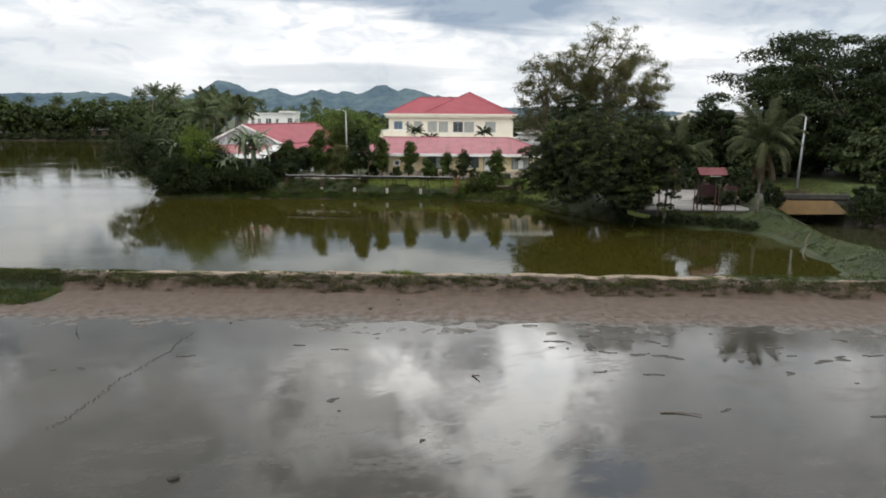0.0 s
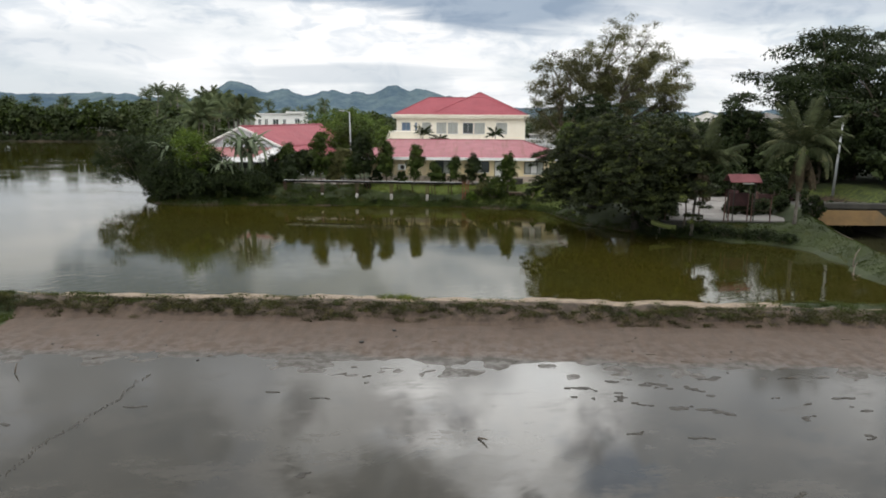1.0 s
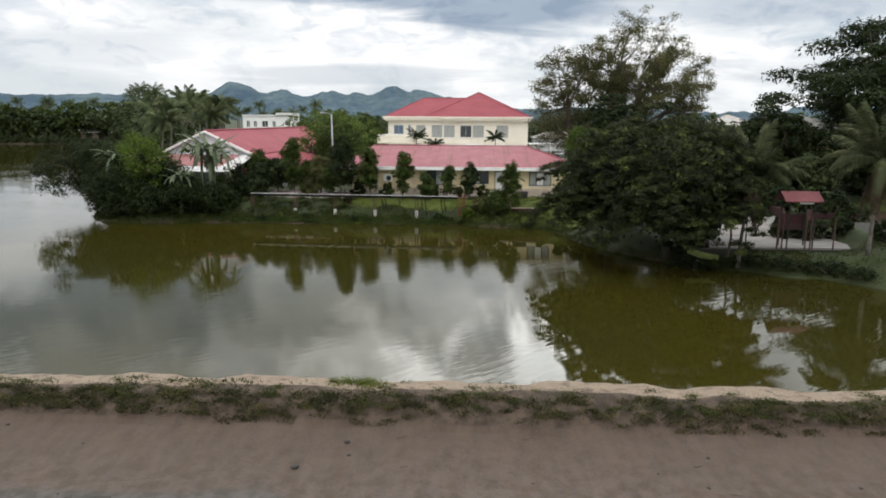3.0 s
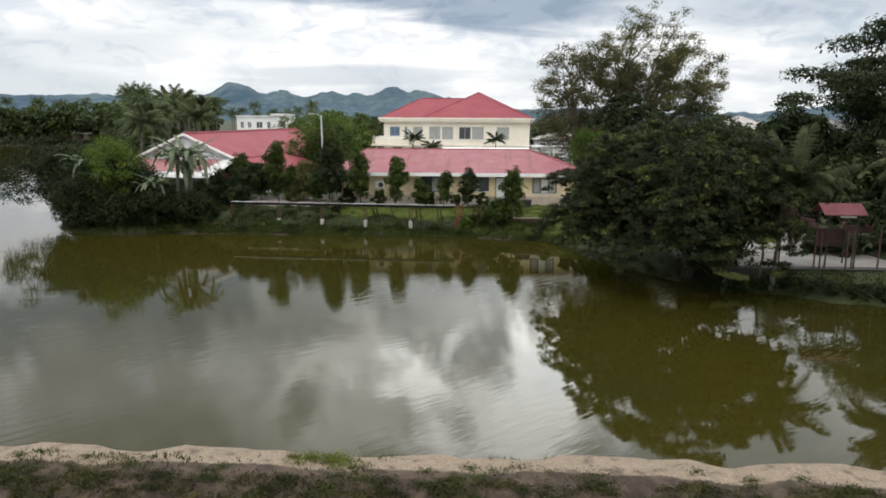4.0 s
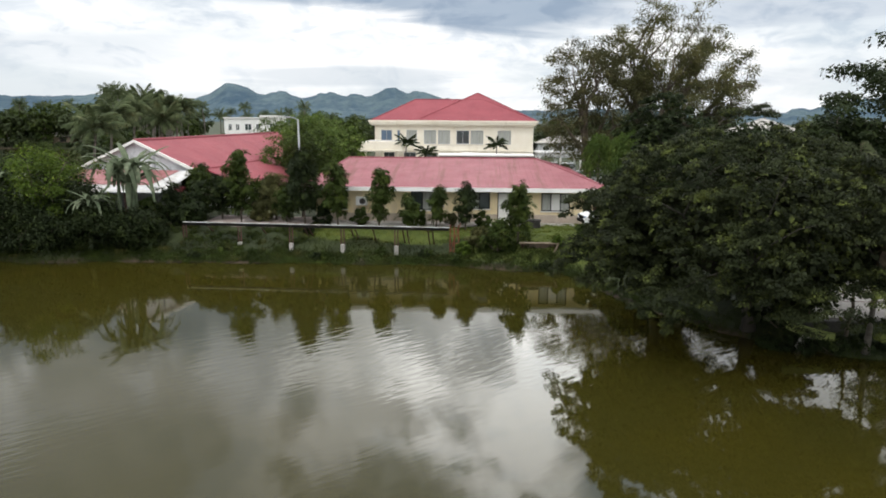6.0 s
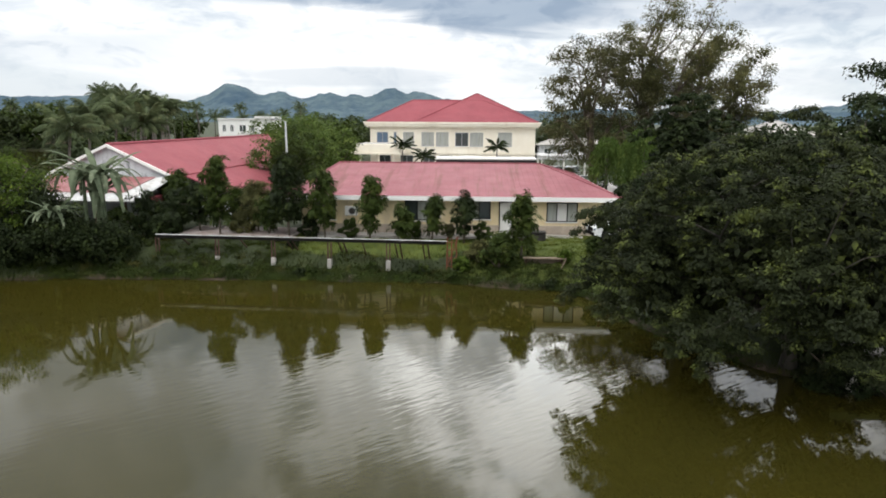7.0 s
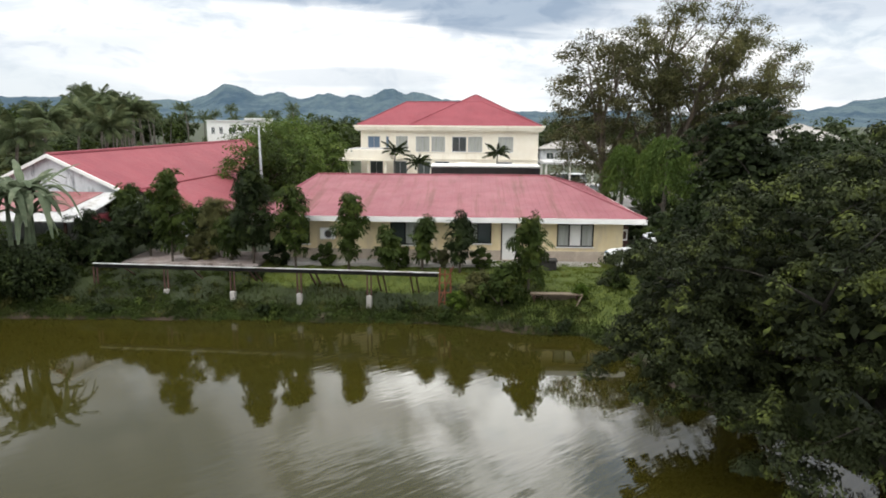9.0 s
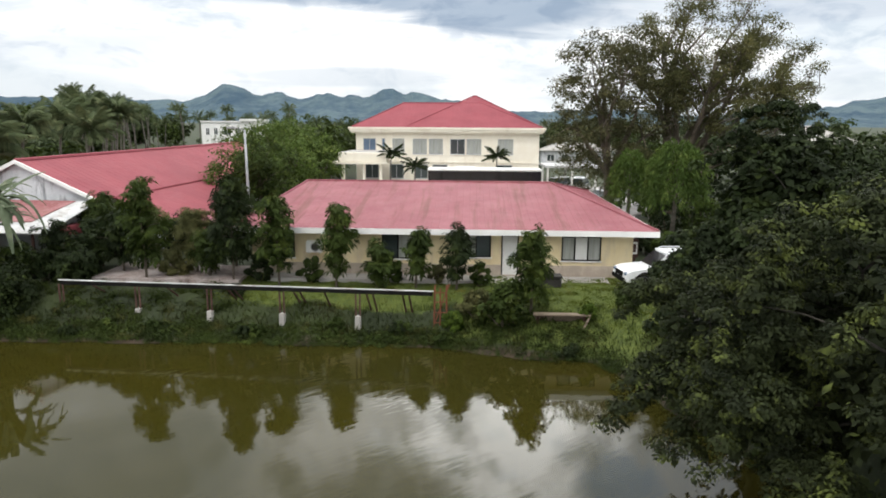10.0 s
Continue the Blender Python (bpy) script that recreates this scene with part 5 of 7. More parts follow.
def pickup():
    """A white pickup, nose to the left."""
    ob = thing("pickup_truck", (9.2, 73.9, at_ground(10.5, 73.6)), "white pickup truck parked on the grass by the building", "car", turn=8)
    W = 0.92

    def loft(profile, inset):
        vs, fs = [], []
        n = len(profile)
        for y, k in ((-W, 1), (-W + inset, 0), (W - inset, 0), (W, 1)):
            for x, z in profile:
                vs.append((x, y, z))
        for a in range(3):
            for i in range(n):
                fs.append((a * n + i, a * n + (i + 1) % n, (a + 1) * n + (i + 1) % n, (a + 1) * n + i))
        fs += [tuple(range(n - 1, -1, -1)), tuple(range(3 * n, 4 * n))]
        return vs, fs

    def arch(cx, r=0.47):
        return [(cx - r * math.cos(a), 0.45 + r * math.sin(a)) for a in (math.pi * i / 8 for i in range(9))]
    low = [(0.0, 0.55)] + [(0.28, 0.42)] + arch(0.95) + [(1.6, 0.42), (3.55, 0.42)] + arch(4.1) + [(4.75, 0.5), (5.3, 0.55)]
    topl = [(5.32, 1.05), (3.55, 1.10), (1.55, 1.12), (1.1, 1.12), (0.35, 1.04), (0.06, 0.92)]
    Shape().add(*loft(low + topl, 0.12)).link("body", CARWHITE, ob)
    cab = Shape()
    bot = [(1.35, -0.86, 1.1), (3.6, -0.86, 1.1), (3.6, 0.86, 1.1), (1.35, 0.86, 1.1)]
    tp = [(2.15, -0.70, 1.80), (3.35, -0.70, 1.82), (3.35, 0.70, 1.82), (2.15, 0.70, 1.80)]
    cab.add(bot + tp, [(0, 1, 5, 4), (1, 2, 6, 5), (2, 3, 7, 6), (3, 0, 4, 7), (4, 5, 6, 7)])
    cab.link("cab", CARWHITE, ob)
    Shape().box(2.05, 3.42, -0.73, 0.73, 1.79, 1.86, bevel=0.03).link("roof", CARWHITE, ob)
    gl = Shape()
    gl.add([(1.48, -0.78, 1.17), (1.48, 0.78, 1.17), (2.10, 0.68, 1.74), (2.10, -0.68, 1.74)], [(0, 3, 2, 1)])
    g = gl.link("windscreen", GLASS_DARK, ob)
    g.location = (-0.075, 0, 0.02)
    for x0, x1, t0, t1 in ((1.75, 2.55, 2.25, 2.55), (2.62, 3.45, 2.62, 3.28)):
        Shape().add([(x0, -0.862, 1.16), (x1, -0.862, 1.16), (t1, -0.732, 1.72), (t0, -0.732, 1.72)], [(0, 1, 2, 3)]).link("side_window", GLASS_DARK, ob)
    for cx in (0.95, 4.1):
        for sy in (-1, 1):
            wh = Shape().tube([(cx, sy * 0.70, 0.40), (cx, sy * 0.73, 0.40), (cx, sy * 0.92, 0.40), (cx, sy * 0.95, 0.40)], [0.36, 0.40, 0.40, 0.36], 24).link("wheel", TYRE, ob)
            Shape().tube([(cx, sy * 0.94, 0.40), (cx, sy * 0.965, 0.40)], [0.26, 0.23], 20).link("rim", ALLOY, wh)
            # Tyre-black bars stand for the dark, open gaps between the spokes.
            for k in range(5):
                a = k * 2 * math.pi / 5
                Shape().tube([(cx + 0.06 * math.cos(a), sy * 0.97, 0.40 + 0.06 * math.sin(a)), (cx + 0.2 * math.cos(a + 0.3), sy * 0.97, 0.40 + 0.2 * math.sin(a + 0.3))], [0.035, 0.05], 5).link("spoke_gap", TYRE, wh)
    for cx in (0.95, 4.1):
        for sy in (-1, 1):
            Shape().tube([(cx - 0.49 * math.cos(a), sy * 0.92, 0.45 + 0.49 * math.sin(a)) for a in (math.pi * i / 12 for i in range(13))], [0.045] * 13, 6).link("wheel_arch", BLACK, ob, "black wheel-arch trim")
    for sy in (-1, 1):
        Shape().tube([(2.2, sy * 0.62, 1.90), (2.3, sy * 0.62, 1.94), (3.25, sy * 0.62, 1.94), (3.35, sy * 0.62, 1.90)], [0.02] * 4, 6).link("roof_rail", ALLOY, ob)
        Shape().box(1.6, 3.5, sy * 0.93 - 0.03, sy * 0.93 + 0.03, 0.40, 0.48, bevel=0.015).link("side_step", BLACK, ob)
    Shape().box(-0.05, 0.14, -0.82, 0.82, 0.46, 0.68, bevel=0.03).link("bumper", BLACK, ob)
    Shape().box(-0.02, 0.06, -0.45, 0.45, 0.70, 0.94, bevel=0.02).link("grille", BLACK, ob)
    for sy in (-1, 1):
        Shape().box(0.02, 0.30, sy * 0.74 - 0.14, sy * 0.74 + 0.14, 0.80, 0.95, bevel=0.03).link("headlight", GLASS_BLUE, ob)
        Shape().box(1.72, 1.86, sy * 1.0 - 0.1, sy * 1.0 + 0.1, 1.16, 1.32, bevel=0.03).link("mirror", CARWHITE, ob)
    for k, x in enumerate((2.6, 3.5)):
        Shape().box(x - 0.2, x - 0.05, -0.945, -0.922, 0.98, 1.02).link("handle", BLACK, ob)
    return ob


def bus(x, y, z, turn, ln=12.0):
    ob = thing("bus", (x, y, z), "white coach with a dark window band parked behind the offices", "bus", turn=turn)
    Shape().box(0, ln, 0, 2.5, 0.45, 1.75, bevel=0.1).link("body", TRIM, ob)
    Shape().box(0.06, ln - 0.06, 0.05, 2.45, 1.752, 2.85).link("window_band", GLASS_DARK, ob, "dark tinted window band")
    for i in range(1, 8):
        Shape().box(i * ln / 8 - 0.05, i * ln / 8 + 0.05, 0.02, 0.045, 1.76, 2.85).link("pillar", BLACK, ob)
    Shape().box(0, ln, 0, 2.5, 2.852, 3.12, bevel=0.1).link("roof", TRIM, ob)
    Shape().box(3, 5, 0.5, 2.0, 3.124, 3.25, bevel=0.05).link("air_unit", TRIM, ob)
    for cx in (1.9, ln - 2.6):
        for sy in (0.15, 2.35):
            Shape().tube([(cx, sy - 0.14, 0.5), (cx, sy + 0.14, 0.5)], [0.5, 0.5], 18).link("wheel", TYRE, ob)
    return ob


def suv(x, y, z, turn, label, paint):
    ob = thing("parked_car", (x, y, z), label, "car", "cars behind the offices", turn)
    prof = [(0, 0.5), (0.05, 0.85), (0.9, 1.0), (4.4, 1.0), (4.5, 0.6), (4.45, 0.4), (0.1, 0.4)]
    vs = [(px, py, pz) for py in (-0.88, 0.88) for px, pz in prof]
    n = len(prof)
    Shape().add(vs, [tuple(range(n)), tuple(range(2 * n - 1, n - 1, -1))] + [(i, n + i, n + (i + 1) % n, (i + 1) % n) for i in range(n)]).link("body", paint, ob)
    Shape().add([(1.0, -0.84, 1.002), (4.35, -0.84, 1.002), (4.35, 0.84, 1.002), (1.0, 0.84, 1.002), (1.7, -0.7, 1.6), (4.1, -0.7, 1.6), (4.1, 0.7, 1.6), (1.7, 0.7, 1.6)],
                [(0, 1, 5, 4), (1, 2, 6, 5), (2, 3, 7, 6), (3, 0, 4, 7)]).link("glasshouse", GLASS, ob)
    Shape().box(1.6, 4.2, -0.74, 0.74, 1.602, 1.68, bevel=0.04).link("roof", paint, ob)
    for cx in (0.85, 3.6):
        for sy in (-0.8, 0.8):
            Shape().tube([(cx, sy - 0.1, 0.34), (cx, sy + 0.1, 0.34)], [0.34, 0.34], 16).link("wheel", TYRE, ob)
    return ob


def street_lamp(x, y, z, top, side, label, lean=0.0, arm=1.1):
    ob = thing("street_lamp", (x, y, z), label, "street lamp", "street lamps")
    h = top - z
    Shape().tube([(0, 0, -0.3), (lean * 0.5, 0, h * 0.5), (lean, 0, h)], [0.13, 0.10, 0.07], 10).link("pole", STEEL, ob, smooth=True)
    Shape().tube([(lean, 0, h - 0.1), (lean + side * arm * 0.5, 0, h + 0.12), (lean + side * arm, 0, h + 0.15)], [0.04, 0.035, 0.03], 7).link("arm", STEEL, ob, smooth=True)
    Shape().box(lean + side * (arm + 0.2) - 0.3, lean + side * (arm + 0.2) + 0.3, -0.12, 0.12, h + 0.08, h + 0.22, bevel=0.03).link("lamp_head", STEEL, ob)
    return ob


walkway()
frame_gate()
pickup()
bus(-2.6, 113, 2.6, 0)
suv(11.0, 119, 2.6, 62, "white van parked under the shelter", CARWHITE)
suv(13.4, 118.5, 2.6, 66, "silver car parked under the shelter", ALLOY)
suv(12.9, 105, 2.6, 40, "white parked car behind the offices", CARWHITE)
street_lamp(-14.2, 89.9, 2.5, 9.9, -1, "slim grey steel lamp pole beside the hall", -0.1, 0.8)
street_lamp(34.9, 68.4, 2.6, 9.4, -1, "grey street lamp leaning beside the lawn", 0.2, 0.3)


def shelter():
    ob = thing("vehicle_shelter", (10.2, 117, 2.6), "white flat-roofed vehicle shelter on posts", "shelter")
    Shape().box(0, 5.9, 0, 6, 3.0, 3.25, bevel=0.03).link("roof", SHEET, ob)
    for x in (0.3, 3.0, 5.6):
        for y in (0.3, 5.7):
            Shape().box(x - 0.09, x + 0.09, y - 0.09, y + 0.09, -0.2, 3.0).link("post", TRIM, ob)


shelter()


def bench():
    ob = thing("timber_bench", (6.0, 70.9, at_ground(6.0, 70.9) - 0.16), "low weathered timber bench with a slanted leg on the bank", "bench")
    Shape().box(-1.2, 1.35, -0.2, 0.2, 0.62, 0.70, bevel=0.01).link("plank", TIMBER, ob)
    Shape().box(-1.1, 1.25, 0.12, 0.16, 0.30, 0.616).link("back_board", TIMBER, ob)
    for x in (-1.0, 1.1):
        Shape().box(x - 0.05, x + 0.05, -0.05, 0.05, -0.4, 0.618).link("leg", BROWN, ob)
    Shape().tube([(0.75, -0.6, -0.35), (1.35, -0.1, 0.66)], [0.05, 0.05], 6).link("prop", TIMBER, ob, "slanted pale prop")


def stone_block(x, y, size, label):
    z = at_ground(x, y)
    ob = thing("stone_block", (x, y, z), label, "stone block")
    Shape().box(-size[0] / 2, size[0] / 2, -size[1] / 2, size[1] / 2, -0.2, size[2], bevel=0.06).link("block", STONE, ob)
    Shape().box(-size[0] / 2 - 0.04, size[0] / 2 + 0.04, -size[1] / 2 - 0.04, size[1] / 2 + 0.04, size[2] + 0.001, size[2] + 0.1, bevel=0.03).link("cap", STONE, ob)


bench()
stone_block(5.9, 74.3, (1.1, 0.7, 0.45), "low dark stone block on the lawn")

pad = Shape().slab([(-17.5, 74.4, 2.60), (-9.8, 74.2, 2.60), (-9.8, 77.6, 2.62), (-17.5, 78.2, 2.62)], 0.3).link("pavement", FLOOR)
tagged(pad, "worn reddish-grey yard floor before the hall", "pavement", kind="structure")
path = Shape().slab([(-8.6, 74.9, 2.60), (9.0, 74.9, 2.58), (9.0, 76.2, 2.58), (-8.6, 76.2, 2.60)], 0.3).link("pavement", CONCRETE)
tagged(path, "concrete apron along the office wall", "pavement", kind="structure")

yard = Shape().slab([(-14.0, 97.5, 2.66), (14.0, 97.5, 2.66), (18.5, 104, 2.68), (19.0, 127, 2.70), (-14.0, 127, 2.70)], 0.3).link("pavement", CONCRETE)
tagged(yard, "grey concrete yard behind the offices", "pavement", kind="structure")

# ---- the corner by the bridge ----
def bridge():
    ob = thing("bridge", (0, 0, 0), "low bridge with an ochre beam over the creek", "bridge")
    Shape().add([(27.3, 56.1, 1.30), (33.5, 56.1, 1.36), (32.2, 56.35, 2.44), (28.3, 56.35, 2.44), (27.3, 56.596, 1.30), (33.5, 56.596, 1.36), (32.2, 56.596, 2.44), (28.3, 56.596, 2.44)], [(0, 1, 2, 3), (7, 6, 5, 4), (0, 4, 5, 1), (1, 5, 6, 2), (2, 6, 7, 3), (3, 7, 4, 0)]).link("beam", OCHRE, ob, "ochre painted edge beam")
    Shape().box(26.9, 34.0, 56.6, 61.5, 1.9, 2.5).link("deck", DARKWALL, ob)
    # Near-black abutments also carry the darkness of the opening under the deck.
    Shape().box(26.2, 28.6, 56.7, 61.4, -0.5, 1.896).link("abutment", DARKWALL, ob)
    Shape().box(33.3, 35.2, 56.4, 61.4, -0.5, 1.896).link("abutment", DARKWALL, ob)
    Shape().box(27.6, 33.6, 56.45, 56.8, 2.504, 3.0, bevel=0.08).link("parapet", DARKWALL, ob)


def fence():
    ob = thing("wire_fence", (0, 0, 0), "thin dark fence posts on a low concrete kerb wall", "fence")
    Shape().box(15.6, 24.0, 55.2, 55.4, 1.0, 1.60, bevel=0.02).link("kerb_wall", DARKWALL, ob)
    Shape().box(15.6, 24.0, 55.16, 55.44, 1.604, 1.66, bevel=0.02).link("coping", STONE, ob)
    for x in (15.9, 18.4, 20.3, 20.6, 22.0, 22.3, 23.7):
        Shape().tube([(x, 55.3, 1.65), (x, 55.3, 3.75)], [0.045, 0.04], 6).link("post", BROWN, ob)
    for z in (2.5, 3.2):
        Shape().tube([(15.9, 55.3, z), (23.7, 55.3, z)], [0.008, 0.008], 4).link("wire", BROWN, ob)


def kiosk():
    ob = thing("guard_kiosk", (22.3, 57.0, 2.9), "small open kiosk with a faded red roof", "kiosk")
    ob.matrix_world = pose(21.85, 56.1, 3.15) @ Matrix.Scale(0.84, 4)
    Shape().slab([(-1.45, -0.9, 1.75), (1.3, -0.9, 1.75), (1.3, 0.05, 2.4), (-1.45, 0.05, 2.4)], 0.06).link("roof", KIOSKRED, ob)
    Shape().slab([(1.3, 1.0, 1.75), (-1.45, 1.0, 1.75), (-1.45, 0.05, 2.4), (1.3, 0.05, 2.4)], 0.06).link("roof", KIOSKRED, ob)
    Shape().box(-0.4, 0.6, -0.85, -0.8, 1.55, 1.76).link("fascia", CURTAIN, ob)
    for x in (-1.0, 0.85):
        for y in (-0.65, 0.75):
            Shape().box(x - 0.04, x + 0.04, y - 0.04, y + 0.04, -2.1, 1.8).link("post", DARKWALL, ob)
    Shape().box(-0.95, 0.85, 0.84, 0.90, -0.6, 0.6).link("back_panel", MAROON, ob, "dark maroon back panel")


def road_wall():
    ob = thing("road_wall", (0, 0, 0), "low dark maroon wall along the road's far side", "wall")
    pts = ((24.0, 69.0), (25.0, 65.2), (25.6, 62.6), (29.2, 62.4))
    for (x0, y0), (x1, y1) in zip(pts, pts[1:]):
        ln = math.hypot(x1 - x0, y1 - y0)
        m = pose(x0, y0, at_ground((x0 + x1) / 2, (y0 + y1) / 2) - 0.2, 0, 0, math.degrees(math.atan2(y1 - y0, x1 - x0)))
        Shape().box(0.01, ln - 0.01, -0.08, 0.08, 0, 0.9, m, 0.02).link("panel", MAROON, ob)
        Shape().box(-0.09, 0.09, -0.12, 0.12, 0, 1.08, m, 0.02).link("post", BROWN, ob)


bridge()
fence()
kiosk()
road_wall()
road = Shape().slab([(14.4, 57.8, 1.68), (16.5, 55.7, 1.68), (25.0, 55.7, 1.68), (25.6, 57.2, 1.68), (25.2, 62.0, 1.70), (17.0, 62.0, 1.70)], 0.3)
road.slab([(18.0, 62.004, 1.70), (25.2, 62.004, 1.70), (24.8, 66.2, 2.30), (19.0, 66.2, 2.30)], 0.3)
road = road.link("road", ROAD)
tagged(road, "pale concrete road behind the fence", "road", kind="structure")
beige_block(54, 106, 6, 12, 2, CREAM, CONCRETE, "beige two-storey house with a grey roof behind trees")
beige_block(40.5, 118, -4, 6.5, 2, GABLE, CONCRETE, "pale house far behind the trees", 1.8)
beige_block(39.8, 91, 6, 6.0, 2, YELLOW, CONCRETE, "yellow-walled house behind the palms", 1.6)
beige_block(22.5, 168, 0, 15, 1, GABLE, CONCRETE, "low grey house far behind the vehicle shelter")
beige_block(64, 92, 10, 10, 2, CREAM, ROOF_DULL, "cream house with a red roof behind the great tree")


def shack(x, y, turn, w, label):
    ob = thing("shore_shack", (x, y, 0), label, "shack", "shacks on the far shore", turn)
    g = 2.2
    Shape().box(-w / 2, w / 2, 0, 0.15, g, g + 2.2).box(-w / 2, -w / 2 + 0.15, 0.15, 4, g, g + 2.2).box(w / 2 - 0.15, w / 2, 0.15, 4, g, g + 2.2).link("wall", TIMBER, ob)
    Shape().slab([(-w / 2 - 0.6, -0.9, g + 2.2), (w / 2 + 0.6, -0.9, g + 2.2), (w / 2 + 0.6, 4.5, g + 3.2), (-w / 2 - 0.6, 4.5, g + 3.2)], 0.12).link("roof", CONCRETE, ob)
    Shape().box(-w / 6, w / 6, -0.03, -0.005, g + 0.3, g + 1.9).link("door", DARKWALL, ob)


for sx, sy, st, sw in ((-127, 239, 6, 6), (-138, 242, -10, 7), (-118, 241, 14, 5), (-154, 239, 14, 5), (-184, 240, -6, 6), (-132, 247, 30, 6)):
    shack(sx, sy, st, sw, "grey-roofed timber shack among palms on the far shore")

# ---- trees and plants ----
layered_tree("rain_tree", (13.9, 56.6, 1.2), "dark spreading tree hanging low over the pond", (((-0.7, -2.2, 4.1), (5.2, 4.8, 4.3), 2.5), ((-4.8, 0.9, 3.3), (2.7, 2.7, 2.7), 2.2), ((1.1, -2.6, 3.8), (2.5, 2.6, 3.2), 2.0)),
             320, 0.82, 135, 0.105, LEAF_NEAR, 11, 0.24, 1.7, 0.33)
layered_tree("rain_tree", (11.5, 62.4, 2.3), "dark green layered tree behind the bank", (((0.1, 0.0, 5.4), (2.2, 2.4, 3.2), 2.2), ((-0.8, 0.2, 3.0), (2.4, 2.4, 2.4), 2.0), ((1.0, 0.8, 3.0), (2.0, 2.0, 2.4), 2.0)),
             140, 0.75, 42, 0.16, LEAF_DARK, 23, 0.28, 2.0)
tree("shade_tree", (13.9, 101, 2.6), "tall dense brown-olive tree behind the offices", 16.4, 5.6, 0.5, 3.5, 300, 1.05, 120, 0.22, LEAF_OLIVE, 33, 1, flat=0.6, low=0.06, shell=0.66, core=0.05, lobes=0.5, full=2.6)
open_tree("acacia_tree", (20.0, 103, 2.6), "tall open-crowned olive-brown tree with bare showing limbs", 31)
tree("great_tree", (50.5, 88, 2.6), "huge dark layered tree with wide flat branches", 17.4, 17, 0.8, 5.0, 230, 2.3, 330, 0.42, LEAF_DARK, 47, 1, flat=0.36, low=0.16, shell=0.55)
tree("shade_tree", (47, 76, 2.6), "dark leafy tree under the great crown", 8.2, 6.0, 0.3, 2.5, 55, 1.5, 190, 0.5, LEAF_DARK, 48, 1, flat=0.6, low=0.02)
tree("shade_tree", (57, 77, 2.6), "dark leafy tree under the great crown", 9.0, 6.5, 0.3, 2.5, 55, 1.6, 190, 0.5, LEAF_DARK, 49, 1, flat=0.6, low=0.02)
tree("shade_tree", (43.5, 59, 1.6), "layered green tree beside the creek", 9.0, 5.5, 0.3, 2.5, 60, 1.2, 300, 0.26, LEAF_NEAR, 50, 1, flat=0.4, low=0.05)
for i, (x, y, h) in enumerate(((38.5, 79, 6.6), (44.5, 83, 7.6), (51, 84, 8.0), (35.5, 87, 7.0))):
    tree("shade_tree", (x, y, 2.6), "dark leafy tree under the great crown", h, 4.2, 0.25, 2.0, 46, 1.25, 150, 0.42, LEAF_DARK, 80 + i, 1, flat=0.6, low=0.0)
tree("shade_tree", (23.5, 80, 2.6), "dark leafy tree beside the road", 7.2, 4.5, 0.25, 2.5, 55, 1.2, 170, 0.38, LEAF_DARK, 53, 1, flat=0.6, low=0.1)
tree("shade_tree", (31.2, 83, 2.6), "tall dark feathery tree beside the road", 9.3, 3.4, 0.25, 2.5, 50, 1.2, 170, 0.38, LEAF_DARK, 54, 1, flat=0.6, low=0.1)
weeping_tree((15.2, 86, 2.5), "bright green weeping tree beside the offices", 7.1, 2.0, 110, 57)
weeping_tree((12.9, 89, 2.5), "smaller green weeping tree behind the offices", 6.4, 1.4, 60, 60)
tree("shade_tree", (-14.6, 94.0, 2.5), "tall olive tree beside the lamp pole", 6.8, 2.5, 0.2, 2.5, 50, 0.85, 170, 0.26, LEAF_MID, 58, 1, flat=0.7, low=0.1, core=0.1)
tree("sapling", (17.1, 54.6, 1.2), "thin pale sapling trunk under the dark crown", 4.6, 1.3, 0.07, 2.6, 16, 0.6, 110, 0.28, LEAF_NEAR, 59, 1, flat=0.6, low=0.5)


def bank_tree(x, y, top, spread, label, seed, mat, name="young_tree", low=0.22):
    """A slim young tree: a straight stem with short side branches that carry feathery compound leaves."""
    rng = random.Random(seed)
    z = at_ground(x, y)
    h = top - z - 0.25
    ob = thing(name, (x, y, z), label, "tree", "young trees before the offices")
    sway = Vector((rng.uniform(-0.25, 0.25), rng.uniform(-0.2, 0.2), 0))
    stem = lambda u: Vector((0, 0, h * u)) + sway * math.sin(u * 2.6) * u
    wood = Shape().tube([stem(u) - Vector((0, 0, 0.3 if u == 0 else 0)) for u in (0, 0.25, 0.5, 0.75, 1.0)], [0.075, 0.06, 0.045, 0.03, 0.012], 7)
    cs, rs = [], []
    n = int(16 + 8 * h * spread)
    for i in range(n):
        u = low + (1 - low) * ((i + rng.random()) / n) ** 0.85
        a = i * 2.39996 + rng.uniform(-0.5, 0.5)
        wide = spread * (0.35 + 0.75 * math.sin(math.pi * min(1.0, 0.12 + 0.86 * (u - low) / (1 - low)))) * rng.uniform(0.1, 1.0) * 0.92
        c = stem(u) + Vector((math.cos(a) * wide, math.sin(a) * wide, rng.uniform(-0.1, 0.35)))
        q = rng.uniform(0.22, 0.42) * (0.75 + 0.25 * spread)
        cs.append(tuple(c))
        rs.append((q, q, q * 0.9))
        if i % 2 == 0:
            wood.tube([stem(u * 0.92), stem(u * 0.96).lerp(c, 0.5), c], [0.022, 0.015, 0.007], 4)
    wood.link("trunk", BARK, ob, smooth=True)
    leaf_cloud("crown", cs, rs, 13, 0.36, mat, ob, seed, 6, up=0.5, core=0.1, narrow=0.34, droop=0.5)
    return ob


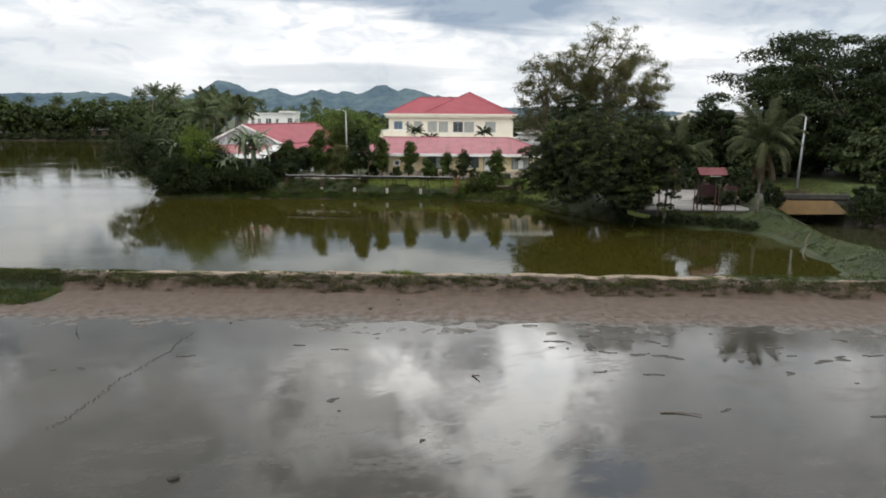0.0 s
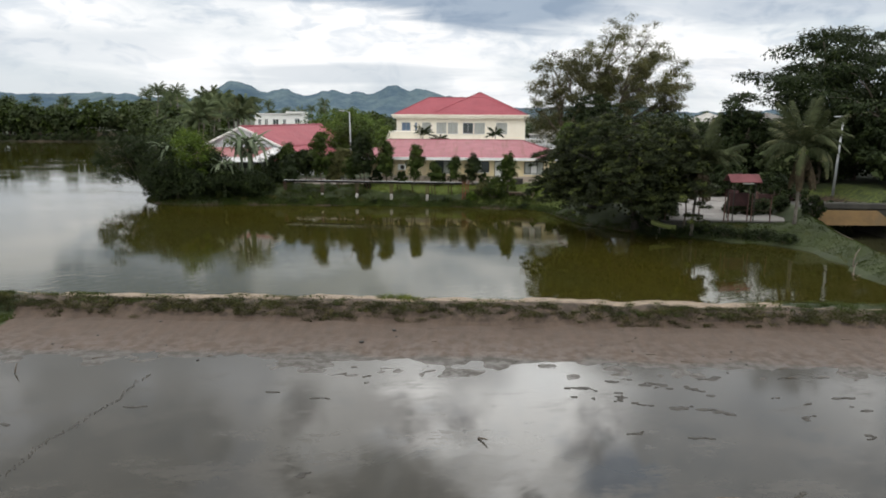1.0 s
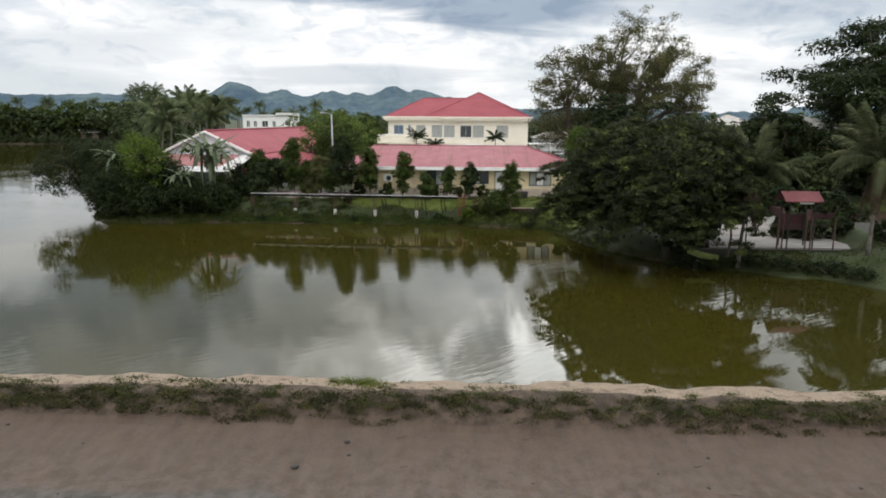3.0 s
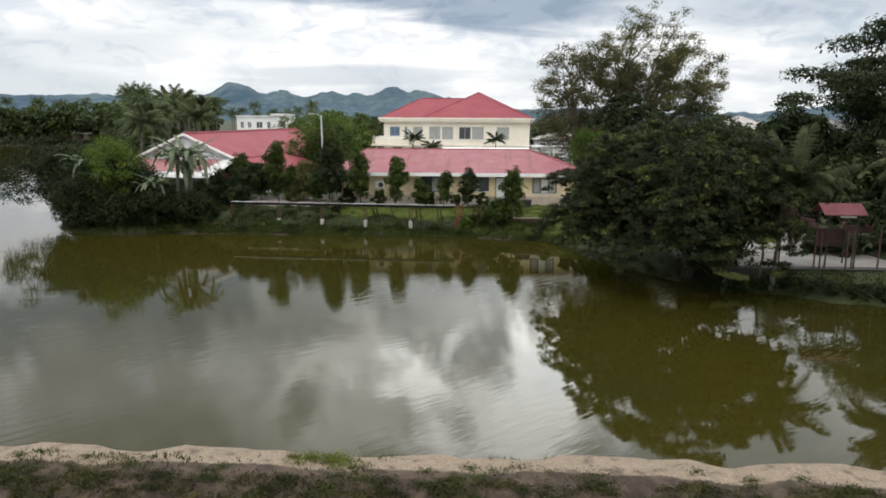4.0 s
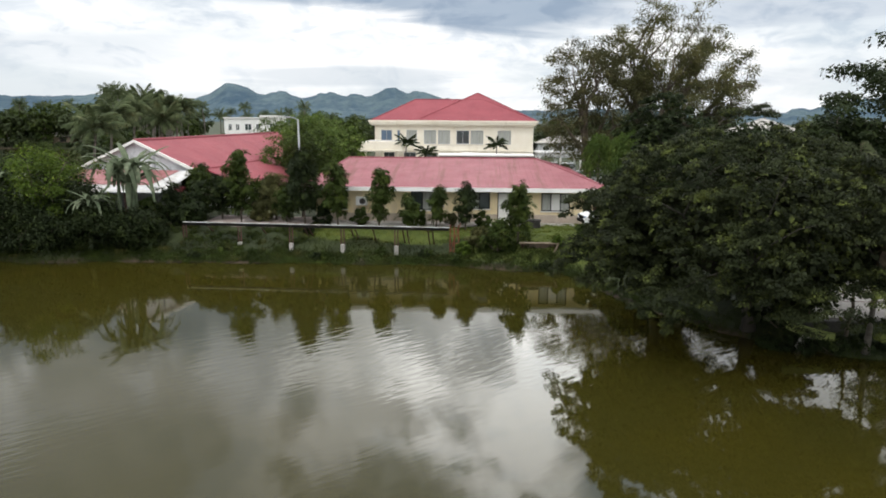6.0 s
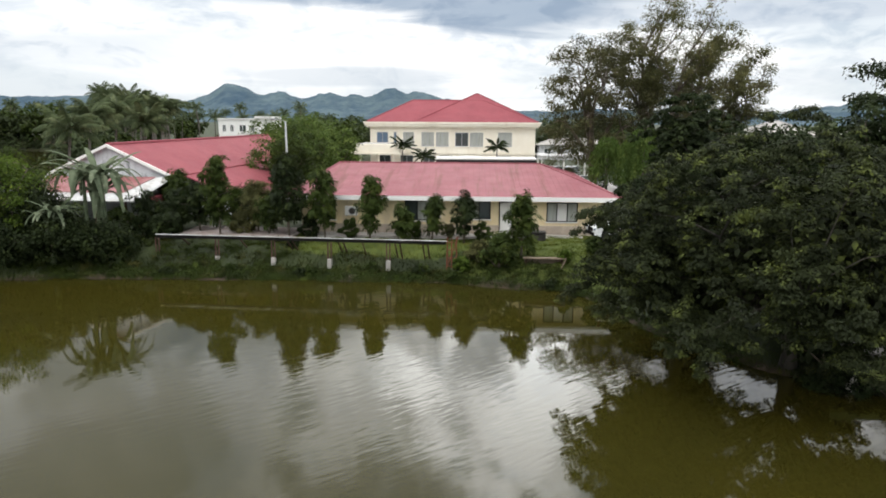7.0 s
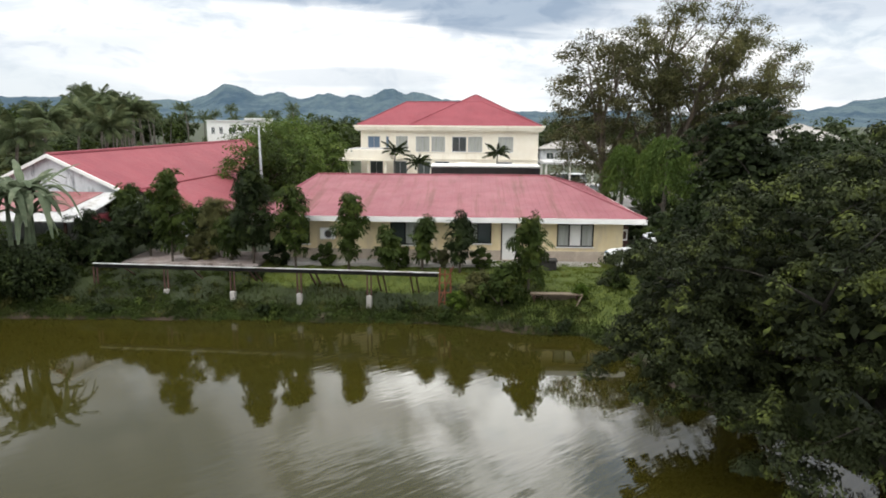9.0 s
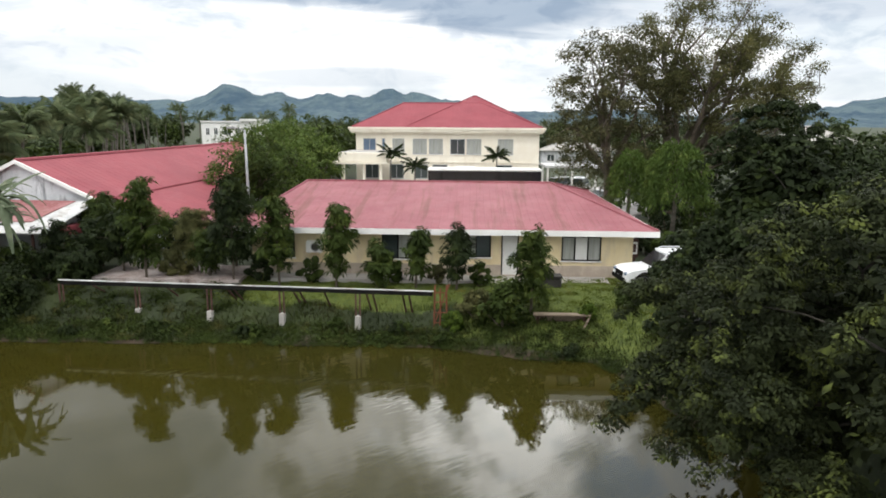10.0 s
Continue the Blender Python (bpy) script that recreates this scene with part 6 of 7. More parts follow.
for i, (x, y, top, spread, mat) in enumerate((
    (-14.7, 74.6, 7.6, 1.15, LEAF_MID), (-10.1, 74.4, 7.8, 1.25, LEAF_DARK), (-7.7, 74.2, 6.9, 1.05, LEAF_MID), (-4.8, 74.1, 6.5, 0.9, LEAF_MID), (-0.8, 74.2, 5.4, 0.6, LEAF_MID),
    (1.25, 73.9, 5.5, 0.8, LEAF_DARK), (4.75, 71.6, 5.7, 1.1, LEAF_MID), (-12.6, 76.0, 6.0, 1.2, LEAF_BIG), (-16.6, 76.0, 5.8, 1.3, LEAF_DARK), (-11.0, 77.5, 7.0, 1.4, LEAF_DARK), (-2.8, 74.4, 4.6, 0.75, LEAF_MID))):
    bank_tree(x, y, top, spread, "slim young leafy tree on the strip behind the rail", 100 + i, mat)
for i, (x, y, size, mat, tall) in enumerate((
    (3.4, 70.9, 1.25, LEAF_MID, 0.9), (2.2, 71.6, 0.85, LEAF_BIG, 0.8), (9.0, 71.2, 0.62, LEAF_MID, 0.9), (7.25, 71.0, 0.35, LEAF_BRIGHT, 1.1), (-18.6, 75.6, 1.3, LEAF_DARK, 0.9), (-20.0, 74.4, 1.1, LEAF_DARK, 0.8),
    (-6.2, 74.9, 0.65, LEAF_MID, 1.1), (-8.9, 74.9, 0.7, LEAF_DARK, 1.2), (-1.9, 75.0, 0.5, LEAF_MID, 1.2), (0.3, 75.0, 0.5, LEAF_OLIVE, 1.1), (2.4, 74.6, 0.55, LEAF_MID, 1.2), (-13.6, 75.4, 0.9, LEAF_BIG, 0.9),
    (11.0, 71.0, 1.0, LEAF_DARK, 0.7), (10.2, 68.4, 0.9, LEAF_DARK, 0.7), (26.6, 54.8, 1.0, LEAF_DARK, 0.85), (1.2, 71.2, 0.6, LEAF_BRIGHT, 0.8), (-9.6, 73.2, 0.42, LEAF_DARK, 0.8), (12.8, 74.5, 1.0, LEAF_DARK, 0.8))):
    shrub("bush", (x, y, at_ground(x, y)), "leafy green bush growing on the bank" if y < 72 else "dark green bush by the building wall", size, 14, 130, 0.16 + 0.06 * size, mat, 140 + i, tall, "bushes on the bank")

# the overgrown point with its bananas
for i, (x, y, h, s, mat, label) in enumerate((
    (-27.4, 72.4, 6.4, 3.3, LEAF_BRIGHT, "bright green bushy tree on the overgrown point"), (-30.3, 73.6, 5.7, 3.0, LEAF_DARK, "green bushy tree on the overgrown point"),
    (-33.6, 76.4, 5.5, 4.1, LEAF_DARK, "low olive tree reaching over the water"), (-25.6, 72.6, 3.8, 2.2, LEAF_DARK, "dark undergrowth thicket on the bank"), (-32.0, 80.5, 5.6, 3.2, LEAF_MID, "green bushy tree on the overgrown point"),
    (-28.5, 70.8, 3.2, 2.2, LEAF_DARK, "dark undergrowth thicket on the bank"), (-30.6, 71.4, 2.7, 1.8, LEAF_DARK, "dark undergrowth thicket on the bank"), (-23.4, 71.6, 2.0, 2.0, LEAF_DARK, "dark undergrowth thicket on the bank"), (-21.0, 72.0, 1.5, 1.7, LEAF_DARK, "dark undergrowth thicket on the bank"), (-26.2, 70.4, 1.6, 1.9, LEAF_DARK, "dark undergrowth thicket on the bank"))):
    z = at_ground(x, y)
    tree("bushy_tree", (x, y, z), label, h + 2.2 - z, s, 0.12, 1.0, 84 if i == 2 else 46, 0.95, 215, 0.19, mat, 170 + i, 1, flat=0.7, lean=(-1.2, 0) if i == 2 else (0, 0), low=0.16 if i == 2 else -0.05, group="bushy trees on the point", core=0.2)
banana((-22.0, 72.5, 1.8), "tall banana clump with arching torn leaves", 5, 5, 1.7)
banana((-24.6, 71.2, 1.3), "banana clump with drooping leaves near the water", 3, 6, 1.1)
banana((-28.9, 72.4, 2.0), "banana clump among the bushes", 3, 7, 1.45)

palm("coconut_palm", (17.4, 53.6, 1.2), "young coconut palm with upright and drooping fronds", 5.0, (0.5, 0.0), 20, 3.9, 201, 44, True, width=0.8, radius=0.11)
palm("coconut_palm", (24.3, 52.6, 1.8), "coconut palm with arching fronds beside the fence", 5.5, (0.2, 0.2), 28, 4.2, 202, 44, True, width=0.8, radius=0.12)

# woods: a few kinds, repeated with turns and sizes of their own
rng = random.Random(77)
kinds = [tree("woodland_tree", (-62, 150, 2.6), "rounded green tree in the far wood", 8.5, 4.6, 0.25, 2.5, 23, 1.95, 36, 1.15, m, 300 + i, 1, flat=0.7, low=0.05, group="woodland trees", twigs=False, core=0.2)
         for i, m in enumerate((LEAF_FAR, LEAF_MID, LEAF_FAR))]
kinds.append(tree("woodland_tree", (-20, 118, 2.6), "fresh green tree behind the hall", 8.0, 4.0, 0.25, 2.5, 60, 1.2, 110, 0.36, LEAF_FRESH, 303, 1, flat=0.7, low=0.05, group="woodland trees", core=0.2))
palms = [palm("woodland_palm", (-70, 160, 2.6), "tall coconut palm rising from the far wood", (9.6, 8.4, 7.0)[i], (0.8, 0.4), 18, 3.0, 320 + i, 11, mat=LEAF_FARPALM, group="far palms", width=0.7, radius=0.17, upright=18) for i in range(3)]


def far_shore(x, y):
    return float(side_of(np.array([float(x)]), np.array([float(y)]), NORTH_LAND)[0]) > 2.5


def plant(kind, x, y, scale):
    copy_thing(kind, pose(x, y, at_ground(x, y) - 0.1, 0, 0, rng.uniform(0, 360)) @ Matrix.Scale(scale, 4))


def hides_white_house(x, y):
    return y < 207 and any((x - ex) / (y - ey) > -0.42 and (x - ex) / (y - ey) < -0.235 for ex, ey in ((1.1, -1.3), (1.8, 41.0)))


def in_house(x, y):
    return (-34 < x < -13 and 70 < y < 119) or (-16 < x < 32 and 60 < y < 145) or (-70 < x < -49 and 207 < y < 228) or (34 < x < 68 and 60 < y < 108)


spots = []
for zone, n, palm_share in (((-100, -34, 118, 190), 105, 0.84), ((-125, -45, 190, 250), 60, 0.75), ((-200, -100, 238, 290), 75, 0.72), ((-48, -14, 122, 200), 34, 0.3),
                            ((-45, 40, 150, 230), 34, 0.15), ((25, 100, 112, 190), 50, 0.08), ((60, 100, 60, 108), 16, 0.05), ((-60, -34, 86, 118), 16, 0.5)):
    for _ in range(n):
        x, y = rng.uniform(zone[0], zone[1]), rng.uniform(zone[2], zone[3])
        if far_shore(x, y) and not in_house(x, y):
            spots.append((x, y, rng.random() < palm_share))
for x, y, is_palm in spots:
    if is_palm:
        plant(rng.choice(palms), x, y, rng.uniform(0.7, 1.0) * (1.25 if y > 200 else 0.92) * (0.4 if hides_white_house(x, y) or x > 22 else 1))
    else:
        plant(rng.choice(kinds[:3]), x, y, rng.uniform(0.7, 1.0) * (1.45 if x < -95 else 0.8 if x > 22 else 0.9) * (0.36 if hides_white_house(x, y) else 1))
for x, y, s in ((-15.5, 104, 0.85), (-19.5, 121, 1.0), (-15.5, 114, 0.9), (-17, 98, 0.8), (-21, 128, 1.05), (-25, 124, 1.0)):
    plant(kinds[3], x, y, s)
kinds.pop()
EDGE = [(-230, 236), (-175, 237), (-150, 238), (-114, 240), (-94, 208), (-74, 170), (-56, 132), (-42, 111), (-37, 94)]
for (x0, y0), (x1, y1) in zip(EDGE, EDGE[1:]):       # the wood's dense edge along the far shore
    n = int(math.hypot(x1 - x0, y1 - y0) / 4.6) + 1
    for i in range(n):
        x, y = x0 + (x1 - x0) * i / n + rng.uniform(-1, 2), y0 + (y1 - y0) * i / n + rng.uniform(0, 4)
        if far_shore(x, y):
            plant(kinds[i % 3], x, y, rng.uniform(0.5, 0.8) * (1.9 if x < -95 else 1))
            if i % 2 == 0:
                plant(palms[i % 2], x + 3, y + 7, rng.uniform(0.8, 1.05) * (1.25 if y > 200 else 0.9))
for x, y, s in ((27, 88, 0.8), (33, 92, 0.85), (29, 97, 0.8), (36, 84, 0.5), (42, 82, 0.55), (34, 79, 0.5), (44, 72, 0.7), (49, 68, 0.8), (27.5, 79, 0.5)):
    plant(kinds[0], x, y, s)
plant(kinds[0], -64, 152, 0.9)
for x, y, k in ((-106.9, 220, 1.6), (-97, 224, 1.4), (-113, 243, 1.45), (-62, 150, 1.2), (-57, 152, 1.08), (-52, 146, 1.02), (-66, 156, 1.1), (-72, 162, 1.15), (-84, 186, 1.4)):
    if far_shore(x, y):              # the tallest palms, over the line of the wood
        plant(palms[0], x, y, k)

for x, y, h in ((-7.4, 120.5, 4.2), (-4.6, 120.8, 2.8), (4.9, 121.0, 4.0)):
    palm("garden_palm", (x, y, 2.55), "small dark palm before the cream building", h, (0.1, 0.0), 18, 2.4, 340 + int(x), 18, mat=LEAF_DARK, group="garden palms", width=0.4, radius=0.1)
for i, (x, y, top, spread, mat) in enumerate((
    (-20.4, 76.6, 5.0, 1.4, LEAF_DARK), (-18.4, 77.2, 5.4, 1.5, LEAF_DARK), (-16.0, 78.0, 5.6, 1.4, LEAF_BIG), (-13.8, 77.8, 5.4, 1.3, LEAF_DARK), (-9.2, 77.4, 5.2, 1.2, LEAF_DARK),
    (-21.6, 74.6, 4.2, 1.2, LEAF_MID), (-11.6, 75.2, 5.0, 1.0, LEAF_MID), (-19.6, 79.6, 6.4, 1.4, LEAF_MID), (-20.6, 80.2, 5.4, 1.3, LEAF_DARK), (-18.2, 74.0, 3.9, 1.0, LEAF_DARK))):
    bank_tree(x, y, top, spread, "dark leafy shrub tree before the red hall", 400 + i, mat, name="tall_shrub", low=0.26 if x > -18.5 else 0.05)
for i in range(15):
    x = rng.uniform(-20.5, 8.0)
    y = float(np.interp(x, [-27, -21, -8, 0, 4, 7.2], [68.6, 70.1, 70.4, 70.4, 69.2, 68.3])) + rng.uniform(0.1, 1.1)
    shrub("weed_clump", (x, y, at_ground(x, y)), "rank green weeds on the bank by the water", rng.uniform(0.28, 0.62), 10, 80, 0.14, (LEAF_MID, LEAF_DARK, LEAF_MID)[i % 3], 500 + i, rng.uniform(0.4, 0.8), "weeds on the bank")

for i, (x, y, h) in enumerate(((-34.5, 91, 6.6), (-36.5, 98, 7.6), (-33.0, 102, 7.0), (-38, 106, 8.0), (-35.5, 112, 8.4), (-41, 116, 9.0), (-46, 124, 9.5))):
    palm("coconut_palm", (x, y, at_ground(x, y)), "full coconut palm behind the overgrown point", h, (0.5, 0.2), 24, 3.8, 360 + i, 24, mat=LEAF_FARPALM, group="palms behind the point", width=0.85)
for i in range(9):
    x = 14.2 + i * 1.12
    y = float(np.interp(x, [14.4, 18.5, 22, 24], [54.2, 52.9, 51.2, 49])) + 0.75 + rng.uniform(-0.2, 0.4)
    shrub("bush", (x, y, at_ground(x, y)), "low dark bush on the pond's edge", rng.uniform(0.75, 1.0), 12, 110, 0.14, LEAF_DARK, 540 + i, 0.38, "bushes on the bank")

shrub("bush", (12.4, 71.6, at_ground(12.4, 71.6)), "big dark bush beside the parked pickup", 1.75, 22, 190, 0.24, LEAF_DARK, 560, 0.85, "bushes on the bank")
for _ in range(44):                      # the far woods, out to the plain
    x, y = rng.uniform(-190, 130), rng.uniform(250, 420)
    plant(rng.choice(kinds), x, y, rng.uniform(0.9, 1.2))
low_bush = shrub("shore_bush", (-150, 234.6, 1.2), "dark scrub along the far shore", 1.9, 9, 60, 0.5, LEAF_FAR, 570, 0.6, "scrub on the far shore")
RIM = [(-230, 231.5), (-150, 233), (-114, 236), (-98, 206), (-78, 168), (-45, 106), (-37, 86)]
for (x0, y0), (x1, y1) in zip(RIM, RIM[1:]):
    n = int(math.hypot(x1 - x0, y1 - y0) / 3.2)
    for i in range(n):
        x, y = x0 + (x1 - x0) * (i + rng.random() * 0.5) / n, y0 + (y1 - y0) * i / n
        nx_, ny_ = -(y1 - y0), x1 - x0
        k = 1.1 / math.hypot(nx_, ny_)
        x, y = x + nx_ * k, y + ny_ * k
        if far_shore(x + nx_ * k * 2, y + ny_ * k * 2):
            copy_thing(low_bush, pose(x, y, max(0.5, at_ground(x, y)) - 0.1, 0, 0, rng.uniform(0, 360)) @ Matrix.Scale(rng.uniform(0.7, 1.2), 4))

for i, (x, y, size) in enumerate(((27.4, 65.8, 1.4), (29.4, 66.4, 1.5), (31.6, 66.0, 1.2), (33.6, 64.6, 0.9), (36.2, 64.4, 0.9), (39.4, 64.8, 1.0), (42.6, 64.6, 1.0), (30.4, 70.5, 1.8), (26.6, 71.0, 1.8), (16.0, 63.4, 1.2), (17.4, 66.0, 1.5), (22.6, 80.5, 1.8), (27.2, 62.6, 1.4), (29.2, 62.9, 1.5), (31.4, 62.5, 1.6), (33.6, 62.8, 1.6), (35.8, 62.5, 1.6), (38.2, 62.8, 1.3), (40.6, 62.6, 1.2))):
    shrub("hedge_bush", (x, y, at_ground(x, y)), "dark green hedge bush behind the road", size, 14, 100, 0.28, LEAF_DARK, 600 + i, 0.8, "hedge behind the road")
for i, (x, y, size) in enumerate(((12.8, 69.6, 1.3), (13.6, 73.4, 1.5), (11.4, 66.4, 1.1), (14.2, 77.0, 1.6), (12.6, 64.0, 1.4))):
    shrub("bush", (x, y, at_ground(x, y)), "dark bush under the trees by the water", size, 16, 130, 0.24, LEAF_DARK, 640 + i, 0.85, "bushes on the bank")
for i, (x, y, size) in enumerate(((22.4, 59.6, 0.8), (23.6, 59.2, 0.9), (24.8, 59.6, 0.9), (25.9, 58.8, 0.8), (23.0, 61.2, 0.9), (24.4, 61.4, 1.0))):
    shrub("bush", (x, y, at_ground(x, y)), "dark hedge bush behind the kiosk", size, 16, 110, 0.2, LEAF_DARK, 760 + i, 0.8, "bushes behind the kiosk")
for i, (x, y, size) in enumerate(((34.4, 56.2, 1.5), (36.0, 56.8, 1.7), (37.8, 57.2, 1.8), (39.6, 57.4, 1.8), (36.6, 54.8, 1.3), (38.8, 55.0, 1.5), (41.4, 56.6, 1.8), (43.4, 55.6, 1.7), (34.2, 59.0, 1.5), (45.6, 56.0, 1.9), (40.6, 53.4, 1.4), (43.6, 52.6, 1.5))):
    shrub("bush", (x, y, max(0.5, at_ground(x, y))), "dark overgrown bush beside the bridge", size, 16, 110, 0.24, LEAF_DARK, 720 + i, 0.85, "bushes by the bridge")
for i in range(6):
    shrub("bush", (28.0 + i * 1.05, 57.25, 2.5), "low dark growth on the bridge deck", 0.42, 9, 70, 0.14, LEAF_DARK, 740 + i, 0.6, "growth on the bridge")
for i, (x, y, size) in enumerate(((16.6, 92, 1.6), (18.6, 90, 1.7), (19.4, 95, 1.9), (22.0, 93, 1.8), (13.4, 97, 1.0), (17.4, 99, 1.5), (24.5, 97, 1.9), (15.6, 107.5, 1.2), (12.6, 112, 0.9), (19.6, 108, 1.8), (23.5, 104, 2.0), (13.8, 80.5, 1.1), (12.9, 83.0, 0.9), (16.9, 82.0, 1.4), (19.0, 85.0, 1.6))):
    shrub("bush", (x, y, at_ground(x, y)), "dark bush in the yard behind the offices", size, 16, 110, 0.26, (LEAF_DARK, LEAF_MID)[i % 2], 680 + i, 0.9, "bushes in the yard")
for k in range(12):                      # scrub hiding the shore behind the point
    copy_thing(low_bush, pose(-36.2 - 7.5 * k / 11 + rng.uniform(-0.2, 0.5), 86.2 + 19.5 * k / 11, 0.7, 0, 0, rng.uniform(0, 360)) @ Matrix.Scale(rng.uniform(0.95, 1.35), 4))
for i, (x, y, size) in enumerate(((15.3, 56.4, 1.4), (16.4, 58.4, 1.4), (17.2, 60.8, 1.5), (17.6, 63.8, 1.3), (19.4, 67.4, 1.2), (21.6, 67.6, 1.3), (23.6, 67.4, 1.2), (25.6, 67.0, 1.3))):
    shrub("bush", (x, y, at_ground(x, y)), "dark bush at the road's edge under the tree", size, 16, 120, 0.24, LEAF_DARK, 660 + i, 0.85, "bushes on the bank")

# ---- grass ----
def blades(name, label, xy, height, width, mat, seed, category="grass", tuft=1):
    """Tufted blades rooted on the ground at the given places."""
    r = np.random.RandomState(seed)
    xy = np.repeat(xy, tuft, axis=0)
    n = len(xy)
    a = r.rand(n) * 2 * np.pi
    xy = xy + (np.column_stack([np.cos(a), np.sin(a)]) * height * 0.35 if tuft > 1 else 0)
    z = land_height(xy[:, 0], xy[:, 1]) - 0.03
    root = np.column_stack([xy, z])
    h = height * (0.5 + r.rand(n))[:, None]
    side = np.column_stack([-np.sin(a), np.cos(a), np.zeros(n)]) * width
    lean = np.column_stack([np.cos(a), np.sin(a), np.zeros(n)]) * h * (0.2 + 0.6 * r.rand(n))[:, None]
    up = np.array([0, 0, 1.0])
    v = np.stack([root - side, root + side, root + up * h * 0.95 + lean], 1)
    return tagged(link_mesh(name, v.reshape(-1, 3), np.arange(n * 3).reshape(-1, 3), mat), label, category, kind="stuff")


def scatter(x0, x1, y0, y1, n, seed, keep):
    r = np.random.RandomState(seed)
    p = np.column_stack([r.uniform(x0, x1, n), r.uniform(y0, y1, n)])
    return p[keep(p[:, 0], p[:, 1], r.rand(n))]


def shore(x, y):
    return side_of(x, y, NORTH_LAND)


blades("bank_grass", "rough dark green grass along the water's edge", scatter(-45, 12, 66, 76, 150000, 1, lambda x, y, r: (shore(x, y) > -0.15) & (shore(x, y) < np.where((x < 1.5) & (x > -20), 2.3, 3.2)) & (r < np.interp(shore(x, y), [0, 0.9, 2, 3.4], [1, 0.75, 0.45, 0.15]) * (0.3 + 0.7 * field(x, y, 1.2, 21)))), 0.26, 0.02, BLADE, 2)
blades("bank_grass", "dry yellowing weeds on the bank slope", scatter(-20, 10, 68, 74, 26000, 3, lambda x, y, r: (shore(x, y) > 0.5) & (shore(x, y) < 2.4) & (field(x, y, 1.5, 22) > 0.64)), 0.22, 0.016, BLADE_DRY, 4)
blades("lawn_grass", "short bright lawn before the offices", scatter(-11, 14, 68.5, 76, 95000, 5, lambda x, y, r: (shore(x, y) > 2.15) | ((x > 2) & (x < 11.5) & (shore(x, y) > 0.7) & (r < 0.6))), 0.075, 0.024, LAWN, 6)
blades("corner_grass", "short green grass on the bank beside the creek", scatter(20.5, 28, 34, 56, 60000, 9, lambda x, y, r: (shore(x, y) > 0.3) & (side_of(x, y, CREEK_BED) < -0.4)), 0.08, 0.02, BLADE, 10)
blades("corner_grass", "green grass on the bank beside the creek", scatter(12, 21.5, 34, 58, 70000, 7, lambda x, y, r: (shore(x, y) > -0.1) & (shore(x, y) < 5) & (side_of(x, y, CREEK_BED) < -0.5)), 0.12, 0.018, BLADE, 8)
blades("dike_grass", "fresh green grass on the dike", scatter(-32, 24, 32.6, 34.9, 50000, 11, lambda x, y, r: r < np.clip((field(x, y, 0.9, 25) * 0.5 + field(x, y, 3.4, 26) * 0.6 - np.where(x > 15, 0.40, 0.68) - np.where(y > 34.2, 0.12, 0)) * 0.9, 0, 1)), 0.11, 0.02, BLADE, 12, tuft=4)
blades("dike_grass", "thick green grass at the dike's foot", scatter(-30, -18, 29.8, 34, 30000, 13, lambda x, y, r: x < -19.3 + 2.2 * (field(x, y, 1.5, 27) - 0.5) - np.abs(y - 31.8) * 0.4), 0.16, 0.014, BLADE, 14)


# ---- matted growth and litter on the dike and the mud ----
def mats(name, label, count, x0, x1, y0, y1, size, high, mat, seed, per=130, leaf=0.075):
    r = np.random.RandomState(seed)
    x, y = r.uniform(x0, x1, count), r.uniform(y0, y1, count)
    z = land_height(x, y) + high * 0.2
    q = size * (0.6 + 0.8 * r.rand(count))
    ob = leaf_cloud(name, np.column_stack([x, y, z]), np.column_stack([q, q * 0.55, np.full(count, high)]), per, leaf, mat, None, seed, core=0.0, narrow=0.3)
    return tagged(ob, label, "grass", kind="stuff")


mats("dike_growth", "matted olive growth on the dike's steep face", 680, -32, 23, 32.35, 33.25, 0.45, 0.12, BLADE_DRY, 61, 75, 0.10)
mats("dike_growth", "fresh green mats along the dike's edge", 130, -32, 14, 32.6, 33.7, 0.55, 0.12, BLADE, 62)
mats("bank_weeds", "low rank weeds tangled along the pond's edge", 420, -30, 8, 70.0, 71.6, 0.5, 0.22, BLADE, 65, 70, 0.16)
mats("dike_growth", "thick fresh grass mat on the dike's top", 14, -2.9, -0.9, 33.7, 34.2, 0.45, 0.20, LAWN, 63)
mats("dike_growth", "thick fresh grass mat on the dike's top", 10, -21, 12, 33.6, 34.3, 0.35, 0.14, BLADE, 67)
mats("dike_growth", "green grass covering the dike's end", 60, 14, 24, 33.2, 34.8, 0.5, 0.12, BLADE, 64)

mats("bank_weeds", "dark tangled weeds under the rail", 230, -29, -9, 71.2, 74.2, 0.5, 0.26, BLADE, 66, 70, 0.17)


edge_xy = scatter(-24, 13, 52, 73, 9000, 71, lambda x, y, r: (shore(x, y) > -0.25) & (shore(x, y) < 0.9) & (r < 0.55))
edge_q = 0.22 + 0.3 * np.random.RandomState(72).rand(len(edge_xy))
tagged(leaf_cloud("bank_weeds", np.column_stack([edge_xy, np.maximum(land_height(edge_xy[:, 0], edge_xy[:, 1]), 0.6) + 0.05]), np.column_stack([edge_q, edge_q, edge_q * 0.6]), 45, 0.17, LEAF_MID, None, 73, core=0.0, narrow=0.22), "green weeds overhanging the water's edge", "grass", kind="stuff")


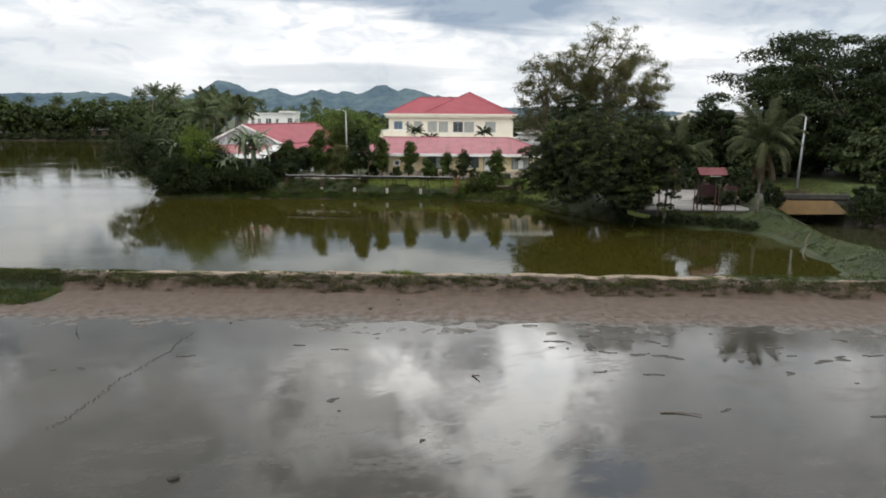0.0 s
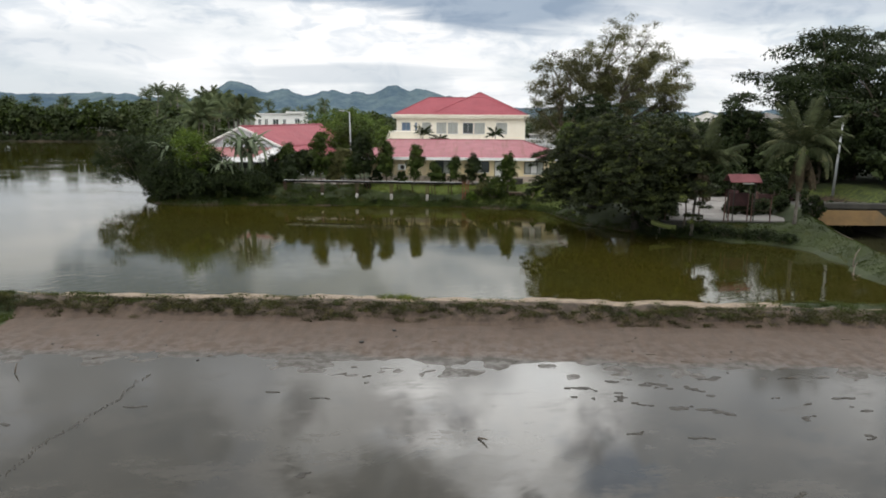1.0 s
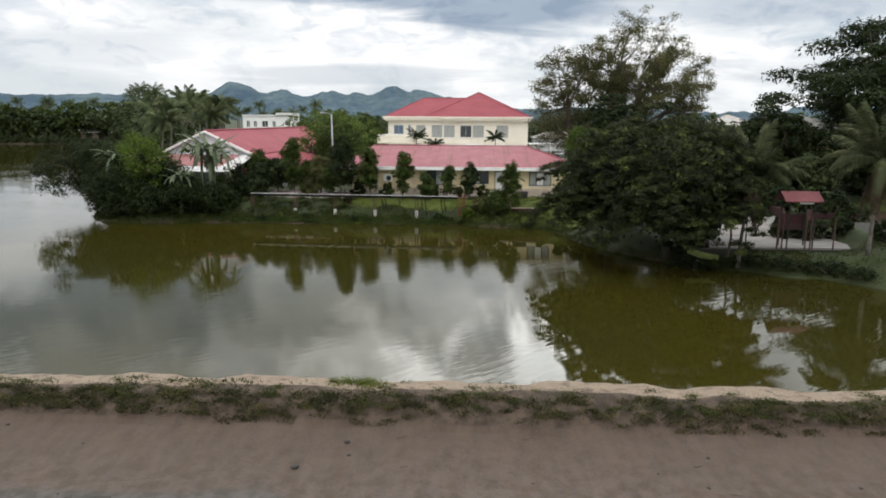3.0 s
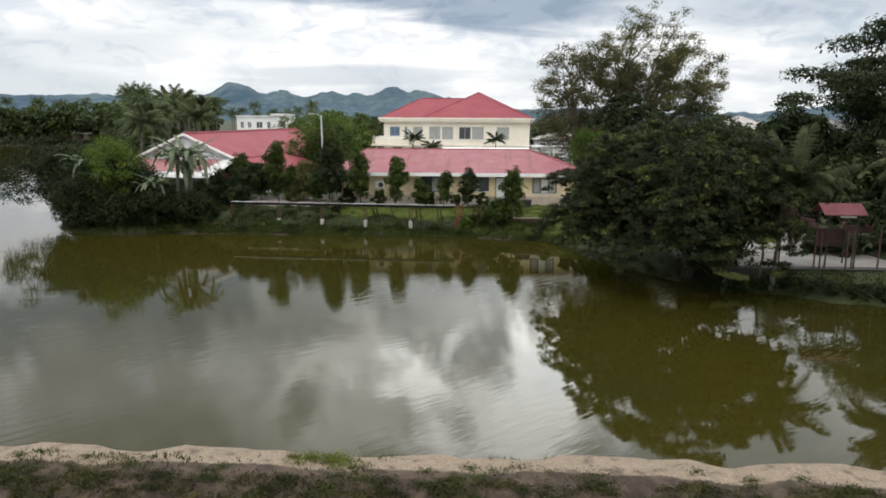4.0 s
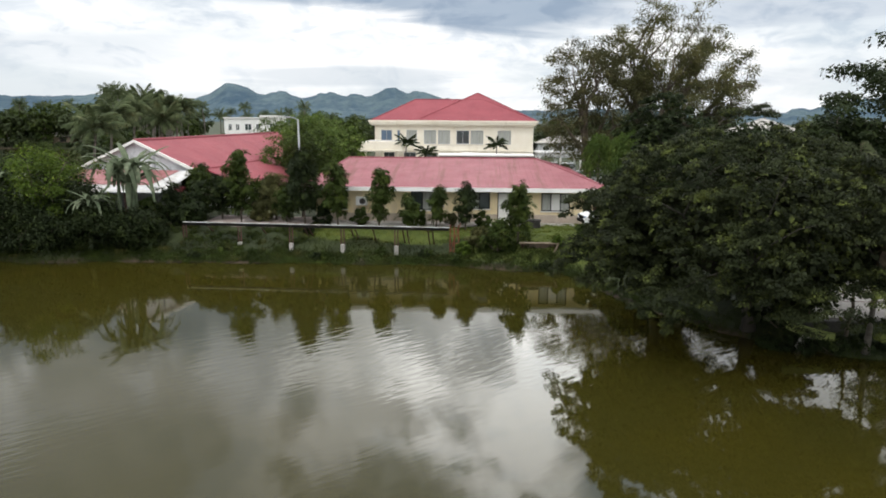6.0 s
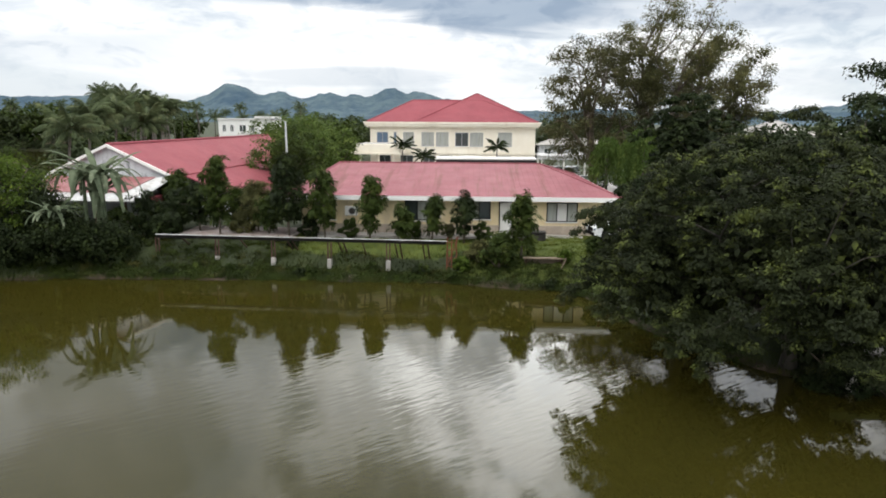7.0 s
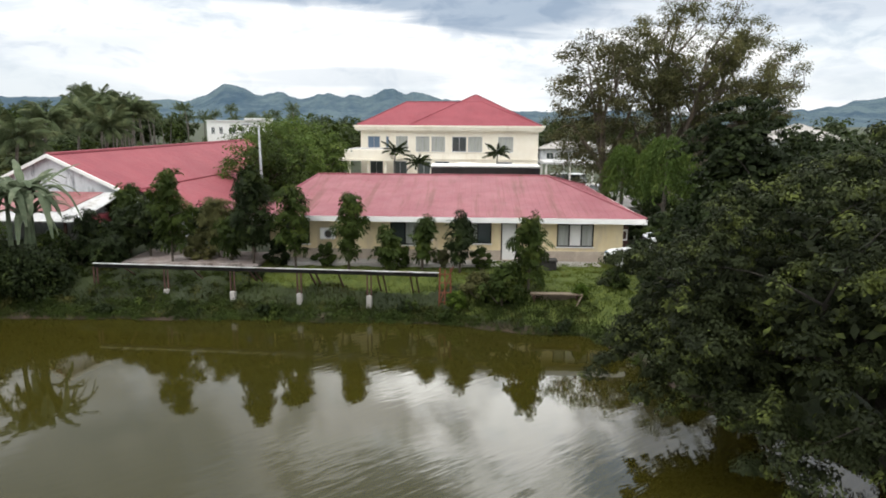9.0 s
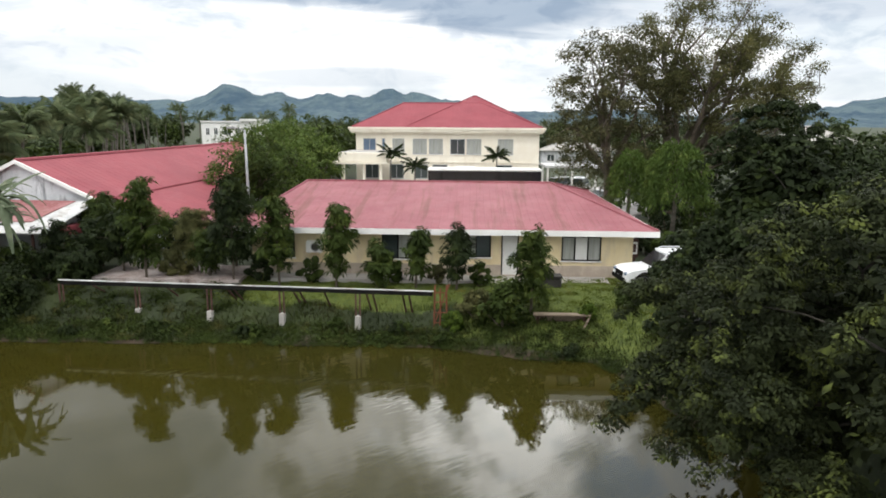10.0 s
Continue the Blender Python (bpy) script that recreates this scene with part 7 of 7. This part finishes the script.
def stone(x, y, size, seed, name="stone", label="small dark stone lying on the mud"):
    rng = random.Random(seed)
    z = max(at_ground(x, y), 0.0)
    sh, n = Shape(), 7
    rings = [(0.0, 0.55), (0.35, 1.0), (0.75, 0.8), (1.0, 0.3)]
    vs = [(math.cos(2 * math.pi * j / n) * r * size * rng.uniform(0.75, 1.2), math.sin(2 * math.pi * j / n) * r * size * rng.uniform(0.6, 1.0), h * size * 0.8 - 0.02) for h, r in rings for j in range(n)]
    fs = [(k * n + j, k * n + (j + 1) % n, (k + 1) * n + (j + 1) % n, (k + 1) * n + j) for k in range(3) for j in range(n)] + [tuple(range(n - 1, -1, -1)), tuple(range(3 * n, 4 * n))]
    ob = sh.add(vs, fs).link(name, STONE, smooth=True)
    ob.matrix_world = pose(x, y, z, 0, 0, rng.uniform(0, 360))
    return tagged(ob, label, "stone", "stones on the mud")


def drain_line():
    """A dark, crumbled line of silt left by the draining water."""
    r = np.random.RandomState(33)
    vs, fs = [], []
    for i in range(150):
        s = i / 149
        x, y, q = -11.0 + 0.75 * s + 0.10 * math.sin(s * 11) + 0.06 * math.sin(s * 27) + r.normal() * 0.05, 17.0 + 9.2 * s, (0.012 + 0.04 * r.rand()) * (0.5 + abs(math.sin(s * 31)))
        k = len(vs)
        vs += [(x + math.cos(j * 1.047) * q * (0.8 + 0.5 * r.rand()), y + math.sin(j * 1.047) * q * (0.8 + 0.5 * r.rand()), -0.02) for j in range(6)] + [(x, y, 0.03 + 0.02 * r.rand())]
        fs += [(k + j, k + (j + 1) % 6, k + 6) for j in range(6)]
    return tagged(link_mesh("silt_crumbs", vs, fs, SILT, smooth=True), "dark crumbled silt line across the mud", "silt", kind="stuff")


def mud_lumps():
    """Flat crumbs of dark silt on the film of water, standing for its dark reflections too."""
    r = np.random.RandomState(44)
    vs, fs = [], []
    spots = []
    for x0, x1, y0, y1, chains, f in ((3.5, 9.5, 24.2, 26.8, 17, 1.0), (9, 22, 21.5, 27.4, 20, 0.8), (-16, 16, 16, 27, 22, 0.6)):
        for _ in range(chains):      # short wandering ridges
            x, y, a = r.uniform(x0, x1), r.uniform(y0, y1), r.uniform(-0.5, 0.5) + (math.pi if r.rand() < 0.5 else 0)
            for _ in range(r.randint(1, 7)):
                spots.append((x, y, f * r.uniform(0.4, 1.3)))
                a += r.normal() * 0.6
                x, y = x + math.cos(a) * 0.22 * f, y + math.sin(a) * 0.12 * f
    for x, y, f in spots:
        q = f * (0.05 + 0.10 * r.rand() ** 2)
        k = len(vs)
        edge = 0.6 + 0.8 * r.rand(8)
        vs += [(x + math.cos(j * 0.785) * q * 2.2 * edge[j], y + math.sin(j * 0.785) * q * edge[j], -0.015) for j in range(8)]
        vs += [(x + math.cos(j * 0.785) * q * 1.4 * edge[j], y + math.sin(j * 0.785) * q * 0.6 * edge[j], 0.014 + 0.014 * r.rand()) for j in range(8)]
        fs += [(k + j, k + (j + 1) % 8, k + 8 + (j + 1) % 8, k + 8 + j) for j in range(8)] + [tuple(range(k + 8, k + 16))]
    return tagged(link_mesh("mud_lumps", vs, fs, SILT, smooth=True), "dark silt crumbs on the water film, standing for dark reflections too", "mud", kind="stuff")


drain_line()
mud_lumps()
rs = random.Random(9)
for i in range(54):
    x, y = rs.uniform(-19, 19), rs.uniform(27.5, 32.0)
    stone(x, y, rs.uniform(0.03, 0.075), 700 + i)
stone(-3.2, 30.0, 0.13, 690)
stone(-2.0, 31.3, 0.11, 691)
husk = stone(-6.15, 14.4, 0.16, 692, "coconut_husk", "dark coconut husk lying in the shallow water")
tagged(husk, category="husk", group="husks")


def stick(x, y, ln, turn, rise, radius, label):
    z = max(at_ground(x, y), 0.0) + 0.02
    a = radians(turn)
    d = Vector((math.cos(a) * math.cos(rise), math.sin(a) * math.cos(rise), math.sin(rise))) * ln
    bend = Vector((-d.y, d.x, 0)) * 0.06
    ob = Shape().tube([Vector((0, 0, 0)), d * 0.35 + bend, d * 0.7 + bend, d], [radius, radius * 0.9, radius * 0.7, radius * 0.4], 6).link("stick", BARK, smooth=True)
    ob.location = (x, y, z)
    tagged(ob, label, "stick", "sticks on the mud")


stick(7.4, 18.9, 1.25, -8, 0.02, 0.028, "long dark stick lying in the shallow water")
stick(1.55, 21.8, 0.42, -50, 0.25, 0.035, "short dark twig stuck in the mud")
stick(-15.2, 26.0, 0.35, 80, 1.2, 0.03, "short stake standing in the mud")
for i in range(16):
    stick(rs.uniform(-17, 17), rs.uniform(27, 31.8), rs.uniform(0.2, 0.55), rs.uniform(-25, 25), 0.03, rs.uniform(0.012, 0.022), "thin twig washed up on the mud")
for i in range(7):
    stick(23.0 + rs.uniform(-0.7, 0.9), 42.2 + rs.uniform(-1.6, 1.6), rs.uniform(1.0, 2.0), rs.uniform(-40, 60), rs.uniform(0.05, 0.5), 0.05, "bleached driftwood branch at the water's edge")


def small_boat():
    ob = thing("small_boat", (15.6, 54.5, at_ground(15.6, 54.5) + 0.45), "small yellow-green boat hull propped on the bank", "boat", turn=-24)
    vs, fs, n = [], [], 9
    for i in range(n):
        s = i / (n - 1)
        w = 0.34 * math.sin(math.pi * min(0.96, 0.12 + 0.84 * s)) ** 0.7
        x, lift = -0.9 + 1.8 * s, 0.10 * (2 * s - 1) ** 2 + 0.30 * (1 - s)
        vs += [(x, -w, 0.34 + lift), (x, -w * 0.7, 0.08 + lift), (x, 0, lift), (x, w * 0.7, 0.08 + lift), (x, w, 0.34 + lift), (x, w * 0.9, 0.32 + lift), (x, 0, 0.06 + lift), (x, -w * 0.9, 0.32 + lift)]
        if i:
            a, b = (i - 1) * 8, i * 8
            fs += [(a + j, a + (j + 1) % 8, b + (j + 1) % 8, b + j) for j in range(8)]
    fs += [tuple(range(7, -1, -1)), tuple(range((n - 1) * 8, n * 8))]
    link_mesh("hull", vs, fs, surface("boat_paint", (0.14, 0.17, 0.045), (0.21, 0.24, 0.07), 2.0, 0.7, 0.1, 0.005, 20.0), ob)
    Shape().box(-0.35, 0.05, -0.12, 0.12, -0.75, 0.24, pose(0, 0, 0, 0, 25, 0), 0.02).link("prop", CONCRETE, ob, "slanted grey concrete prop")


small_boat()
